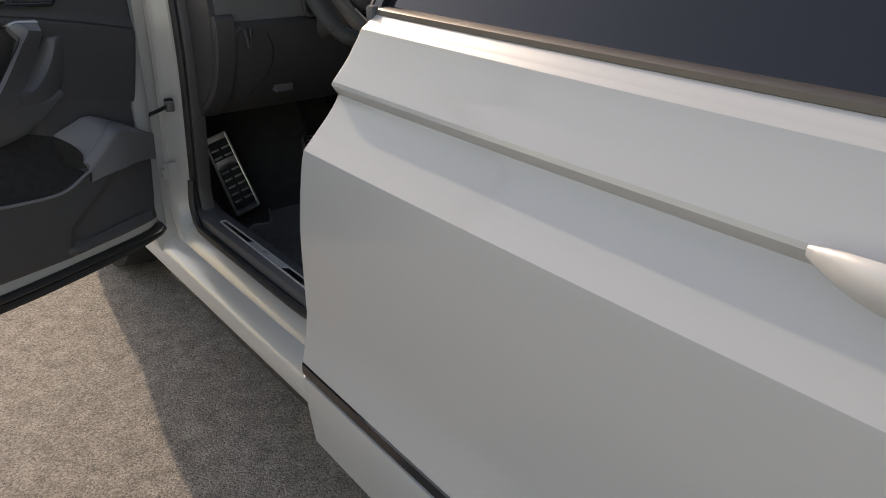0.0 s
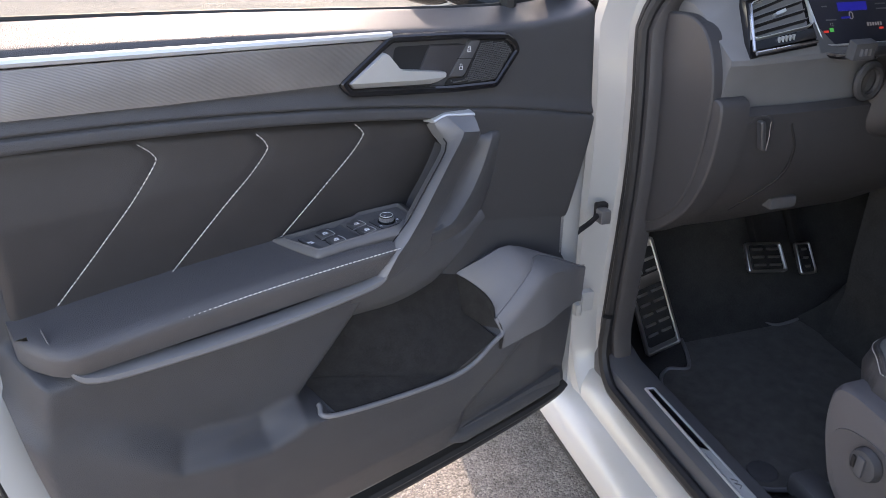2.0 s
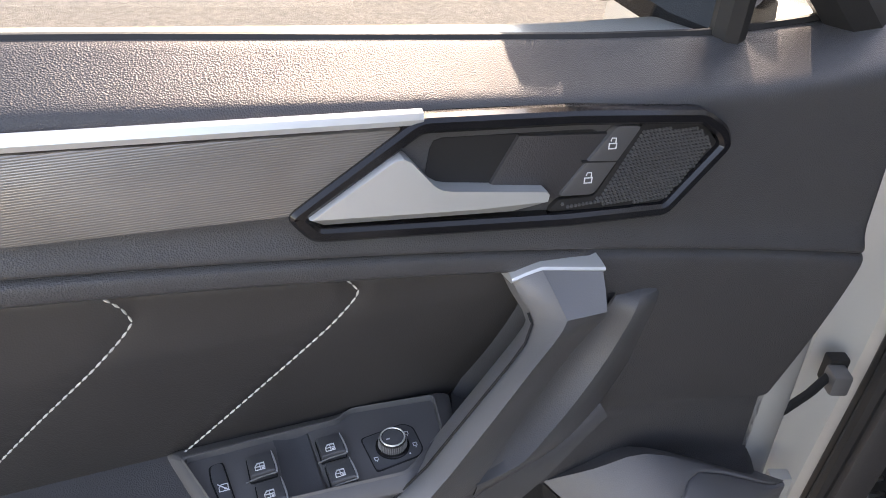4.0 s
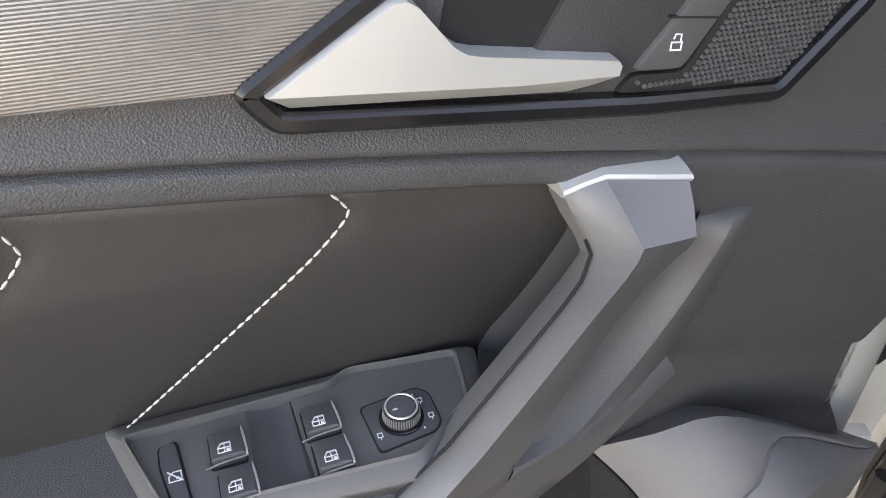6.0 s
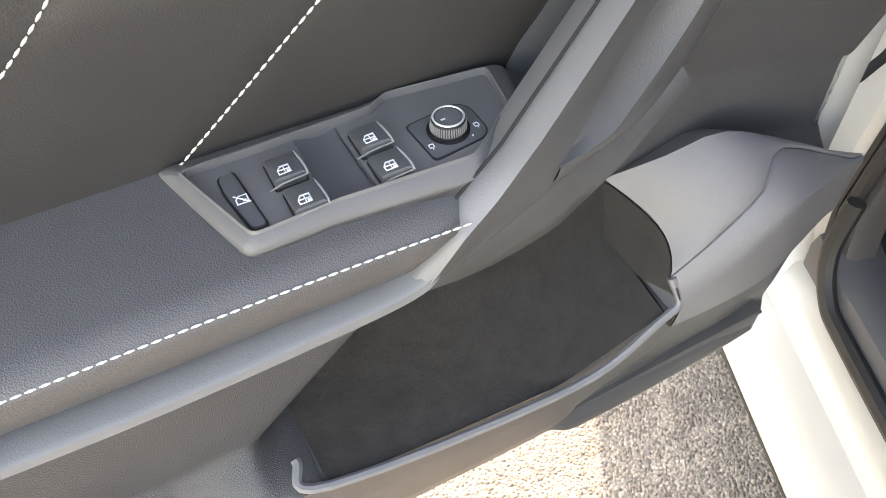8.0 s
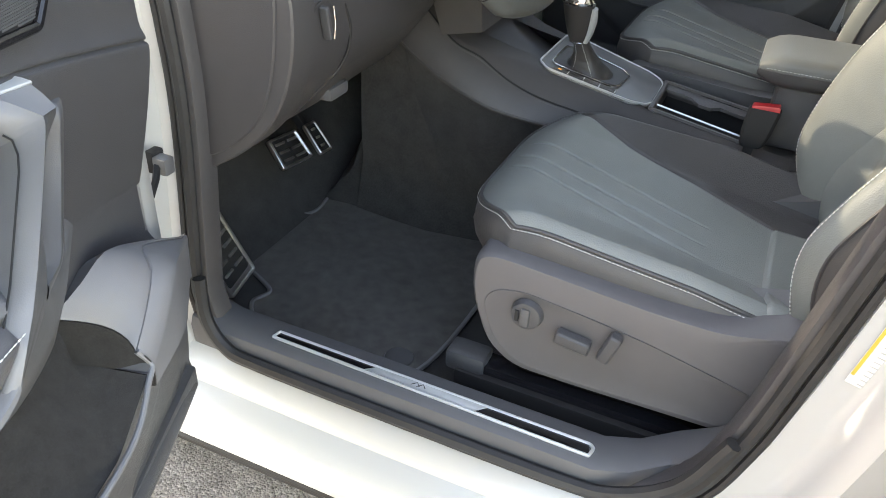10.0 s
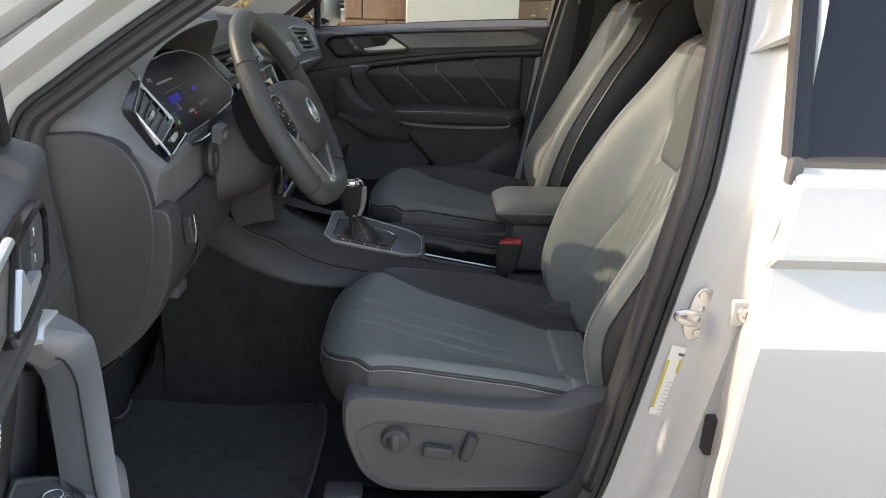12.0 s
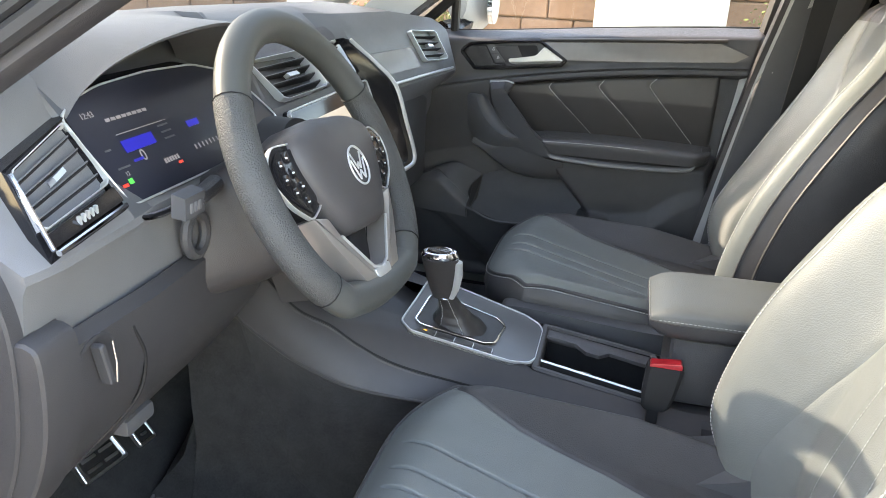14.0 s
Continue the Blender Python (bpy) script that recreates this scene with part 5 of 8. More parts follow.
kick = part("kick_panel", prism(rounded([(-1.36, 0.36), (-0.975, 0.36), (-1.0, 0.50), (-0.985, 0.80), (-0.975, 0.98), (-1.36, 1.0)], 0.02), 0.10, 0.138, "xz", 0.008), HARD)
tagged(kick, "dark grey kick panel beside the footwell", "kick panel")
kick2 = part("kick_panel", prism(rounded([(-1.36, 0.36), (-0.975, 0.36), (-1.0, 0.50), (-0.985, 0.80), (-0.975, 0.98), (-1.36, 1.0)], 0.02), 2 * C - 0.10, 2 * C - 0.163, "xz", 0.008), HARD)
tagged(kick2, "dark grey kick panel beside the footwell", "kick panel")

mat_poly = [(-1.235, 0.475), (-1.250, 0.560), (-1.225, 0.625), (-1.165, 0.610), (-1.125, 0.640), (-1.135, 0.76), (-1.07, 0.80), (-0.93, 0.765), (-0.78, 0.715), (-0.665, 0.70), (-0.648, 0.48), (-0.670, 0.262), (-0.75, 0.228), (-0.90, 0.232), (-1.000, 0.244), (-1.045, 0.285), (-1.035, 0.33), (-1.08, 0.36), (-1.17, 0.40)]
mat_line = smooth_line(mat_poly + mat_poly[:1], 6)[:-1]
fmat = thing("floor_mat", "black velour floor mat with stitched edge", "floor mat")
part("mat_body", prism([tuple(p) for p in mat_line], 0.316, 0.326, "xy", 0.002), MATTING, fmat)
part("mat_edging", tube([(p[0], p[1], 0.326) for p in mat_line], 0.0045, 6, True), GREY, fmat, "black edging of the mat")
part("mat_button", spin([(0, 0.005), (0.020, 0.005), (0.026, 0.003), (0.028, 0)], (-0.715, 0.275, 0.326), (0, 0, 1), 20), HARD, fmat, "round black fastener")


def frame_on(o, a, b):
    """A matrix whose x runs along a, y along b, z out of the plate."""
    a, b = Vector(a).normalized(), Vector(b)
    n = a.cross(b).normalized()
    b = n.cross(a)
    return Matrix(((a.x, b.x, n.x, o[0]), (a.y, b.y, n.y, o[1]), (a.z, b.z, n.z, o[2]), (0, 0, 0, 1)))


def pedal(name, label, m, w, h, cols, rows, long=False):
    p = thing(name, label, "pedal", m)
    body = rounded([(-w / 2, -h / 2), (w / 2, -h / 2), (w / 2 * 0.92, h / 2), (-w / 2 * 0.92, h / 2)], 0.008, 3)
    part("pedal_plate", prism(body, -0.006, 0.0, "xy", 0.002), ALU, p, "brushed aluminium pedal cover")
    part("pedal_rim", ring_plate(body, 0.006, -0.002, 0.0035, axes="xy"), ALU, p, "aluminium rim")
    part("rubber_field", prism([(a * 0.80, b * 0.86) for a, b in body], -0.002, 0.0012, "xy", 0.0005), MATT, p, "black rubber field")
    for i in range(cols):
        for j in range(rows):
            cx = (i - (cols - 1) / 2) * w * 0.62 / max(1, cols - 0.4)
            cy = (j - (rows - 1) / 2) * h * 0.72 / max(1, rows - 0.3)
            if long and j == rows // 2 + 1:
                continue
            part("grip_bar", prism(rounded([(cx - w * 0.15, cy - 0.0030), (cx + w * 0.15, cy - 0.0030), (cx + w * 0.15, cy + 0.0030), (cx - w * 0.15, cy + 0.0030)], 0.002, 2), 0.0, 0.0040, "xy", 0.0008), ALU, p, "raised grip bar")
    if long:
        part("blank_field", prism([(-w * 0.37, h * 0.10), (w * 0.37, h * 0.10), (w * 0.37, h * 0.20), (-w * 0.37, h * 0.20)], 0.0, 0.0030, "xy", 0.0008), ALU, p)
    else:
        part("pedal_arm", block(-0.008, 0.008, h * 0.1, h * 0.1 + 0.22, -0.03, -0.008, 0.003), MATT, p, "black pedal arm")
    return p


pedal("footrest", "aluminium footrest with rubber grip field", frame_on((-1.087, 0.246, 0.492), (-0.065, 0.942, 0.223), (-0.27, -0.24, 0.93)), 0.086, 0.252, 2, 8, True)
pedal("brake_pedal", "aluminium brake pedal with rubber field", frame_on((-1.136, 0.571, 0.514), (0.02, 1, -0.12), (-0.66, 0.12, 0.74)), 0.108, 0.070, 2, 3)
pedal("accelerator_pedal", "narrow aluminium accelerator pedal", frame_on((-1.150, 0.700, 0.486), (0.05, 1, -0.08), (-0.66, 0.05, 0.74)), 0.046, 0.078, 1, 3)


# ---- seats ----
VALANCE = material("valance_plastic", (0.112, 0.109, 0.114), 0.45, var=0.06, bump=0.12, bscale=900, bkind="leather")
# darker copy of the valance plastic: the hollow's shade as colour
VALSHADE = material("valance_shaded_plastic", (0.098, 0.094, 0.097), 0.5, var=0.06, bump=0.12, bscale=900, bkind="leather")


def seat(name, label, m, mirrored):
    s = thing(name, label, "car seat", m, group="front seats")
    K = dict(mirror=mirrored, angle=1.2)
    Q = dict(mirror=False, angle=1.2)  # the dark bolster lies on the same side of both cushions
    # cushion, local y from the seat's middle, negative towards the door
    n = 110
    rows_a = np.linspace(0, 1, n) ** 1.25
    seam = np.interp(rows_a, [0, 0.07, 0.34, 0.60, 0.85, 1.0], [0.92, 0.86, 0.635, 0.49, 0.28, 0.20])
    b = np.stack([np.r_[np.linspace(-1, q, 251), np.linspace(q, 1, 61)[1:]] for q in seam])
    k, cut = b.shape[1], 250
    a = np.repeat(rows_a[:, None], k, 1)

    def cushion_at(a, b):
        nose = 0.100 * np.abs(b) ** 4
        px = -0.618 + nose + a * (0.518 - nose)
        pz = 0.712 - 0.092 * a ** 0.95 - 0.052 * (1 - 0.80 * np.abs(b) ** 3) * np.clip(1 - a / 0.17, 0, 1) ** 2.2
        pz = pz + 0.022 * np.clip((np.abs(b) - 0.58) / 0.34, 0, 1) ** 1.3 * np.clip(a * 1.6, 0, 1) * (1 + 0.9 * (b > 0))
        pz = pz - 0.018 * np.clip((np.abs(b) - 0.90) / 0.10, 0, 1) ** 2
        return px, b * (0.222 - 0.010 * a), pz
    x, y, z = cushion_at(a, b)
    z -= 0.0035 * np.exp(-((b - seam[:, None]) / 0.014) ** 2) * (a > 0.03)
    for b0, b1 in ((0.22, -0.10), (-0.05, -0.35), (-0.24, -0.55)):
        bb = b0 + (b1 - b0) * (a - 0.08) / 0.60
        z -= 0.0085 * np.exp(-((b - bb) / 0.0115) ** 2) * np.clip((a - 0.06) / 0.03, 0, 1) * np.clip((0.70 - a) / 0.25, 0, 1)
    part("cushion", sheet(x[:, :cut + 1], y[:, :cut + 1], z[:, :cut + 1]), SEATGREY, s, "grey leatherette seat cushion with sewn ribs", **Q)
    part("cushion_bolster", sheet(x[:, cut:], y[:, cut:], z[:, cut:]), SEATBLACK, s, "black leatherette inner bolster", **Q)
    rim = [(x[0, j], y[0, j], z[0, j]) for j in range(k)]
    left = [(x[i, 0], y[i, 0], z[i, 0]) for i in range(n)]
    right = [(x[i, -1], y[i, -1], z[i, -1]) for i in range(n)]
    round_ = left[::-1] + rim[1:] + right[1:]

    def skirt(pts):
        rows = [pts]
        for q, (o, dz) in enumerate(((0.006, 0.010), (0.012, 0.030), (0.010, 0.060), (0.0, 0.095), (-0.02, 0.13))):
            row = []
            for (px, py, pz) in pts:
                fx = -1.0 if px < -0.50 else 0
                fy = math.copysign(1, py) if abs(py) > 0.15 else 0
                row.append((px + fx * o * (1 if abs(py) < 0.21 else 0.6) - (0.0 if fx == 0 else -dz * 0.12), py + fy * o, pz - dz))
            rows.append(row)
        return loft(rows, False, False)
    part("cushion_side", skirt(round_), SEATBLACK, s, "black leatherette side of the cushion", **Q)
    part("piping", tube(round_[::2], 0.0034, 6), SEATBLACK, s, "black piping", **Q)
    part("stitching", stitches([(px - 0.0045 * (px < -0.50), py + math.copysign(0.0045, py), pz - 0.0035) for px, py, pz in round_], 0.0060, 0.0042, 0.0006), THREAD, s, "pale stitching along the piping")
    # flap at the rear of the cushion, lying on it
    fa, fb = np.meshgrid(np.linspace(0, 1, 14), np.linspace(0, 1, 40), indexing="ij")
    pa = 0.862 + 0.145 * fa
    pb = -0.985 + fb * (1.22 + 0.55 * (pa - 0.862))
    px, py, pz = cushion_at(np.clip(pa, 0, 1), pb)
    px = px + 0.518 * np.clip(pa - 1, 0, 1)
    edge = np.minimum.reduce([fa * 0.075, fb * 0.28, (1 - fb) * 0.28])
    part("cushion_flap", sheet(px, py, pz + 0.009 * np.sqrt(np.clip(edge / 0.006, 0, 1)) - 0.0015), SEATGREY, s, "grey flap at the back of the cushion", **Q)
    # plastic valance with the electric switches on the door side
    val = [(-0.566, 0.575), (-0.566, 0.640), (-0.540, 0.655), (-0.443, 0.648), (-0.30, 0.636), (-0.20, 0.634), (-0.13, 0.652), (-0.070, 0.675), (-0.06, 0.62), (-0.10, 0.50), (-0.15, 0.465), (-0.40, 0.458), (-0.490, 0.458), (-0.535, 0.49)]
    part("seat_valance", loft([[(-0.33 + (a - -0.33) * g, wv, 0.555 + (b - 0.555) * g) for a, b in rounded(val, 0.03, 4)] for g, wv in ((0.9, -0.14), (1.0, -0.14), (1.0, -0.236), (0.994, -0.249), (0.982, -0.257), (0.962, -0.2615), (0.93, -0.2622), (0.5, -0.2622))]), VALANCE, s, "slate grey plastic seat valance", mirror=mirrored, angle=0.5)
    part("valance", prism(rounded(val, 0.03, 4), 0.262, 0.14, "xz", 0.0, 2), HARD, s, mirror=mirrored)
    # hollow that holds the switches: a rim that curls in from the band above
    dish = rounded([(-0.543, 0.570), (-0.525, 0.596), (-0.481, 0.606), (-0.36, 0.592), (-0.287, 0.580), (-0.18, 0.556), (-0.12, 0.540), (-0.14, 0.500), (-0.17, 0.478), (-0.40, 0.470), (-0.478, 0.472), (-0.520, 0.505)], 0.022, 4)
    cu, cz = -0.33, 0.535
    hollow = [[(px, wv, pz) for px, pz in ((cu + (a - cu) * g, cz + (b - cz) * g) for a, b in dish)] for g, wv in ((1.0, -0.2622), (0.995, -0.2642), (0.985, -0.2640), (0.96, -0.2632), (0.5, -0.2630))]
    # the shade inside the hollow comes from this darker plastic
    part("switch_field", loft(hollow), VALSHADE, s, "hollow of the seat switches, shade in its colour", mirror=mirrored, angle=0.5)
    if not mirrored:
        kn = part("lumbar_knob", spin([(0.0, 0.012), (0.016, 0.013), (0.022, 0.011), (0.024, 0.006), (0.025, 0)], (-0.470, -0.265, 0.572), (0, -1, 0), 26), SOFT, s, "round lumbar support knob", angle=0.5)
        part("knob_wing", block(-0.477, -0.463, -0.2815, -0.274, 0.556, 0.588, 0.004), HARD, kn)
        part("knob_wing", block(-0.486, -0.479, -0.2805, -0.272, 0.562, 0.582, 0.003), MATT, kn)
        bm = block(-0.027, 0.027, -0.010, 0.010, -0.011, 0.011, 0.007, 3)
        bmesh.ops.transform(bm, matrix=Matrix.Translation((-0.396, -0.274, 0.553)) @ pose(0, 0, 0, 0, 8, 0), verts=bm.verts)
        part("height_switch", bm, SOFT, s, "seat height switch")
        bm = block(-0.010, 0.010, -0.010, 0.010, -0.026, 0.026, 0.007, 3)
        bmesh.ops.transform(bm, matrix=Matrix.Translation((-0.343, -0.274, 0.562)) @ pose(0, 0, 0, 0, 18, 0), verts=bm.verts)
        part("recline_switch", bm, SOFT, s, "seat back recline switch")
    for sy in (-0.235, 0.20):
        part("seat_rail", block(-0.595, 0.10, sy - 0.020, sy + 0.020, 0.415, 0.432, 0.004), BLACK, s, "black steel seat rail", mirror=mirrored)
        part("rail_cap", block(-0.600, -0.530, sy - 0.024, sy + 0.022, 0.405, 0.444, 0.010), SOFT, s, "plastic cap of the seat rail", mirror=mirrored)
        part("rail_foot", block(-0.58, 0.06, sy - 0.030, sy + 0.030, 0.315 - m.translation.z, 0.415, 0.006), MATT, s, mirror=mirrored)
    part("seat_pan", block(-0.50, 0.02, -0.20, 0.20, 0.43, 0.60, 0.02), MATT, s, "black seat underside", mirror=mirrored)
    # back rest: front sheet split in bolsters, ribbed field and upper field
    n = 110
    rows_a = np.linspace(0, 1, n)
    half_w = np.interp(rows_a, [0, 0.12, 0.24, 0.38, 0.50, 0.62, 0.645, 0.82, 0.95, 1.0], [0.62, 0.60, 0.53, 0.45, 0.36, 0.235, 0.245, 0.50, 0.62, 0.66])
    b = np.stack([np.r_[np.linspace(-1, -0.955, 6), np.linspace(-0.955, -q, 26)[1:], np.linspace(-q, q, 47)[1:], np.linspace(q, 0.955, 26)[1:], np.linspace(0.955, 1, 6)[1:]] for q in half_w])
    k = b.shape[1]
    a = np.repeat(rows_a[:, None], k, 1)
    z = 0.585 + a * 0.665
    hl = smooth_line([(0.56, 0.205), (0.62, 0.226), (0.72, 0.238), (0.95, 0.236), (1.10, 0.215), (1.20, 0.178), (1.25, 0.135)], 8)
    half = np.interp(z, hl[:, 0], hl[:, 1])
    prof = smooth_line([(0.58, -0.055), (0.66, -0.062), (0.75, -0.060), (0.90, -0.020), (1.05, 0.035), (1.20, 0.085), (1.26, 0.105)], 8)
    line = np.interp(z, prof[:, 0], prof[:, 1])
    bol_in = smooth_line([(0.58, 0.050), (0.66, 0.085), (0.75, 0.105), (0.90, 0.104), (1.05, 0.080), (1.15, 0.045), (1.26, 0.020)], 8)
    bol_out = smooth_line([(0.58, 0.045), (0.66, 0.070), (0.75, 0.084), (0.80, 0.080), (0.89, 0.060), (0.98, 0.045), (1.10, 0.030), (1.26, 0.012)], 8)
    bol = np.where(b > 0, np.interp(z, bol_in[:, 0], bol_in[:, 1]), np.interp(z, bol_out[:, 0], bol_out[:, 1]))
    rise = np.clip((np.abs(b) - 0.36) / 0.46, 0, 1)
    x = line - bol * (rise * rise * (3 - 2 * rise)) ** 0.85 + 0.058 * np.clip((np.abs(b) - 0.86) / 0.14, 0, 1) ** 2 + 0.03 * np.clip((a - 0.94) / 0.06, 0, 1) ** 2
    y = b * half
    x += 0.0040 * np.exp(-((np.abs(b) - half_w[:, None]) / 0.016) ** 2)
    x += 0.006 * np.exp(-((a - 0.632) / 0.008) ** 2) * (np.abs(b) <= half_w[:, None])
    rel = b / half_w[:, None]
    ribs = (0.30, -0.15, -0.60)
    for q in ribs:
        x += 0.0030 * np.exp(-((rel - q) / 0.030) ** 2) * (a < 0.60) * np.clip((a - 0.04) / 0.05, 0, 1)
    i1, i2, j0, j1, j2, j3 = int(n * 0.632), int(n * 0.925), 5, 30, 76, 101
    part("backrest_side", sheet(x[:, :j0 + 1], y[:, :j0 + 1], z[:, :j0 + 1]), SEATBLACK, s, "black leatherette flank of the back", **K)
    part("backrest_side", sheet(x[:, j3:], y[:, j3:], z[:, j3:]), SEATBLACK, s, "black leatherette flank of the back", **K)
    part("backrest_bolster", sheet(x[:i2 + 1, j0:j1 + 1], y[:i2 + 1, j0:j1 + 1], z[:i2 + 1, j0:j1 + 1]), SEATGREY, s, "pale grey leatherette side bolster", **K)
    part("backrest_bolster", sheet(x[:i2 + 1, j2:j3 + 1], y[:i2 + 1, j2:j3 + 1], z[:i2 + 1, j2:j3 + 1]), SEATGREY, s, "pale grey leatherette side bolster", **K)
    part("backrest_field", sheet(x[:i1 + 1, j1:j2 + 1], y[:i1 + 1, j1:j2 + 1], z[:i1 + 1, j1:j2 + 1]), SEATGREY, s, "grey leatherette back with sewn ribs", **K)
    part("backrest_upper", sheet(x[i1:i2 + 1, j1:j2 + 1], y[i1:i2 + 1, j1:j2 + 1], z[i1:i2 + 1, j1:j2 + 1]), SEATMID, s, "slate grey upper field of the back", **K)
    part("backrest_top", sheet(x[i2:, j0:j3 + 1], y[i2:, j0:j3 + 1], z[i2:, j0:j3 + 1]), SEATBLACK, s, "black leatherette top of the back", **K)
    for q in ribs:
        c = [(x[i, j] - 0.0006, y[i, j], z[i, j]) for i in range(8, int(n * 0.59)) for j in [int(np.abs(rel[i] - q).argmin())]]
        part("stitching", stitches(c, 0.0060, 0.0036, 0.0005), GREYTHREAD, s, "pale stitching of the ribs", mirror=mirrored)
    rim = [(x[i, 0], y[i, 0], z[i, 0]) for i in range(n)] + [(x[-1, j], y[-1, j], z[-1, j]) for j in range(1, k)] + [(x[i, -1], y[i, -1], z[i, -1]) for i in range(n - 2, -1, -1)]
    rows = [rim]
    for dx, sc in ((0.012, 1.01), (0.04, 1.02), (0.09, 1.0), (0.125, 0.93), (0.135, 0.80)):
        rows.append([(max(px, float(np.interp(pz, [0.58, 0.75, 1.05, 1.26], [-0.09, -0.09, 0.0, 0.08]))) + dx, py * sc, 0.58 + (pz - 0.58) * (1 + 0.012 * (dx > 0.02) * (dx < 0.1))) for px, py, pz in rim])
    part("backrest_shell", join(loft(rows, False, False), ([rows[-1][i] for i in range(len(rim))], [tuple(range(len(rim)))])), SEATBLACK, s, "black leatherette sides and back of the seat", **K)
    part("piping", tube(rim[::2], 0.0032, 6), SEATBLACK, s, "black piping of the back", mirror=mirrored)
    for j in (j0, j3):
        part("piping", tube([(x[i, j], y[i, j], z[i, j]) for i in range(2, i2, 3)], 0.0026, 6), SEATBLACK, s, "black piping of the flank", mirror=mirrored)
    for j in (11, k - 12):
        part("stitching", stitches([(x[i, j] - 0.0012, y[i, j], z[i, j]) for i in range(4, i2 - 4)], 0.0065, 0.0046, 0.0007), THREAD, s, "white stitching along the bolster", mirror=mirrored)
    # head rest on two posts
    hr = []
    for t in np.linspace(0, 1, 14):
        g = math.sin(math.pi * (0.08 + 0.84 * t)) ** 0.35
        zc = 1.238 + 0.235 * t
        xc = 0.105 + 0.035 * t - 0.02 * math.sin(math.pi * t)
        hr.append([(xc + 0.055 * g * math.copysign(abs(math.cos(q)) ** 0.6, math.cos(q)), 0.125 * g * math.copysign(abs(math.sin(q)) ** 0.6, math.sin(q)), zc) for q in np.linspace(0, 2 * math.pi, 28, endpoint=False)])
    part("head_rest", loft(hr), SEATBLACK, s, "black head rest", **K)
    for py in (-0.06, 0.06):
        part("head_rest_post", tube([(0.09, py, 1.20), (0.12, py, 1.32)], 0.006, 8), DARKSATIN, s, "steel head rest post")
    return s


seat("driver_seat", "grey and black leatherette driver's seat with sewn ribs", Matrix.Translation((0, 0.468, 0)), False)
seat("passenger_seat", "grey and black leatherette passenger seat", Matrix.Translation((0.028, 2 * C - 0.468, 0.036)), True)

# ---- rear bench and rear trims ----
bench = thing("rear_bench", "dark leatherette rear bench", "car seat")
part("bench_cushion", block(0.62, 1.15, 0.20, 1.54, 0.45, 0.66, 0.05, 4), SEATBLACK, bench)
part("bench_back", block(1.12, 1.32, 0.20, 1.54, 0.60, 1.22, 0.05, 4), SEATBLACK, bench)
for by in (0.42, 1.32):
    part("head_rest", block(1.22, 1.32, by - 0.12, by + 0.12, 1.24, 1.40, 0.03, 4), SEATBLACK, bench, "black head rest")
for m in (False, True):
    f = (lambda v: mir(v)) if m else (lambda v: v)
    rt = thing("rear_door_trim", "black rear door lining with silver handle", "door lining", group="rear door linings")
    rows = []
    for z, y in ((0.45, 0.11), (0.80, 0.10), (0.86, 0.13), (0.90, 0.09), (1.09, 0.10), (1.13, 0.085), (1.15, 0.06)):
        rows.append([f((x, y, z + 0.03 * max(0, x))) for x in np.linspace(0.10, 1.15, 12)])
    part("lining", loft(rows, False, False), SOFT, rt)
    part("inside_handle", loft([[f(v) for v in ((0.20, yy, 1.085), (0.34, yy, 1.090), (0.37, yy, 1.082), (0.42, yy, 1.125), (0.455, yy, 1.10), (0.43, yy, 1.072))] for yy in (0.10, 0.118)]), SATIN, rt, "satin silver inside handle")
    part("pillar_lining", loft([[f(v) for v in ((x0, yy + 0.02, z), (x0 + 0.02, yy + 0.055, z), (x0 + 0.16, yy + 0.055, z), (x0 + 0.18, yy + 0.02, z))] for x0, yy, z in ((-0.15, 0.09, 0.45), (-0.115, 0.085, 0.80), (-0.06, 0.09, 1.10), (-0.01, 0.19, 1.38), (0.0, 0.25, 1.54))]), HARD, rt, "dark pillar lining")
    part("seat_belt", loft([[f(v) for v in ((bx, by, bz), (bx + 0.045, by, bz), (bx + 0.045, by + 0.002, bz), (bx, by + 0.002, bz))] for bx, by, bz in ((0.02, 0.285, 1.36), (0.005, 0.17, 0.95), (-0.04, 0.16, 0.50))]), MATT, rt, "black seat belt webbing")


# ---- dashboard ----
dash = thing("dashboard", "dark grey dashboard with air vents and silver lines", "dashboard")
ys = np.r_[0.135, 0.15, np.linspace(0.18, 1.56, 36), 1.59, 1.605]


def dash_top(y):
    return float(np.interp(y, [0.13, 0.17, 0.24, 0.30, 0.36, 0.50, 0.64, 0.72, 0.80, 1.0, 1.40, 1.61], [1.122, 1.168, 1.218, 1.232, 1.236, 1.236, 1.232, 1.228, 1.225, 1.224, 1.212, 1.182]))


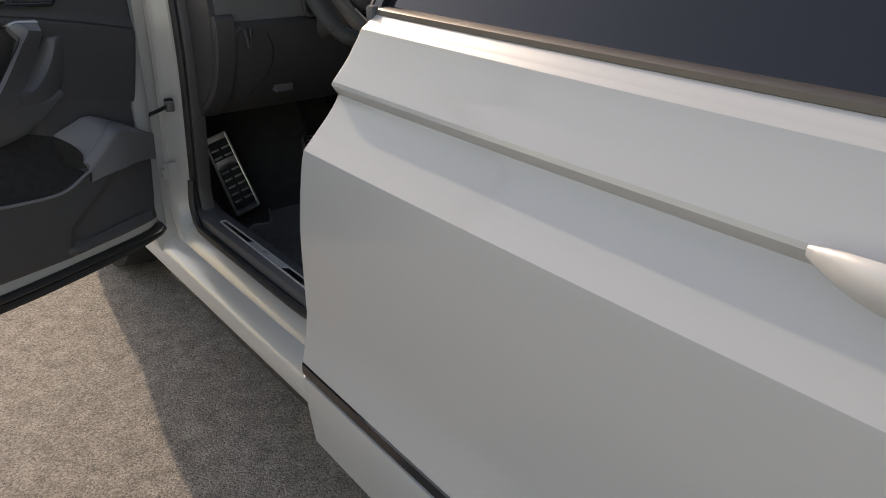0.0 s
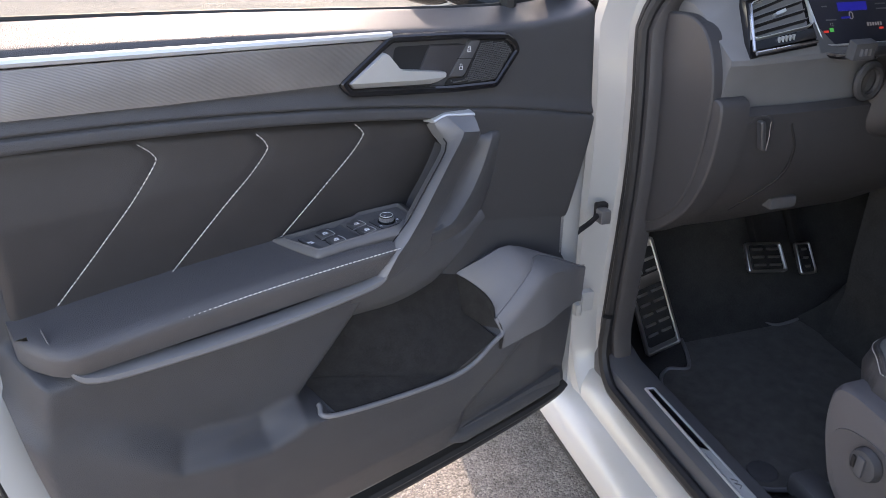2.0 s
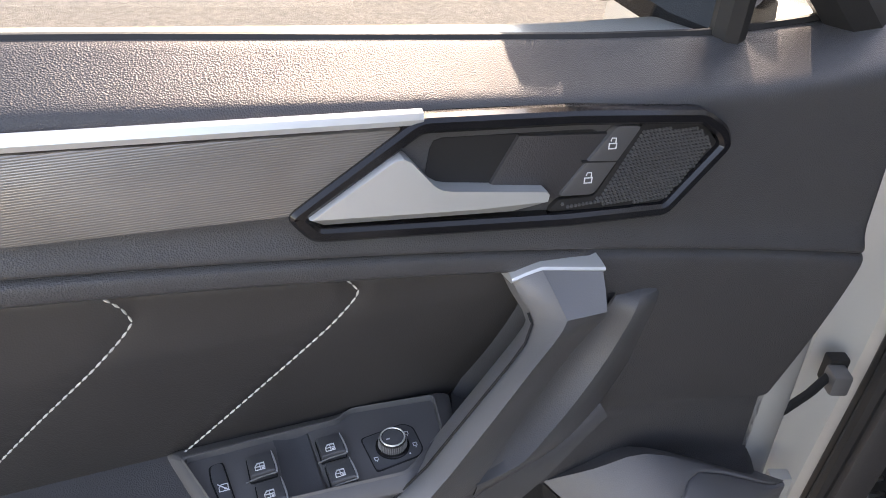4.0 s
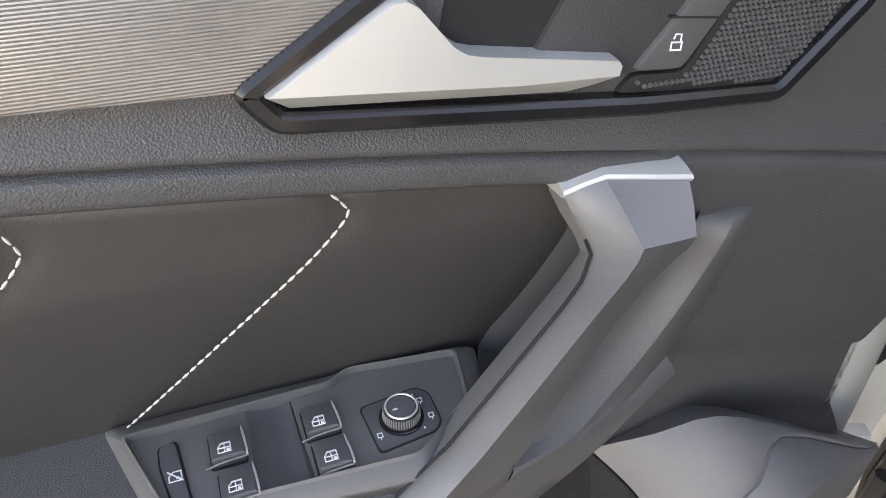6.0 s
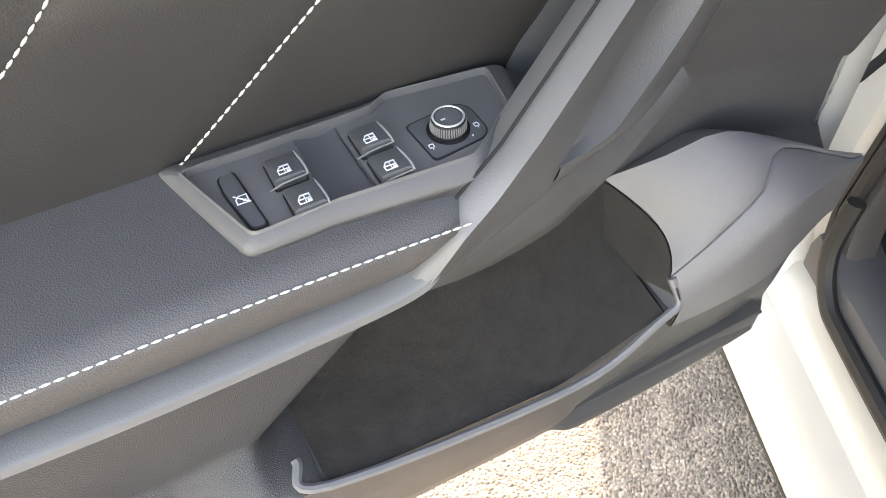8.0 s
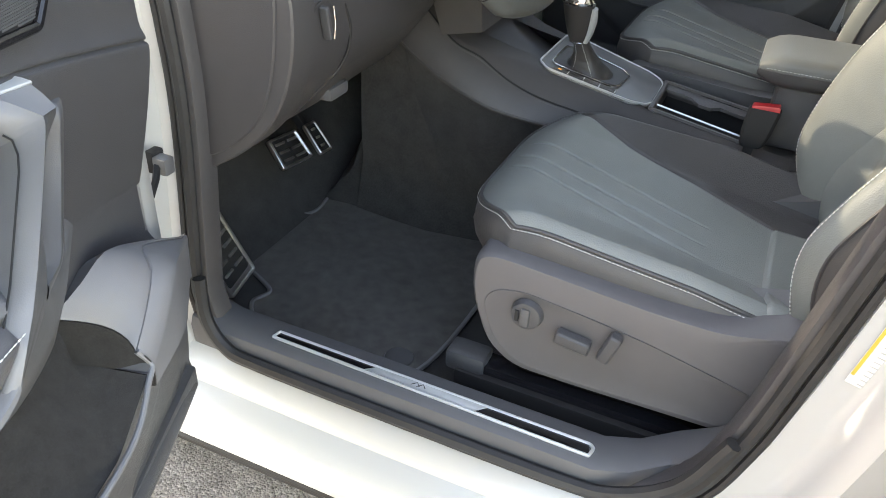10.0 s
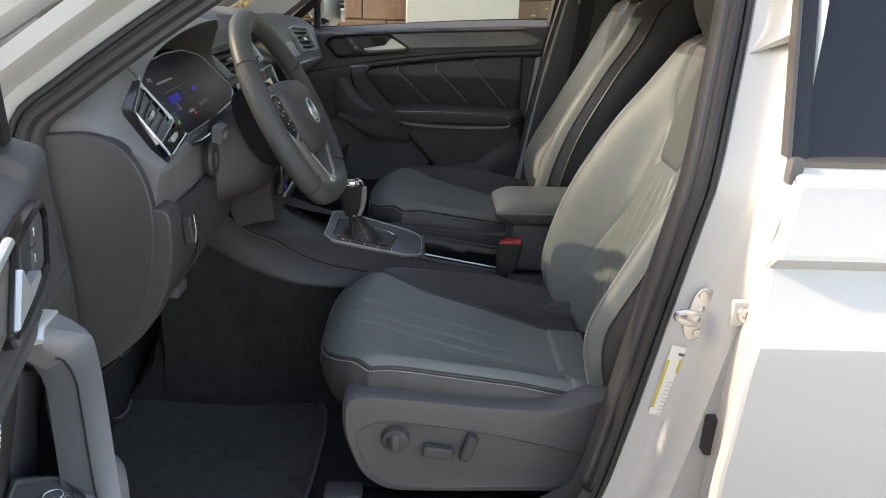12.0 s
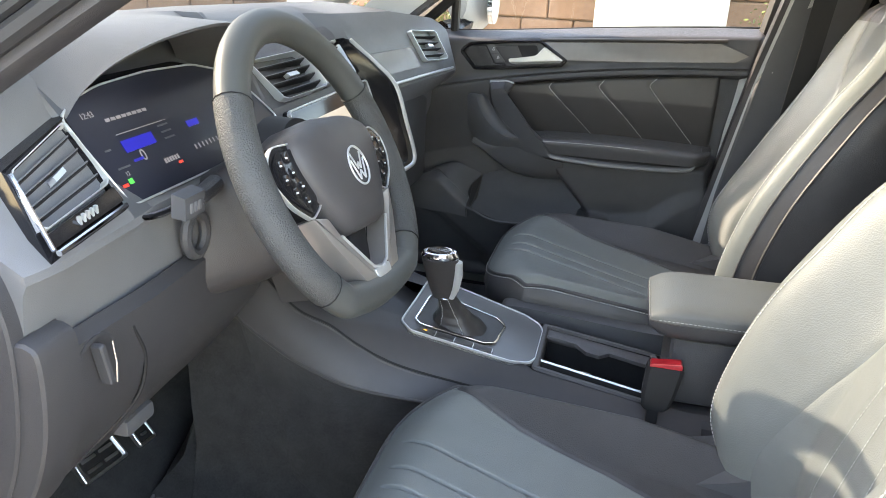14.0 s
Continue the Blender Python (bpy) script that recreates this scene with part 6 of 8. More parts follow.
def dash_ring(y):
    at = lambda ks, vs: float(np.interp(y, ks, vs))
    zt = dash_top(y)
    xu = at([0.13, 0.17, 0.30, 0.305, 0.70, 0.705, 1.10, 1.13, 1.40, 1.61], [-0.880, -0.868, -0.898, -0.985, -0.985, -0.925, -0.925, -0.880, -0.845, -0.800])
    xm = at([0.13, 0.17, 0.30, 0.305, 0.70, 0.705, 1.10, 1.13, 1.40, 1.61], [-0.812, -0.806, -0.816, -0.822, -0.832, -0.868, -0.868, -0.838, -0.806, -0.775])
    zu = at([0.13, 0.17, 0.30, 0.305, 0.70, 0.705, 1.61], [1.095, 1.122, 1.160, 1.185, 1.185, 1.165, 1.140])
    zb = at([0.13, 0.6, 0.75, 1.0, 1.15, 1.61], [0.76, 0.74, 0.74, 0.74, 0.70, 0.70])
    xk = at([0.13, 0.66, 0.75, 1.0, 1.15, 1.61], [-0.822, -0.826, -0.860, -0.860, -0.850, -0.835])
    return [(-1.36, y, 1.10), (-1.20, y, zt - 0.012), (-1.06, y, zt), (-0.995, y, zt - 0.002), (xu - 0.045, y, zu + (zt - zu) * 0.80), (xu - 0.018, y, zu + (zt - zu) * 0.46), (xu - 0.004, y, zu + min(0.008, (zt - zu) * 0.2)), (xu, y, zu), (xm, y, 1.058), (xm + 0.001, y, 1.050),
            (xm - 0.004, y, 1.040), (xk, y, 0.995), (xk - 0.004, y, 0.955), (xk - 0.03, y, 0.88), (xk - 0.09, y, zb + 0.03), (xk - 0.14, y, zb), (-1.20, y, zb - 0.02), (-1.37, y, zb)]


part("dash_body", loft([dash_ring(y) for y in ys]), DASHTOP, dash, "dark grey grained dashboard moulding", angle=0.45)
# hood over the instruments: a lip that arches from the side vent to the centre, dark within
lip = smooth_line([(-0.884, 0.292, 1.150), (-0.880, 0.325, 1.180), (-0.868, 0.372, 1.206), (-0.848, 0.440, 1.227), (-0.824, 0.510, 1.2375), (-0.832, 0.580, 1.226), (-0.858, 0.646, 1.192), (-0.878, 0.690, 1.155), (-0.865, 0.705, 1.110)], 6)
back = np.array([(-0.995 if 0.30 < p[1] < 0.68 else -0.96, 0.5 + (p[1] - 0.5) * 1.03, max(dash_top(p[1]) + 0.002, p[2])) if p[2] > 1.14 else (-0.93, p[1] + 0.01, p[2]) for p in lip])
rings = []
for p, q in zip(lip, back):
    c0 = np.array((p[0], 0.500, 1.10))
    inn = (c0 - p) / np.linalg.norm(c0 - p)
    rings.append([q + (-0.05, 0, -0.03), q, p * 0.5 + q * 0.5 + (0, 0, 0.003), p + (-0.006, 0, 0.0015), p, p + inn * 0.004 + (-0.003, 0, 0), p + inn * 0.012 + (-0.04, 0, 0), p + inn * 0.022 + (-0.105, 0, 0)])
part("cluster_hood", loft(rings, False, False), DASHTOP, dash, "dark hood over the instruments", angle=0.5)
# instrument display, lightly tilted
cl = thing("instrument_display", "dark digital instrument display with blue readouts", "display")
CLM = Matrix(((0, -0.535, 0.845, -0.828), (1, 0, 0, 0), (0, 0.845, 0.535, 1.065), (0, 0, 0, 1)))


def on_display(name, shape, mat, label=""):
    ob = part(name, shape, mat, cl, label)
    ob.matrix_basis = CLM
    return ob


scr = rounded([(0.312, 0.000), (0.290, 0.108), (0.318, 0.124), (0.370, 0.134), (0.460, 0.138), (0.560, 0.134), (0.640, 0.112), (0.694, 0.034), (0.690, 0.022), (0.645, 0.006), (0.500, -0.001)], 0.012, 4)
on_display("screen", prism(scr, -0.02, 0.0, "xy", 0.001), CLUSTER, "dark glossy display")
on_display("bezel_line", ring_plate(scr, 0.0022, -0.004, 0.002, axes="xy"), SATIN, "thin silver line round the display")
on_display("display_backing", prism(rounded([(0.296, -0.022), (0.282, 0.120), (0.370, 0.150), (0.560, 0.150), (0.660, 0.120), (0.715, 0.030), (0.700, -0.010), (0.62, -0.022)], 0.010, 3), -0.05, -0.021, "xy", 0.002), BLACK, "gloss black panel behind the display")
part("lower_rail", tube(smooth_line([(-0.826, 0.306, 1.056), (-0.818, 0.340, 1.050), (-0.816, 0.42, 1.049), (-0.818, 0.56, 1.051), (-0.824, 0.66, 1.058)], 6), 0.0065, 8, flat=0.7), CHROME, cl, "silver rail under the display")


def readout(y0, y1, s0, s1, mat, nm="readout"):
    on_display(nm, block(y0, y1, s0, s1, 0.0002, 0.0008, 0), mat)


readout(0.352, 0.408, 0.054, 0.068, BLUE)
readout(0.355, 0.372, 0.042, 0.045, BLUE)
readout(0.480, 0.505, 0.058, 0.066, BLUE)
readout(0.352, 0.445, 0.0755, 0.0763, LIT)
for i in range(7):
    readout(0.470 + i * 0.0085, 0.472 + i * 0.0085, 0.030, 0.036, LIT)
for y0, wdt, s0 in ((0.425, 0.02, 0.070), (0.425, 0.02, 0.062), (0.425, 0.02, 0.054), (0.322, 0.010, 0.062), (0.325, 0.02, 0.040)):
    readout(y0, y0 + wdt, s0, s0 + 0.002, HARD)
readout(0.317, 0.326, 0.021, 0.0245, LITRED)
readout(0.329, 0.336, 0.022, 0.028, LITGREEN)
readout(0.424, 0.432, 0.022, 0.025, LITRED)


def words(txt, size, y, s0, mat, nm):
    cu = bpy.data.curves.new(nm, "FONT")
    cu.body, cu.size, cu.extrude = txt, size, 0.0002
    tmp = bpy.data.objects.new(nm, cu)
    scene.collection.objects.link(tmp)
    me = bpy.data.meshes.new_from_object(tmp.evaluated_get(bpy.context.evaluated_depsgraph_get()))
    bpy.data.objects.remove(tmp)
    me.transform(Matrix.Translation((y, s0, 0.0004)))
    me.materials.append(mat)
    ob = new(nm, me)
    ob.parent = cl
    ob.matrix_basis = CLM
    return ob


words("12:43", 0.0095, 0.318, 0.101, LIT, "clock_readout")
words("0", 0.019, 0.370, 0.040, LIT, "speed_readout")
words("12", 0.007, 0.331, 0.031, LIT, "range_readout")
for i in range(8):
    readout(0.350 + i * 0.0095, 0.357 + i * 0.0095, 0.092, 0.0955, LIT, "text_bar")
for i in range(6):
    readout(0.402 + i * 0.005, 0.405 + i * 0.005, 0.028, 0.0335, LIT, "text_bar")


def quad(c, s, t):
    """A point between four corners: top left, top right, bottom right, bottom left."""
    c = [np.array(v, float) for v in c]
    return (c[0] * (1 - s) + c[1] * s) * (1 - t) + (c[3] * (1 - s) + c[2] * s) * t


def vent(label, c, slats, parent=None, depth=0.03, slider=True):
    v = thing("air_vent", label, "air vent", group="air vents")
    c = [np.array(q, float) for q in c]
    nn = np.cross(c[3] - c[0], c[1] - c[0])
    nn /= np.linalg.norm(nn)
    if nn[0] < 0:
        nn = -nn
    def ringat(g, d):
        mid = sum(c) / 4
        pts = []
        for i in range(4):
            for q in (0.06, 0.5, 0.94):
                p = c[i] * (1 - q) + c[(i + 1) % 4] * q
                pts.append(mid + (p - mid) * g + nn * d)
        return pts
    part("vent_frame", loft([ringat(1.04, -0.012), ringat(1.062, 0.002), ringat(1.056, 0.0045), ringat(1.026, 0.0045), ringat(1.010, 0.001), ringat(1.0, -depth)], True, False), SATIN, v, "satin silver vent frame")
    part("vent_duct", loft([ringat(1.0, -depth), ringat(0.3, -depth - 0.004)], True, True), MATT, v, "dark vent duct")
    for i in range(slats):
        t = (i + 0.8) / (slats + 0.6)
        l, r = quad(c, 0.03, t), quad(c, 0.97, t)
        dn = (c[3] - c[0]) / np.linalg.norm(c[3] - c[0])
        part("slat", loft([[p + nn * a + dn * b for a, b in ((0.0, 0.0016), (0.0006, 0.0), (0.0, -0.0014), (-0.016, 0.0020), (-0.016, 0.0042))] for p in (l, r)]), SLAT, v, "black vent slat")
        part("slat_edge", tube([l + nn * 0.0006 - dn * 0.0006, r + nn * 0.0006 - dn * 0.0006], 0.0008, 5), GREY, v, "grey front edge of the slat")
    if slider:
        p = quad(c, 0.52, 0.5)
        part("vent_slider", loft([[p + nn * a + (c[1] - c[0]) * 0.10 * q + (c[3] - c[0]) * b for a, b in ((0.003, -0.05), (0.004, 0.05), (-0.006, 0.05), (-0.006, -0.05))] for q in (-1, 1)]), SATIN, v, "silver vent slider")
    return v


VL, VT, VB, VR = (np.array(q) for q in ((-0.861, 0.190, 1.127), (-0.886, 0.293, 1.150), (-0.823, 0.287, 1.079), (-0.810, 0.171, 1.071)))
vent("angular air vent with horizontal slats and silver frame", [VL, VT, VT * 0.24 + VB * 0.76, VL * 0.24 + VR * 0.76], 4)
grow = [(VL, -0.010, 0.006), (VT, 0.004, 0.008), (VB, 0.006, -0.010), (VR, -0.006, -0.012)]
part("vent_surround", loft([[tuple(q + (-0.03, a, b)) for q, a, b in grow], [tuple(q + (0.0015, a, b)) for q, a, b in grow], [tuple(q + (0.0015, a * 0.1, b * 0.1)) for q, a, b in grow], [tuple(q + (-0.03, 0, 0)) for q, a, b in grow]], True, False), BLACK, dash, "gloss black surround of the side vent")
vs_ = thing("vent_control", "gloss black and silver control strip under the vent", "control strip")
e0, e1, e2, e3 = VL * 0.18 + VR * 0.82, VT * 0.18 + VB * 0.82, VB, VR
part("strip", loft([[tuple(q + (d, 0, d * 0.5)) for q in (e0, e1, e2, e3)] for d in (-0.01, 0.004)]), BLACK, vs_)
part("strip_edge", tube([tuple(VR + (0.006, 0, -0.003)), tuple(VB + (0.006, 0, -0.003))], 0.003, 8), CHROME, vs_, "chrome edge")
part("strip_edge", tube([tuple(VR + (0.004, -0.003, 0)), tuple(VL + (0.004, -0.003, 0.002))], 0.0025, 8), CHROME, vs_, "chrome edge")
for i in range(5):
    q = e3 * (0.62 - i * 0.06) + e2 * (0.38 + i * 0.06)
    part("strip_mark", block(q[0] - 0.002, q[0] + 0.0015, q[1] - 0.0015, q[1] + 0.0015, q[2] + 0.004, q[2] + 0.013, 0), SATIN, vs_, "silver thumb wheel rib")

# centre stack: two vents, screen, climate panel
vent("centre air vent with silver frame", [(-0.900, 0.722, 1.160), (-0.886, 0.886, 1.162), (-0.842, 0.886, 1.108), (-0.852, 0.744, 1.106)], 4)
vent("centre air vent with silver frame", [(-0.886, 0.914, 1.162), (-0.900, 1.078, 1.160), (-0.852, 1.056, 1.106), (-0.842, 0.914, 1.108)], 4)
stack = thing("centre_stack", "gloss black centre stack with touch screen", "centre stack")
sp = [(-0.930, 1.185), (-0.914, 1.176), (-0.866, 1.106), (-0.852, 1.098), (-0.790, 0.945), (-0.778, 0.93), (-0.765, 0.80), (-0.85, 0.78), (-0.98, 1.15)]
part("stack_body", loft([[(x, y, z) for x, z in sp] for y in (0.702, 0.714, 1.086, 1.098)]), CONSOLE, stack, "dark centre stack body")
SM = frame_on((-0.815, 0.900, 1.018), (0, 1, 0), (-0.38, 0, 0.925))


def on_stack(name, poly, w0, w1, mat, label="", bevel=0.001, ring=0):
    sh = prism(poly, w0, w1, "xy", bevel) if not ring else ring_plate(poly, ring, w0, w1, axes="xy")
    ob = part(name, sh, mat, stack, label)
    ob.matrix_basis = SM
    return ob


scrp = rounded([(-0.165, -0.080), (0.165, -0.080), (0.182, 0.078), (-0.182, 0.078)], 0.014, 3)
on_stack("screen_frame", scrp, -0.012, 0.008, BLACK, "gloss black screen frame", 0.003)
on_stack("frame_line", scrp, 0.004, 0.0105, SATIN, "silver edge of the screen", 0, 0.003)
on_stack("touch_screen", rounded([(-0.115, -0.070), (0.115, -0.070), (0.115, 0.050), (-0.115, 0.050)], 0.004, 2), 0.004, 0.0092, LCD, "touch screen with a pale glow for the reflected sky")
for sx in (-0.145, 0.145):
    for i in range(4):
        on_stack("screen_key", rounded([(sx - 0.012, -0.062 + i * 0.030), (sx + 0.012, -0.062 + i * 0.030), (sx + 0.012, -0.042 + i * 0.030), (sx - 0.012, -0.042 + i * 0.030)], 0.003, 2), 0.006, 0.0098, MATT, "flat black key")
edge_line = smooth_line([(-0.872, 1.088, 1.164), (-0.852, 1.100, 1.144), (-0.823, 1.106, 1.119), (-0.784, 1.108, 1.080), (-0.760, 1.106, 1.010), (-0.740, 1.102, 0.945), (-0.748, 1.085, 0.925), (-0.768, 1.05, 0.920)], 5)
part("stack_edge", tube(edge_line, 0.0045, 8), SATIN, stack, "satin silver edge of the centre stack")
part("stack_flank", loft([[p, p + (-0.01, -0.012, 0.004), (-0.90, 1.075, max(0.90, p[2]))] for p in edge_line], False, False), BLACK, stack, "gloss black flank of the centre stack", angle=0.6)
part("stack_side", loft([[p, (-0.95, 1.112, max(0.90, p[2] - 0.01))] for p in edge_line], False, False), CONSOLE, stack, "dark side of the centre stack", angle=0.6)
clim = thing("climate_panel", "gloss black climate control panel with blue light", "control panel")
part("panel_face", block(-0.785, -0.750, 0.735, 1.005, 0.845, 0.915, 0.005), BLACK, clim)
part("panel_line", block(-0.752, -0.747, 0.735, 1.005, 0.842, 0.847, 0.001), SATIN, clim, "silver line")
part("blue_light", block(-0.7500, -0.7485, 0.748, 0.775, 0.856, 0.862, 0), BLUE, clim, "blue light")
for i in range(6):
    part("climate_key", block(-0.751, -0.7475, 0.760 + i * 0.040, 0.790 + i * 0.040, 0.872, 0.902, 0.002), HARD, clim, "black key")

# passenger side: strip and vent
part("decor_strip", loft([[(-0.864 + d, 1.135, 1.130), (-0.838 + d, 1.385, 1.124), (-0.816 + d, 1.385, 1.082), (-0.843 + d, 1.135, 1.087)] for d in (-0.02, 0.006)]), TRIM, dash, "ribbed grey strip")
part("silver_line", tube([(-0.828, 1.13, 1.067), (-0.802, 1.40, 1.062), (-0.780, 1.59, 1.058)], 0.0035, 6), SATIN, dash, "thin silver line")
vent("air vent at the passenger side", [(-0.842, 1.400, 1.158), (-0.812, 1.505, 1.150), (-0.782, 1.525, 1.088), (-0.808, 1.425, 1.092)], 4)
part("glove_box", prism(rounded([(1.14, 0.78), (1.56, 0.78), (1.57, 1.02), (1.13, 1.02)], 0.02, 3), -0.88, -0.838, "yz", 0.004), SOFT, dash, "glove box lid")

# side cover of the dashboard and the driver's lower trim
cv = smooth_line([(-0.968, 1.105), (-0.90, 1.108), (-0.852, 1.085), (-0.825, 1.03), (-0.822, 0.96), (-0.838, 0.87), (-0.875, 0.80), (-0.945, 0.745), (-0.985, 0.745)], 6)
part("side_cover", prism([tuple(p) for p in cv] + [(-0.985, 1.10)], 0.175, 0.118, "xz", 0.006, 3), DASHDARK, dash, "smooth dark grey cover at the end of the dashboard")
low = thing("knee_trim", "dark grey trim below the steering wheel", "trim panel", Matrix.Translation((-0.022, 0, -0.02)))
lt = [tuple(p) for p in smooth_line([(-0.790, 1.021), (-0.778, 1.012), (-0.776, 0.98), (-0.781, 0.93), (-0.798, 0.875), (-0.830, 0.822), (-0.880, 0.775), (-0.940, 0.735)], 4)] + [(-1.0, 0.735), (-0.99, 0.80), (-0.87, 0.87), (-0.84, 1.018)]
part("trim_edge", prism(lt, 0.172, 0.122, "xz", 0.007, 3), KNEE, low, "smooth dark edge of the trim")
rings = []
for y, g in ((0.130, 0.0), (0.136, 0.004), (0.30, 0.010), (0.42, 0.004), (0.58, 0.000), (0.66, -0.018), (0.72, -0.055), (0.76, -0.10)):
    rings.append([(x + g, y, z) for x, z in ((-0.804, 1.002), (-0.790, 0.992), (-0.792, 0.93), (-0.812, 0.87), (-0.872, 0.795), (-0.955, 0.735), (-1.05, 0.725), (-1.05, 0.80), (-0.9, 0.9), (-0.84, 0.98))])
part("trim_panel", loft(rings), KNEE, low, "grained lower panel", angle=0.5)
part("hatch_groove", tube(smooth_line([(-0.783, 0.26, 0.975), (-0.783, 0.275, 0.93), (-0.800, 0.27, 0.875), (-0.862, 0.235, 0.80)], 6), 0.0022, 6), MATT, low, "seam of the hatch")
part("hatch_grip", block(-0.862, -0.835, 0.300, 0.355, 0.800, 0.822, 0.006), HARD, low, "grip of the hatch")
ls = thing("light_switch", "round rotary light switch with chrome line", "switch", Matrix.Translation((-0.002, -0.004, 0.006)))
part("switch_dial", spin([(0.028, -0.008), (0.029, 0.002), (0.026, 0.003), (0.0, 0.001)], (-0.808, 0.208, 0.938), (1, -0.05, -0.15), 28), DASHDARK, ls, angle=0.4)
bm = block(-0.002, 0.012, -0.0045, 0.0045, -0.024, 0.024, 0.004, 3)
bmesh.ops.transform(bm, matrix=Matrix.Translation((-0.802, 0.206, 0.937)) @ pose(0, 0, 0, 12, 0, 0), verts=bm.verts)
part("switch_grip", bm, SOFT, ls, "dark grip")
part("grip_line", tube([(-0.789, 0.213, 0.915), (-0.787, 0.213, 0.937), (-0.789, 0.213, 0.960)], 0.0011, 6), CHROME, ls, "chrome line of the grip")

# ---- steering wheel ----
WM = Matrix.Translation((-0.682, 0.502, 1.078)) @ pose(0, 0, 0, 0, -27, 0)  # local x towards the driver, z up in the wheel's plane
sw = thing("steering_wheel", "black leather steering wheel with silver spokes, turned slightly", "steering wheel", WM @ pose(0, 0, 0, -7, 0, 0))


def rim_at(a, r=0.180):
    y, z = r * math.sin(a), r * math.cos(a)
    if z < -0.150:
        z = -0.150 - (abs(z) - 0.150) * 0.35
    return np.array((0.0, y, z))


def rim_piece(name, a0, a1, mat, label, n=40, r=0.0185):
    pts = [rim_at(a) for a in np.linspace(a0, a1, n)]
    full = abs(a1 - a0) > 6.2
    part(name, tube(pts[:-1] if full else pts, r, 14, full, flat=1.12), mat, sw, label, angle=1.0)


WLEATHER = material("wheel_leather", (0.080, 0.084, 0.080), 0.42, var=0.06, bump=0.15, bscale=700, bkind="leather")
PERF = material("perforated_leather", (0.070, 0.072, 0.071), 0.45, var=0.05, bump=1.0, bscale=520, bkind="leather")
rim_piece("rim_top", -1.05, 1.05, WLEATHER, "smooth black leather rim")
rim_piece("rim_grip", 1.055, 2.35, PERF, "perforated leather grip", r=0.0195)
rim_piece("rim_grip", -2.35, -1.055, PERF, "perforated leather grip", r=0.0195)
rim_piece("rim_bottom", 2.355, 2 * math.pi - 2.355, WLEATHER, "smooth black leather rim, flat at the bottom")
for a in (1.052, -1.052, 2.352, -2.352):
    c0 = rim_at(a)
    d0 = rim_at(a + 0.01) - rim_at(a - 0.01)
    part("rim_seam", tube([c0 - d0 * 0.12, c0 + d0 * 0.12], 0.0202, 14, flat=1.12), MATT, sw)
pad = rounded([(-0.108, 0.040), (-0.055, 0.058), (0.055, 0.058), (0.108, 0.040), (0.108, 0.006), (0.088, -0.040), (0.052, -0.086), (-0.052, -0.086), (-0.088, -0.040), (-0.108, 0.006)], 0.02, 4)
rings = []
for g, x in ((0.90, -0.045), (1.0, -0.030), (1.0, 0.004), (0.985, 0.014), (0.93, 0.022), (0.75, 0.029), (0.45, 0.033), (0.15, 0.034)):
    rings.append([(x, y * g, z * g) for y, z in pad])
part("airbag_cover", loft(rings), CONSOLE, sw, "grained dark airbag cover", angle=0.7)
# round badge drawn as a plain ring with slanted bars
part("badge_ring", tube([(0.0352, 0.0240 * math.cos(q), -0.012 + 0.0240 * math.sin(q)) for q in np.linspace(0, 2 * math.pi, 40, endpoint=False)], 0.0014, 8, True), SATIN, sw, "round silver badge")
for p0, p1 in (((-0.014, 0.016), (-0.004, -0.004)), ((-0.004, -0.004), (0.0, 0.004)), ((0.0, 0.004), (0.004, -0.004)), ((0.004, -0.004), (0.014, 0.016)), ((-0.018, 0.008), (-0.007, -0.017)), ((-0.007, -0.017), (0.0, -0.006)), ((0.0, -0.006), (0.007, -0.017)), ((0.007, -0.017), (0.018, 0.008))):
    part("badge_bar", tube([(0.0350, p0[0], p0[1] - 0.012), (0.0350, p1[0], p1[1] - 0.012)], 0.0012, 6), SATIN, sw)
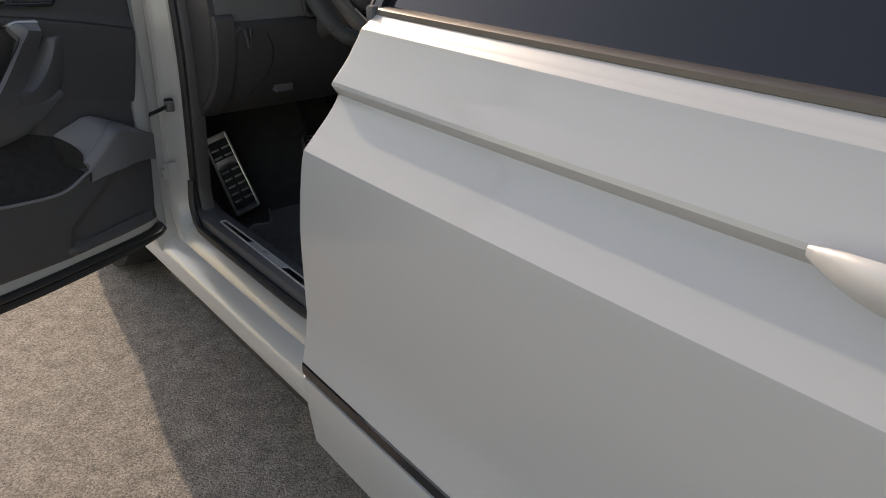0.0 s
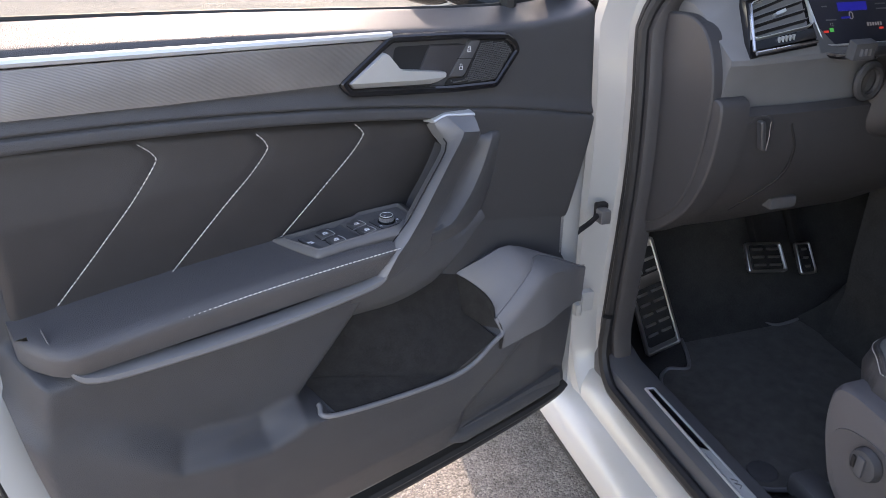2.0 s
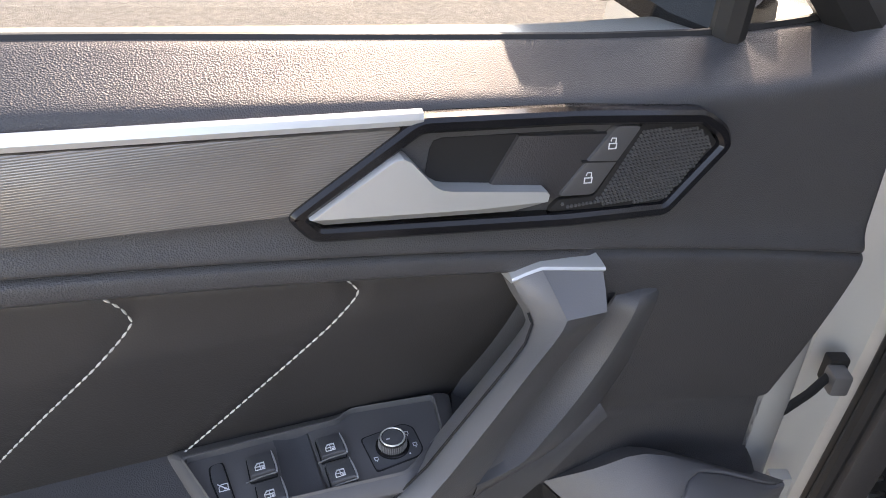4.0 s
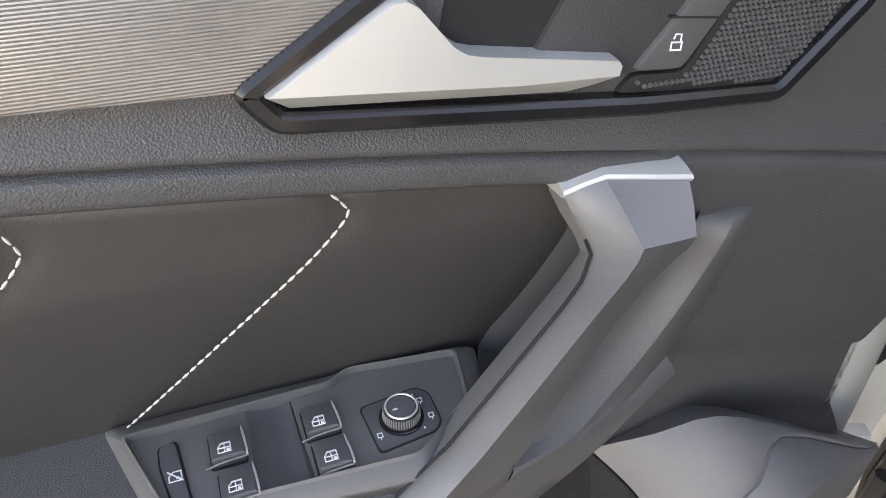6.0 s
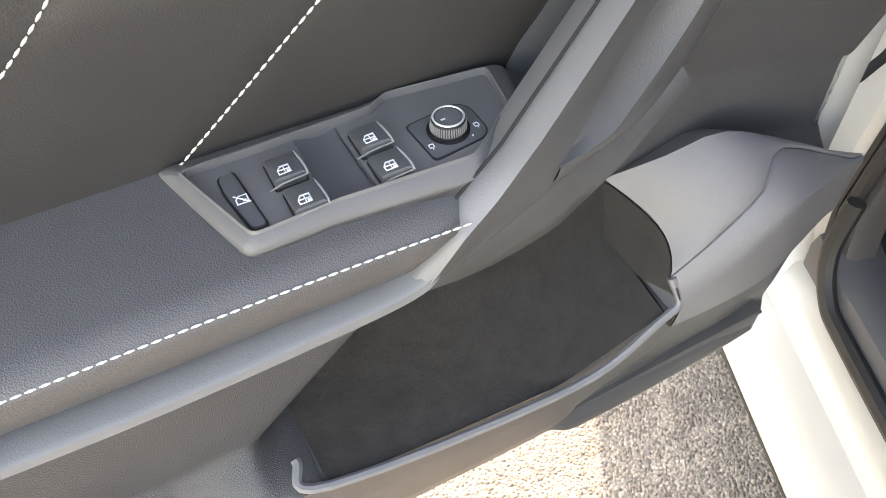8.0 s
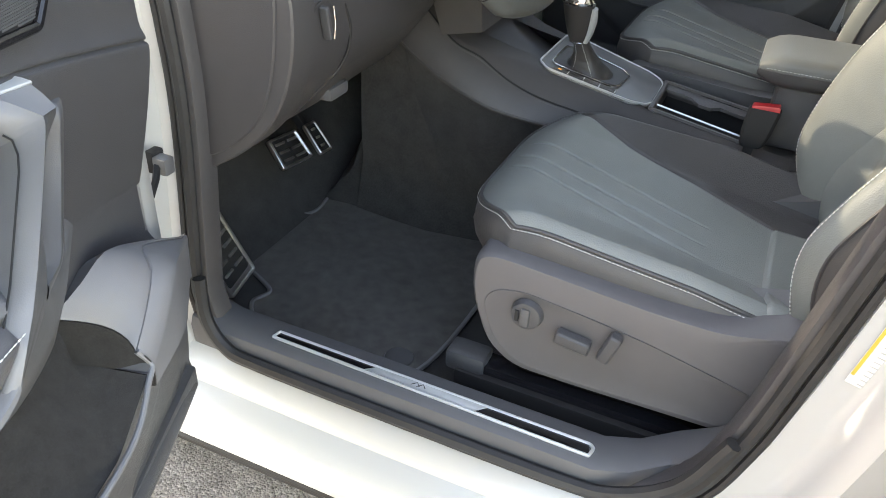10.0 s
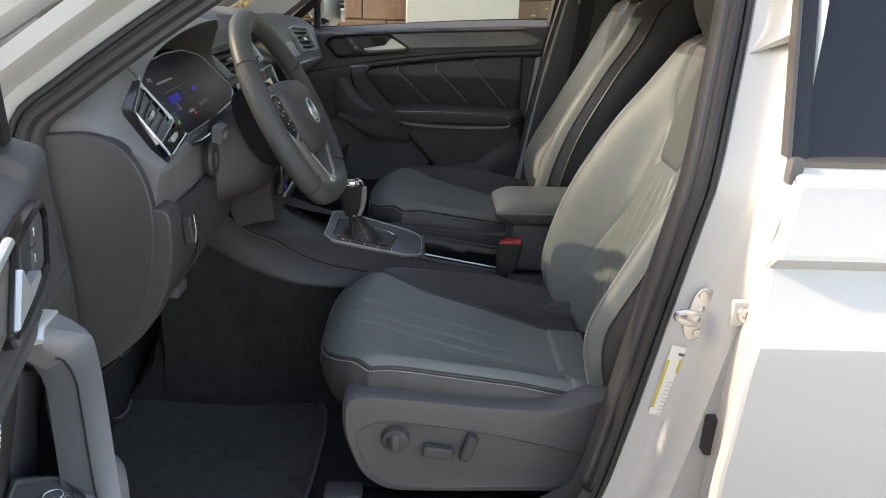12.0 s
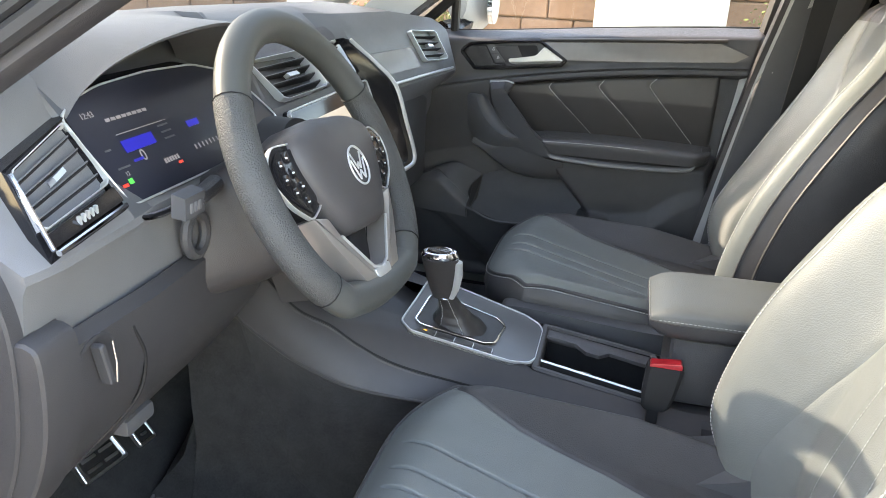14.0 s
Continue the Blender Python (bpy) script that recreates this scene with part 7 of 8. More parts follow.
for s in (-1, 1):
    side = rounded([(s * 0.080, 0.036), (s * 0.140, 0.036), (s * 0.162, 0.020), (s * 0.164, -0.004), (s * 0.146, -0.032), (s * 0.114, -0.054), (s * 0.080, -0.040)], 0.010, 3)
    part("spoke", prism(side, -0.02, 0.010, "yz", 0.004), BLACK, sw, "gloss black spoke with buttons")
    part("button_field", prism(rounded([(s * 0.090, 0.030), (s * 0.136, 0.029), (s * 0.153, 0.016), (s * 0.155, -0.003), (s * 0.139, -0.028), (s * 0.112, -0.045), (s * 0.090, -0.034)], 0.006, 3), 0.004, 0.0135, "yz", 0.003), BLACK, sw, "button field")
    part("spoke_line", ring_plate(side, 0.0020, 0.006, 0.0116, axes="yz"), SATIN, sw, "silver line round the buttons")
    for cy, cz in ((0.124, 0.020), (0.142, 0.013), (0.122, 0.003), (0.141, -0.003), (0.113, -0.014), (0.131, -0.019), (0.114, -0.032)):
        key = part("button", prism(rounded([(s * cy - 0.0070, cz - 0.0062), (s * cy + 0.0070, cz - 0.0062), (s * cy + 0.0070, cz + 0.0062), (s * cy - 0.0070, cz + 0.0062)], 0.003, 2), 0.012, 0.0146, "yz", 0.0010), BLACK, sw, "gloss black button")
        part("button_symbol", prism([(s * cy - 0.0024, cz - 0.0010), (s * cy + 0.0024, cz - 0.0010), (s * cy + 0.0024, cz + 0.0010), (s * cy - 0.0024, cz + 0.0010)], 0.0140, 0.0150, "yz", 0.0), ICON, key)
    low_spoke = [(s * 0.084, -0.056), (s * 0.118, -0.050), (s * 0.098, -0.086), (s * 0.052, -0.146), (s * 0.020, -0.148), (s * 0.022, -0.132), (s * 0.070, -0.082)]
    part("lower_spoke", prism(rounded(low_spoke, 0.006, 3), -0.016, 0.013, "yz", 0.004), SPOKE, sw, "taupe satin lower spoke")
    part("spoke_edge", tube([(0.0125, s * 0.070, -0.082), (0.0125, s * 0.022, -0.132), (0.0125, s * 0.004, -0.137)], 0.0022, 6), SATIN, sw, "bright inner edge of the spoke")
part("spoke_bridge", prism(rounded([(-0.024, -0.136), (0.024, -0.136), (0.020, -0.152), (-0.020, -0.152)], 0.004, 2), -0.012, 0.0142, "yz", 0.003), SATIN, sw, "silver foot of the spokes")
part("spoke_hollow", prism([(-0.070, -0.050), (0.070, -0.050), (0.026, -0.134), (-0.026, -0.134)], -0.022, -0.012, "yz", 0.002), BLACK, sw, "dark hollow between the spokes")
part("hub", spin([(0.075, -0.085), (0.085, -0.05), (0.070, -0.02)], (0, 0, 0), (1, 0, 0), 28), MATT, sw, "black hub")
col = thing("steering_column", "black plastic steering column cover", "steering column", WM)
rings = []
for x, hy, zt, zb in ((-0.074, 0.040, 0.040, -0.066), (-0.077, 0.052, 0.048, -0.078), (-0.088, 0.062, 0.055, -0.090), (-0.108, 0.070, 0.058, -0.098), (-0.14, 0.078, 0.057, -0.101), (-0.18, 0.104, 0.052, -0.094), (-0.22, 0.135, 0.046, -0.082), (-0.27, 0.175, 0.040, -0.066)):
    rings.append([(x, q[0] * hy, (zt if q[1] > 0 else -zb) * q[1]) for q in [(math.copysign(abs(math.cos(a)) ** 0.6, math.cos(a)), math.copysign(abs(math.sin(a)) ** 0.6, math.sin(a))) for a in np.linspace(0, 2 * math.pi, 28, endpoint=False)]])
part("column_cover", loft(rings), COLUMN, col, angle=0.7)
stalk = thing("indicator_stalk", "black indicator stalk behind the steering wheel", "stalk")
part("stalk_arm", tube([(-0.800, 0.430, 1.062), (-0.785, 0.380, 1.066), (-0.776, 0.345, 1.069)], [0.011, 0.010, 0.011], 10), SOFT, stalk)
part("stalk_tip", loft([[(-0.776 + 0.6 * dx, y, 1.070 + dz) for dx, dz in ((-0.014, -0.012), (0.014, -0.014), (0.016, 0.010), (-0.010, 0.014))] for y in (0.352, 0.346, 0.318, 0.313)]), HARD, stalk, "angular stalk end", angle=0.4)
for i in range(3):
    part("stalk_mark", block(-0.7675, -0.7655, 0.322 + i * 0.008, 0.326 + i * 0.008, 1.062, 1.072, 0), GREY, stalk)
cruise = thing("column_socket", "round black ring below the indicator stalk", "ring")
part("socket_ring", tube([(-0.808, 0.395 + 0.021 * math.cos(a), 1.010 + 0.025 * math.sin(a)) for a in np.linspace(0, 2 * math.pi, 20, endpoint=False)], 0.007, 8, True), SOFT, cruise)

# ---- centre console ----
con = thing("centre_console", "dark grey centre console with silver surround", "centre console")
rings = []
for x, zt, yh, deep in ((-1.05, 0.90, 0.12, 0), (-0.95, 0.86, 0.13, 0), (-0.86, 0.80, 0.135, 0), (-0.76, 0.740, 0.120, 0), (-0.70, 0.716, 0.108, 0), (-0.60, 0.694, 0.104, 0), (-0.445, 0.676, 0.104, 0), (-0.444, 0.676, 0.104, 0.085),
                        (-0.231, 0.648, 0.102, 0.085), (-0.230, 0.648, 0.102, 0), (-0.18, 0.645, 0.10, 0), (0.25, 0.65, 0.10, 0)):
    half = [(0.0, zt - deep), (0.078, zt - deep), (0.080, zt - deep * 0.95), (yh - 0.016, zt - 0.002), (yh - 0.010, zt - 0.004), (yh, zt - 0.014), (yh + 0.012, zt - 0.055), (yh + 0.018, zt - 0.062), (yh + 0.020, 0.46 + (zt - 0.66) * 0.3), (yh + 0.014, 0.44), (yh + 0.05, 0.31)]
    rings.append([(x, C - a, z) for a, z in half[::-1]] + [(x, C + a, z) for a, z in half[1:]])
part("console_body", loft([r[3:-3] for r in rings], False), CONSOLE, con, "dark grey console moulding", angle=0.45)
for cut in (slice(0, 4), slice(-4, None)):
    part("console_foot", loft([r[cut] for r in rings], False, False), CARPET, con, "black carpet at the foot of the console", angle=0.9)
for flipped in (False, True):
    rings = []
    for x, ty, tz, cy, cz in ((-1.02, 0.755, 0.90, 0.725, 0.800), (-0.95, 0.738, 0.865, 0.702, 0.760), (-0.91, 0.728, 0.835, 0.688, 0.739), (-0.83, 0.712, 0.775, 0.674, 0.700), (-0.77, 0.715, 0.756, 0.668, 0.680), (-0.728, 0.735, 0.746, 0.668, 0.667), (-0.68, 0.750, 0.738, 0.676, 0.657), (-0.62, 0.758, 0.726, 0.688, 0.648), (-0.50, 0.770, 0.697, 0.708, 0.634), (-0.44, 0.776, 0.684, 0.716, 0.628), (-0.30, 0.768, 0.664, 0.732, 0.618), (-0.16, 0.768, 0.643, 0.742, 0.600)):
        inn = 0.80 if x < -0.46 else 0.783
        ring = [(x, inn, tz + 0.002), (x, ty + 0.012, tz + 0.001), (x, ty, tz - 0.004), (x, ty * 0.62 + cy * 0.38 - 0.010, tz * 0.55 + cz * 0.45), (x, cy + 0.002, cz + 0.006), (x, cy, cz), (x, cy + 0.003, cz - 0.005), (x, cy + 0.022, cz - 0.018), (x, cy + 0.030, cz - 0.10), (x, cy + 0.05, 0.33), (x, inn, 0.33)]
        rings.append([mir(v) for v in ring] if flipped else ring)
    part("side_bolster", loft([r[:7] for r in rings], False, False), CONSOLE, con, "soft side panel of the console with a sharp lower line", angle=0.45)
    part("side_carpet", loft([r[6:] for r in rings], False, False), CARPET, con, "black carpet on the side of the console", angle=0.9)
    part("crease_edge", tube(smooth_line([np.array(r[5]) + (0, 0, -0.001) for r in rings], 3), 0.0026, 8), CONSOLE, con, "rounded lower edge of the side panel")
    seam_ = []
    for r, f in zip(rings[1:11], (0.0, 0.0, 0.02, 0.12, 0.62, 1.0, 1.15, 1.2, 1.2, 1.2)):
        hi, mid_, lo = (np.array(r[i]) for i in (2, 3, 5))
        seam_.append(hi * (1 - f) + mid_ * f if f <= 1 else mid_ * (2 - f) + lo * (f - 1))
    out = -1 if not flipped else 1
    part("panel_seam", tube(smooth_line([p + (0, 0.0006 * out, 0) for p in seam_], 4), 0.0021, 6), MATT, con, "dark seam along the side panel")
    part("panel_bead", tube(smooth_line([p + (0, 0.0016 * out, -0.0042) for p in seam_], 4), 0.0030, 6), CONSOLE, con, "rounded bead under the seam")


def slanted(shape, x0, z0, fall):
    """A shape built flat, sheared so that it falls to the rear."""
    m = Matrix(((1, 0, 0, 0), (0, 1, 0, 0), (-fall, 0, 1, z0 + fall * x0), (0, 0, 0, 1)))
    if isinstance(shape, tuple):
        return [tuple(m @ Vector(v)) for v in shape[0]], shape[1]
    bmesh.ops.transform(shape, matrix=m, verts=shape.verts)
    return shape


PLATE = (-0.545, 0.7115, 0.235)
surround = rounded([(-0.668, 0.780), (-0.645, 0.757), (-0.475, 0.776), (-0.446, 0.792), (-0.436, 0.815), (-0.436, 2 * C - 0.815), (-0.446, 2 * C - 0.792), (-0.475, 2 * C - 0.776), (-0.645, 2 * C - 0.757), (-0.668, 2 * C - 0.780)], 0.008, 3)
part("shift_surround", slanted(prism(surround, -0.04, 0.0, "xy", 0.002), *PLATE), DARKSATIN, con, "dark satin field round the gear lever")
part("surround_line", slanted(ring_plate(surround, 0.0030, -0.006, 0.0024, axes="xy"), *PLATE), SATIN, con, "silver line round the gear lever")
part("key_strip", slanted(prism([(-0.640, 0.763), (-0.505, 0.778), (-0.512, 0.794), (-0.632, 0.784)], -0.01, 0.0012, "xy", 0.0005), *PLATE), SOFT, con, "row of black keys")
for i in range(4):
    x0, y0 = -0.634 + i * 0.032, 0.7655 + i * 0.0035
    key = part("console_key", slanted(prism(rounded([(x0, y0), (x0 + 0.028, y0 + 0.003), (x0 + 0.028, y0 + 0.016), (x0, y0 + 0.015)], 0.002, 2), 0.0, 0.0032, "xy", 0.0008), *PLATE), CONSOLE, con, "small black key")
    part("key_line", slanted(prism([(x0 + 0.0290, y0 + 0.003), (x0 + 0.0300, y0 + 0.003), (x0 + 0.0300, y0 + 0.016), (x0 + 0.0290, y0 + 0.016)], 0.0, 0.0034, "xy", 0.0), *PLATE), SATIN, key, "bright gap between the keys")
    if i == 0:
        part("amber_light", slanted(prism([(x0 + 0.009, y0 + 0.006), (x0 + 0.015, y0 + 0.006), (x0 + 0.015, y0 + 0.009), (x0 + 0.009, y0 + 0.009)], 0.0030, 0.0036, "xy", 0.0), *PLATE), material("lit_amber_readout", (0.6, 0.2, 0.02), 0.4, emit=(1.0, 0.4, 0.05, 0.25)), key, "amber key light")
# cup holders: a rim round two wells, a slot beside them and a bright divider
TRAY = (-0.44, 0.689, 0.150)
tray = rounded([(-0.441, 0.782), (-0.241, 0.774), (-0.228, 0.786), (-0.226, 2 * C - 0.790), (-0.236, 2 * C - 0.778), (-0.441, 2 * C - 0.782)], 0.008, 3)
part("tray_rim", slanted(ring_plate(tray, 0.0130, -0.030, 0.0, axes="xy"), *TRAY), CONSOLE, con, "grey rim of the cup holders")
inner_ = [(-0.428, 0.794), (-0.240, 0.787), (-0.240, 2 * C - 0.792), (-0.428, 2 * C - 0.795)]
part("tray_well", slanted(loft([[(a, b, -0.074) for a, b in inner_], [(a, b, -0.078) for a, b in inner_]]), *TRAY), MATT, con, "black floor of the cup holders")
for flat_ in (((-0.428, 0.7935), (-0.240, 0.7865)), ((-0.428, 2 * C - 0.7945), (-0.240, 2 * C - 0.7915)), ((-0.4285, 0.7935), (-0.4285, 2 * C - 0.7945)), ((-0.2395, 0.7865), (-0.2395, 2 * C - 0.7915))):
    (ax, ay), (bx, by) = flat_
    part("tray_wall", slanted(loft([[(ax, ay, dz), (bx, by, dz)] for dz in (-0.004, -0.076)], False, False), *TRAY), MATT, con, "black wall of the tray")
part("tray_divider", slanted(prism([(-0.428, 0.818), (-0.241, 0.808), (-0.241, 0.8115), (-0.428, 0.8215)], -0.05, -0.004, "xy", 0.0006), *TRAY), MATT, con, "black divider of the tray")
part("divider_line", slanted(tube([(-0.428, 0.8197, -0.004), (-0.241, 0.8097, -0.004)], 0.0022, 6), *TRAY), SATIN, con, "silver line of the tray")
part("cup_shelf", slanted(prism([(-0.428, 2 * C - 0.795), (-0.428, 0.918), (-0.376, 0.918), (-0.356, 0.898), (-0.332, 0.898), (-0.314, 0.918), (-0.250, 0.914), (-0.241, 2 * C - 0.792)], -0.012, -0.005, "xy", 0.001), *TRAY), CONSOLE, con, "notched shelf beside the cup holders")
for cx, cy in ((-0.352, 0.845), (-0.262, 0.832)):
    part("cup_grip", slanted(block(cx - 0.010, cx + 0.010, cy - 0.006, cy + 0.006, -0.050, -0.018, 0.003), *TRAY), GREY, con, "spring grip of the cup holder")
gear = thing("gear_lever", "gear lever with chrome cap and black leather boot", "gear lever")
boot_frame = rounded([(-0.648, 0.795), (-0.634, 0.784), (-0.524, 0.797), (-0.507, 0.812), (-0.500, 0.888), (-0.520, 0.908), (-0.622, 0.918), (-0.648, 0.900)], 0.006, 2)
part("boot_frame", slanted(ring_plate(boot_frame, 0.0040, -0.004, 0.0050, axes="xy"), *PLATE), CHROME, gear, "chrome frame of the boot")
part("boot_base", slanted(prism([(a * 0.97 - 0.0173, C - 0.02 + (b - C + 0.02) * 0.97) for a, b in boot_frame], -0.004, 0.0016, "xy", 0.0), *PLATE), LEATHER, gear, "leather base of the boot")
rings = []
for t in np.linspace(0, 1, 16):
    hx = 0.036 * (1 - t) ** 2.3 + 0.0160
    hy = 0.032 * (1 - t) ** 2.3 + 0.0150
    wr = 0.0028 * math.sin(t * 30) * (1 - t)
    rings.append([(-0.578 - 0.024 * t + (hx + wr * math.cos(3 * a)) * math.copysign(abs(math.cos(a)) ** 0.7, math.cos(a)), 0.848 - 0.034 * t + (hy + wr * math.cos(4 * a)) * math.copysign(abs(math.sin(a)) ** 0.7, math.sin(a)), 0.715 - 0.235 * (hx * math.cos(a)) * (1 - t) + 0.075 * t) for a in np.linspace(0, 2 * math.pi, 28, endpoint=False)])
part("lever_boot", loft(rings), LEATHER, gear, "black leather boot", angle=1.0)
for j in (19, 22):
    part("stitching", stitches([np.array(r[j]) * 1.0 + (0, -0.0008, 0.0004) for r in rings[1:]], 0.0050, 0.0036, 0.0005), GREYTHREAD, gear, "pale seam of the boot")
LEAN = lambda z: (-0.602 - 0.05 * (z - 0.78), 0.813 - 0.28 * (z - 0.78))
knob = [(0.0150, 0.780), (0.0168, 0.788), (0.0195, 0.802), (0.0222, 0.824), (0.0242, 0.842), (0.0252, 0.856), (0.0244, 0.866), (0.0200, 0.872), (0.0060, 0.874)]
part("lever_knob", loft([[(LEAN(z)[0] + r * 1.22 * math.cos(a), LEAN(z)[1] + r * 0.92 * math.sin(a), z + 0.05 * r * math.cos(a)) for a in np.linspace(0, 2 * math.pi, 24, endpoint=False)] for r, z in knob]), LEATHER, gear, "black gear knob", angle=0.8)
part("knob_cap", loft([[(LEAN(z)[0] + r * 1.24 * math.cos(a), LEAN(z)[1] + r * 0.94 * math.sin(a), z + 0.05 * r * math.cos(a)) for a in np.linspace(0, 2 * math.pi, 24, endpoint=False)] for r, z in ((0.0252, 0.860), (0.0258, 0.865), (0.0222, 0.8725), (0.0185, 0.8735), (0.0160, 0.8725))], True, False), CHROME, gear, "chrome cap ring")
part("knob_inlay", loft([[(LEAN(0.873)[0] + r * 1.22 * math.cos(a), LEAN(0.873)[1] + r * 0.92 * math.sin(a), z) for a in np.linspace(0, 2 * math.pi, 20, endpoint=False)] for r, z in ((0.0170, 0.8725), (0.0150, 0.8750), (0.004, 0.8758))]), BLACK, gear, "gloss black inlay of the knob")
part("lever_trim", tube([(-0.588, 0.806, 0.784), (-0.580, 0.801, 0.804), (-0.575, 0.794, 0.830), (-0.575, 0.789, 0.856)], [0.0060, 0.0070, 0.0078, 0.0070], 10), SATIN, gear, "satin side trim of the lever")
part("neck_ring", tube([(LEAN(0.782)[0] + 0.0150 * math.cos(q), LEAN(0.782)[1] + 0.0140 * math.sin(q), 0.782) for q in np.linspace(0, 2 * math.pi, 20, endpoint=False)], 0.0016, 6, True), CHROME, gear, "thin chrome ring under the knob")
arm = new("armrest")
arm.parent = con
arm["label"] = "padded grey leatherette armrest"
n, k = 30, 24
rings = []
for t in np.linspace(0, 1, 22):
    x = -0.262 + t * 0.36
    g = 1 - 0.10 * (1 - min(1, t * 7)) ** 2
    e = min(1, t * 9) ** 0.5
    rings.append([(x, C + 0.093 * g * math.copysign(abs(math.cos(a)) ** 0.38, math.cos(a)), 0.800 + 0.004 * t + 0.030 * (0.45 + 0.55 * e) * math.copysign(abs(math.sin(a)) ** 0.5, math.sin(a))) for a in np.linspace(0, 2 * math.pi, 32, endpoint=False)])
part("armrest_pad", loft(rings), SEATMID, arm, "grey leatherette pad", angle=1.0)
part("stitching", stitches([(x, C - 0.0935, 0.808) for x in np.linspace(-0.25, 0.09, 30)] , 0.0065, 0.0046, 0.0006), GREYTHREAD, arm, "pale stitching")
part("stitching", stitches([(-0.2630, y, 0.808) for y in np.linspace(C - 0.08, C + 0.08, 20)], 0.0065, 0.0046, 0.0006), GREYTHREAD, arm, "pale stitching")
rings = []
for t in np.linspace(0, 1, 22):
    x = -0.2632 + t * 0.3612
    g = 1.012 - 0.10 * (1 - min(1, t * 7)) ** 2
    e = min(1, t * 9) ** 0.5
    rings.append([(x, C + 0.0945 * g * math.copysign(abs(math.cos(a)) ** 0.38, math.cos(a)), 0.803 + 0.004 * t + 0.0335 * (0.45 + 0.55 * e) * math.copysign(abs(math.sin(a)) ** 0.5, math.sin(a))) for a in np.linspace(math.pi, 2 * math.pi, 18)])
part("armrest_underside", loft(rings), SEATBLACK, arm, "black lower half of the pad", angle=0.8)
part("armrest_base", block(-0.225, 0.10, C - 0.075, C + 0.075, 0.655, 0.778, 0.012, 3), SOFT, arm, "dark armrest base")
buck = thing("seat_belt_buckle", "black seat belt buckle with red button", "buckle")
part("buckle_body", loft([[(-0.236 + sx * g + 0.12 * (z - 0.70), 0.745 + sy * g * 0.8 + 0.16 * (z - 0.70), z) for sx, sy in ((-0.028, -0.010), (-0.022, -0.015), (0.022, -0.015), (0.028, -0.010), (0.028, 0.010), (0.022, 0.015), (-0.022, 0.015), (-0.028, 0.010))] for z, g in ((0.672, 0.55), (0.678, 0.75), (0.700, 0.92), (0.738, 1.0), (0.744, 0.97))]), MATT, buck, "black buckle housing", angle=0.5)
part("buckle_button", loft([[(-0.2305 + sx * g, 0.752 + sy * g, z + 0.10 * sx) for sx, sy in ((-0.024, -0.010), (0.024, -0.010), (0.024, 0.010), (-0.024, 0.010))] for z, g in ((0.738, 1.0), (0.748, 1.0), (0.751, 0.9))]), RED, buck, "red release button", angle=0.5)
part("buckle_strap", block(-0.250, -0.232, 0.735, 0.743, 0.53, 0.68, 0.003), MATT, buck, "black strap")

# door check strap and hinges at the front pillar
chk = thing("door_check", "black door check strap at the front pillar", "door check")
part("check_plate", block(-1.000, -0.985, 0.040, 0.062, 0.738, 0.772, 0.003), MATT, chk)
part("check_arm", tube([(-0.985, 0.046, 0.755), (-0.955, 0.010, 0.754), (-0.930, -0.028, 0.752)], 0.005, 6), MATT, chk)
part("check_block", block(-0.985, -0.962, 0.036, 0.056, 0.742, 0.768, 0.004), DARKSATIN, chk, "dull metal bracket")
for hz in (0.58,):
    hg = part("door_hinge", block(-0.992, -0.975, 0.020, 0.045, hz - 0.020, hz + 0.020, 0.003), PAINT, car_body, "white painted door hinge")
    part("hinge_pin", tube([(-0.972, 0.012, hz - 0.022), (-0.972, 0.012, hz + 0.022)], 0.007, 10), PAINT, hg)
    part("hinge_leaf", block(-0.972, -0.950, -0.004, 0.006, hz - 0.012, hz + 0.012, 0.003), PAINT, hg)

# ---- outside, beyond the passenger side ----
bed = part("planting_bed", prism([(-9, 4.6), (7.0, 4.6), (7.0, 9), (-9, 9)], 0.0, 0.10, "xy", 0.02), GRAVEL)
tagged(bed, "tan gravel planting bed with kerb", "gravel", kind="structure")
wall = thing("block_wall", "brown split-face block wall behind the planting bed", "wall", kind="structure")
part("wall_core", block(-12, 2.2, 5.78, 6.0, 0.0, 2.6, 0), MORTAR, wall)
brick_me = None
for r in range(12):
    for c in range(26):
        x0 = -8.2 + c * 0.40 + (r % 2) * 0.20
        if x0 > 1.75:
            continue
        if brick_me is None:
            ob = part("block", block(-0.195, 0.195, -0.03, 0.03, -0.095, 0.095, 0.010, 1), BRICK, wall)
            brick_me = ob.data
        else:
            ob = new("block", brick_me)
            ob.parent = wall
        ob.location = (x0 + 0.2, 5.765 + 0.006 * ((r * 7 + c * 5) % 3), 0.10 + 0.10 + r * 0.20)
column = part("concrete_column", block(-0.62, 0.22, 5.05, 5.50, 0.0, 3.2, 0.02), CONCRETE)
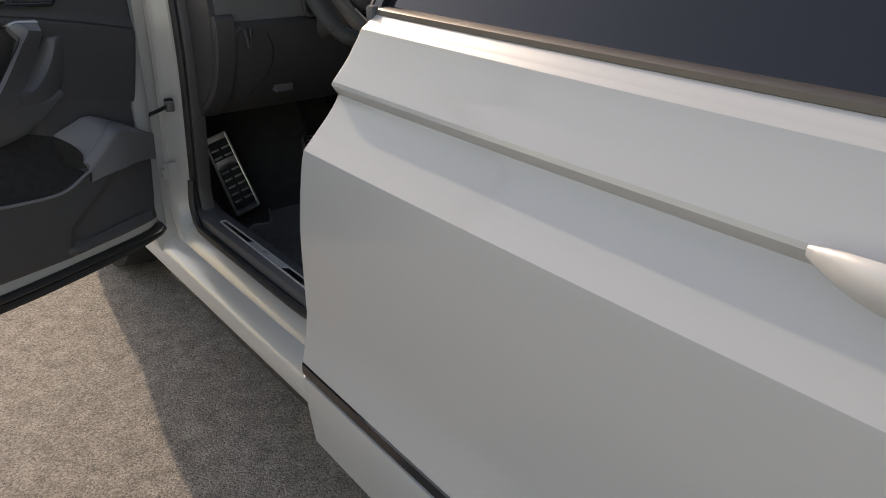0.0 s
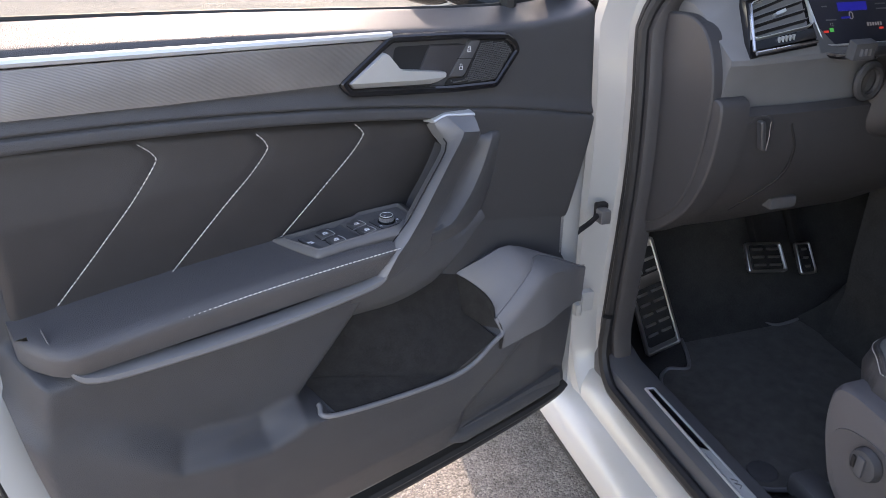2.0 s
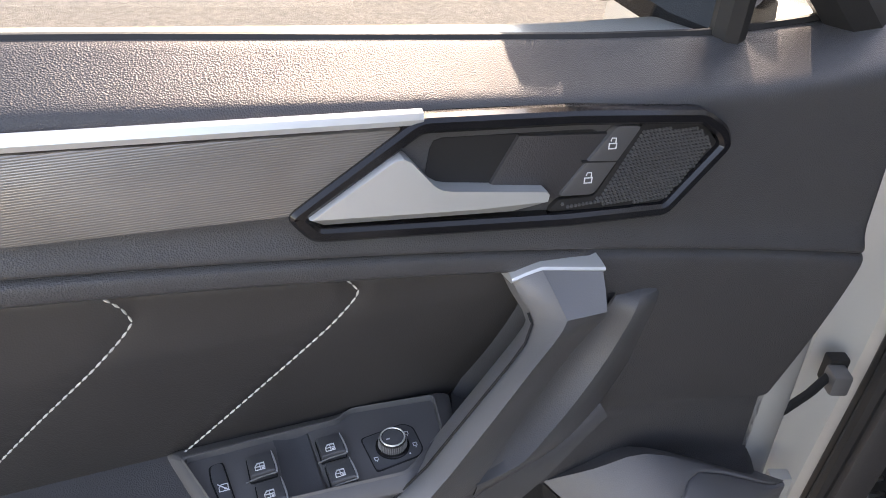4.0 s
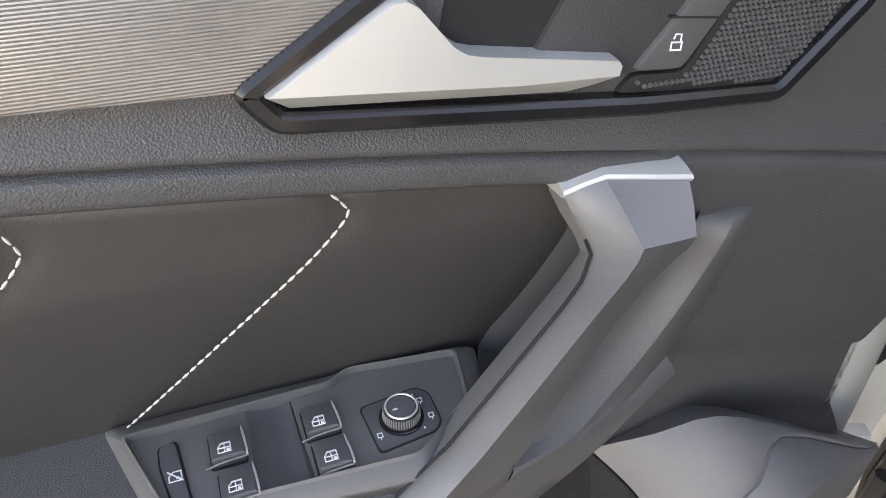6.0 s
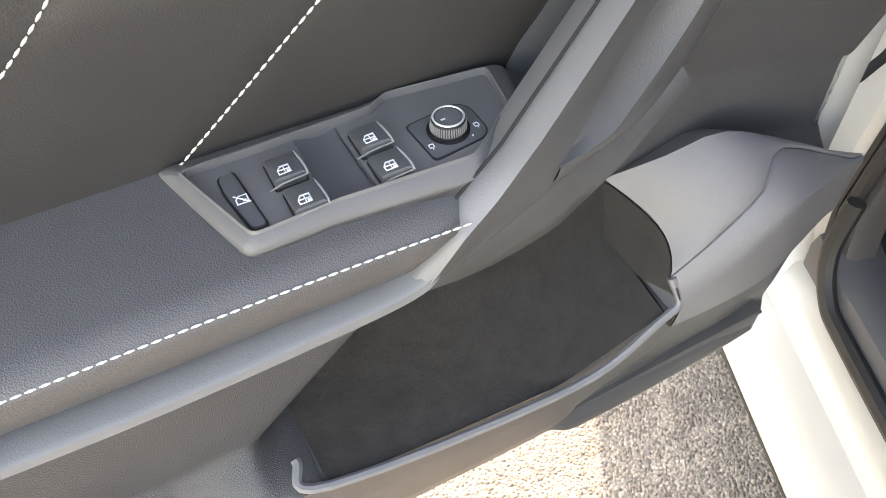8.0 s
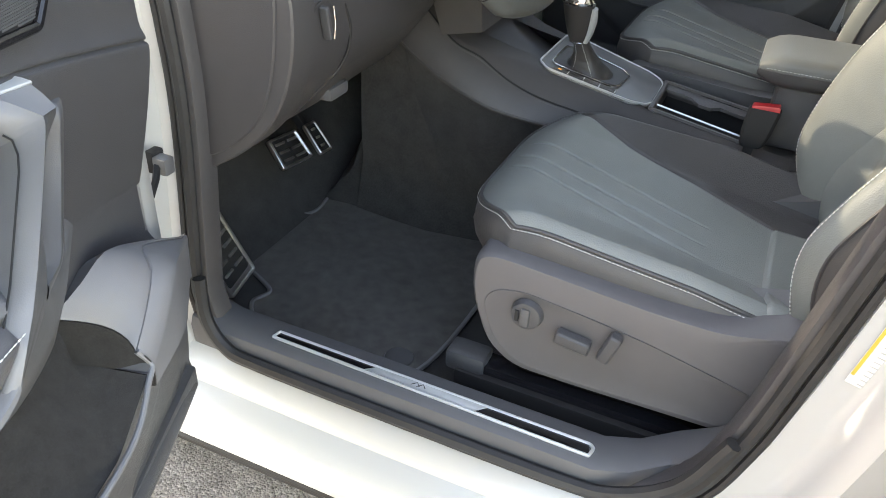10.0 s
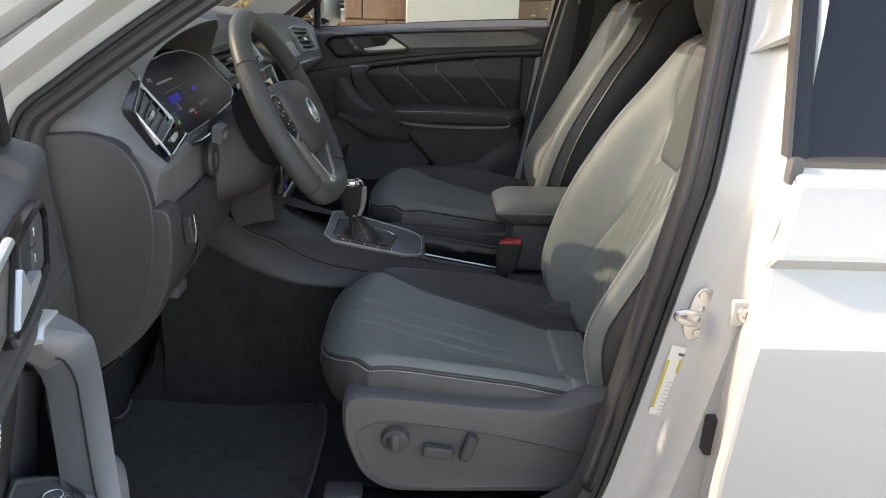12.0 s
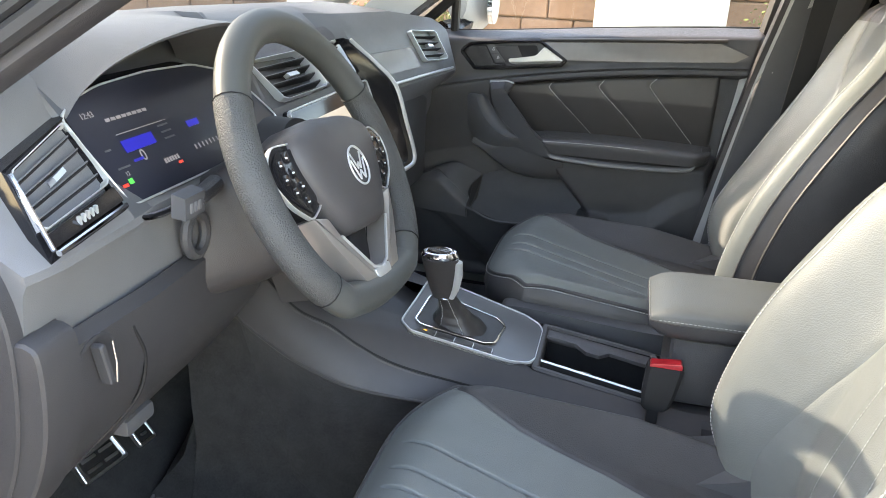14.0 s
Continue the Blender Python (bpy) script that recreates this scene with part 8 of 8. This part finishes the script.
tagged(column, "square pale concrete column in the planting bed", "column")


def shrub(x, y, h, seed, label):
    rnd = random.Random(seed)
    s = thing("shrub", label, "shrub", group="shrubs")
    limbs = []
    tips = []
    for i in range(7):
        a, tilt = rnd.uniform(0, 6.28), rnd.uniform(0.1, 0.5)
        p = [(x, y, 0.05)]
        for q in (0.25, 0.5, 0.75):
            p.append((x + math.cos(a) * tilt * q * h * 0.8 + rnd.uniform(-0.03, 0.03), y + math.sin(a) * tilt * q * h * 0.8, 0.05 + h * q * 0.8))
        limbs.append(tube(p, [0.03, 0.022, 0.014, 0.006], 6))
        tips.append(p[-1])
    part("trunk", join(*limbs), BARK, s, "thin tan branches")
    vs, fs = [], []
    for i in range(2600):
        cx, cy, cz = rnd.choice(tips)
        rr = h * 0.30 * rnd.random() ** 0.5
        u, v = rnd.uniform(0, 6.28), rnd.uniform(-1, 1)
        q = Vector((cx + rr * math.cos(u) * (1 - v * v) ** 0.5, cy + rr * math.sin(u) * (1 - v * v) ** 0.5, cz + rr * v))
        sz = rnd.uniform(0.010, 0.022)
        d1 = Vector((rnd.uniform(-1, 1), rnd.uniform(-1, 1), rnd.uniform(-1, 1))).normalized()
        d2 = d1.orthogonal().normalized()
        k = len(vs)
        vs += [tuple(q - d1 * sz), tuple(q + d2 * sz * 0.5), tuple(q + d1 * sz), tuple(q - d2 * sz * 0.5)]
        fs.append((k, k + 1, k + 2, k + 3))
    cr = part("crown", (vs, fs), LEAF, s, "many small yellow-green leaves", angle=3.2)
    return s


shrub(0.75, 5.2, 1.35, 3, "rounded yellow-green shrub in the gravel")
shrub(-2.0, 5.3, 1.25, 5, "thin dry shrub with yellow-green leaves")
line = part("lane_line", block(1.2, 14, 9.6, 9.72, 0.001, 0.006, 0), ICON)
tagged(line, "white painted line on the road", "road marking", kind="structure")
kerb = part("kerb", block(-9, 9, 4.45, 4.6, 0.0, 0.14, 0.02), CONCRETE)
tagged(kerb, "pale concrete kerb", "kerb", kind="structure")
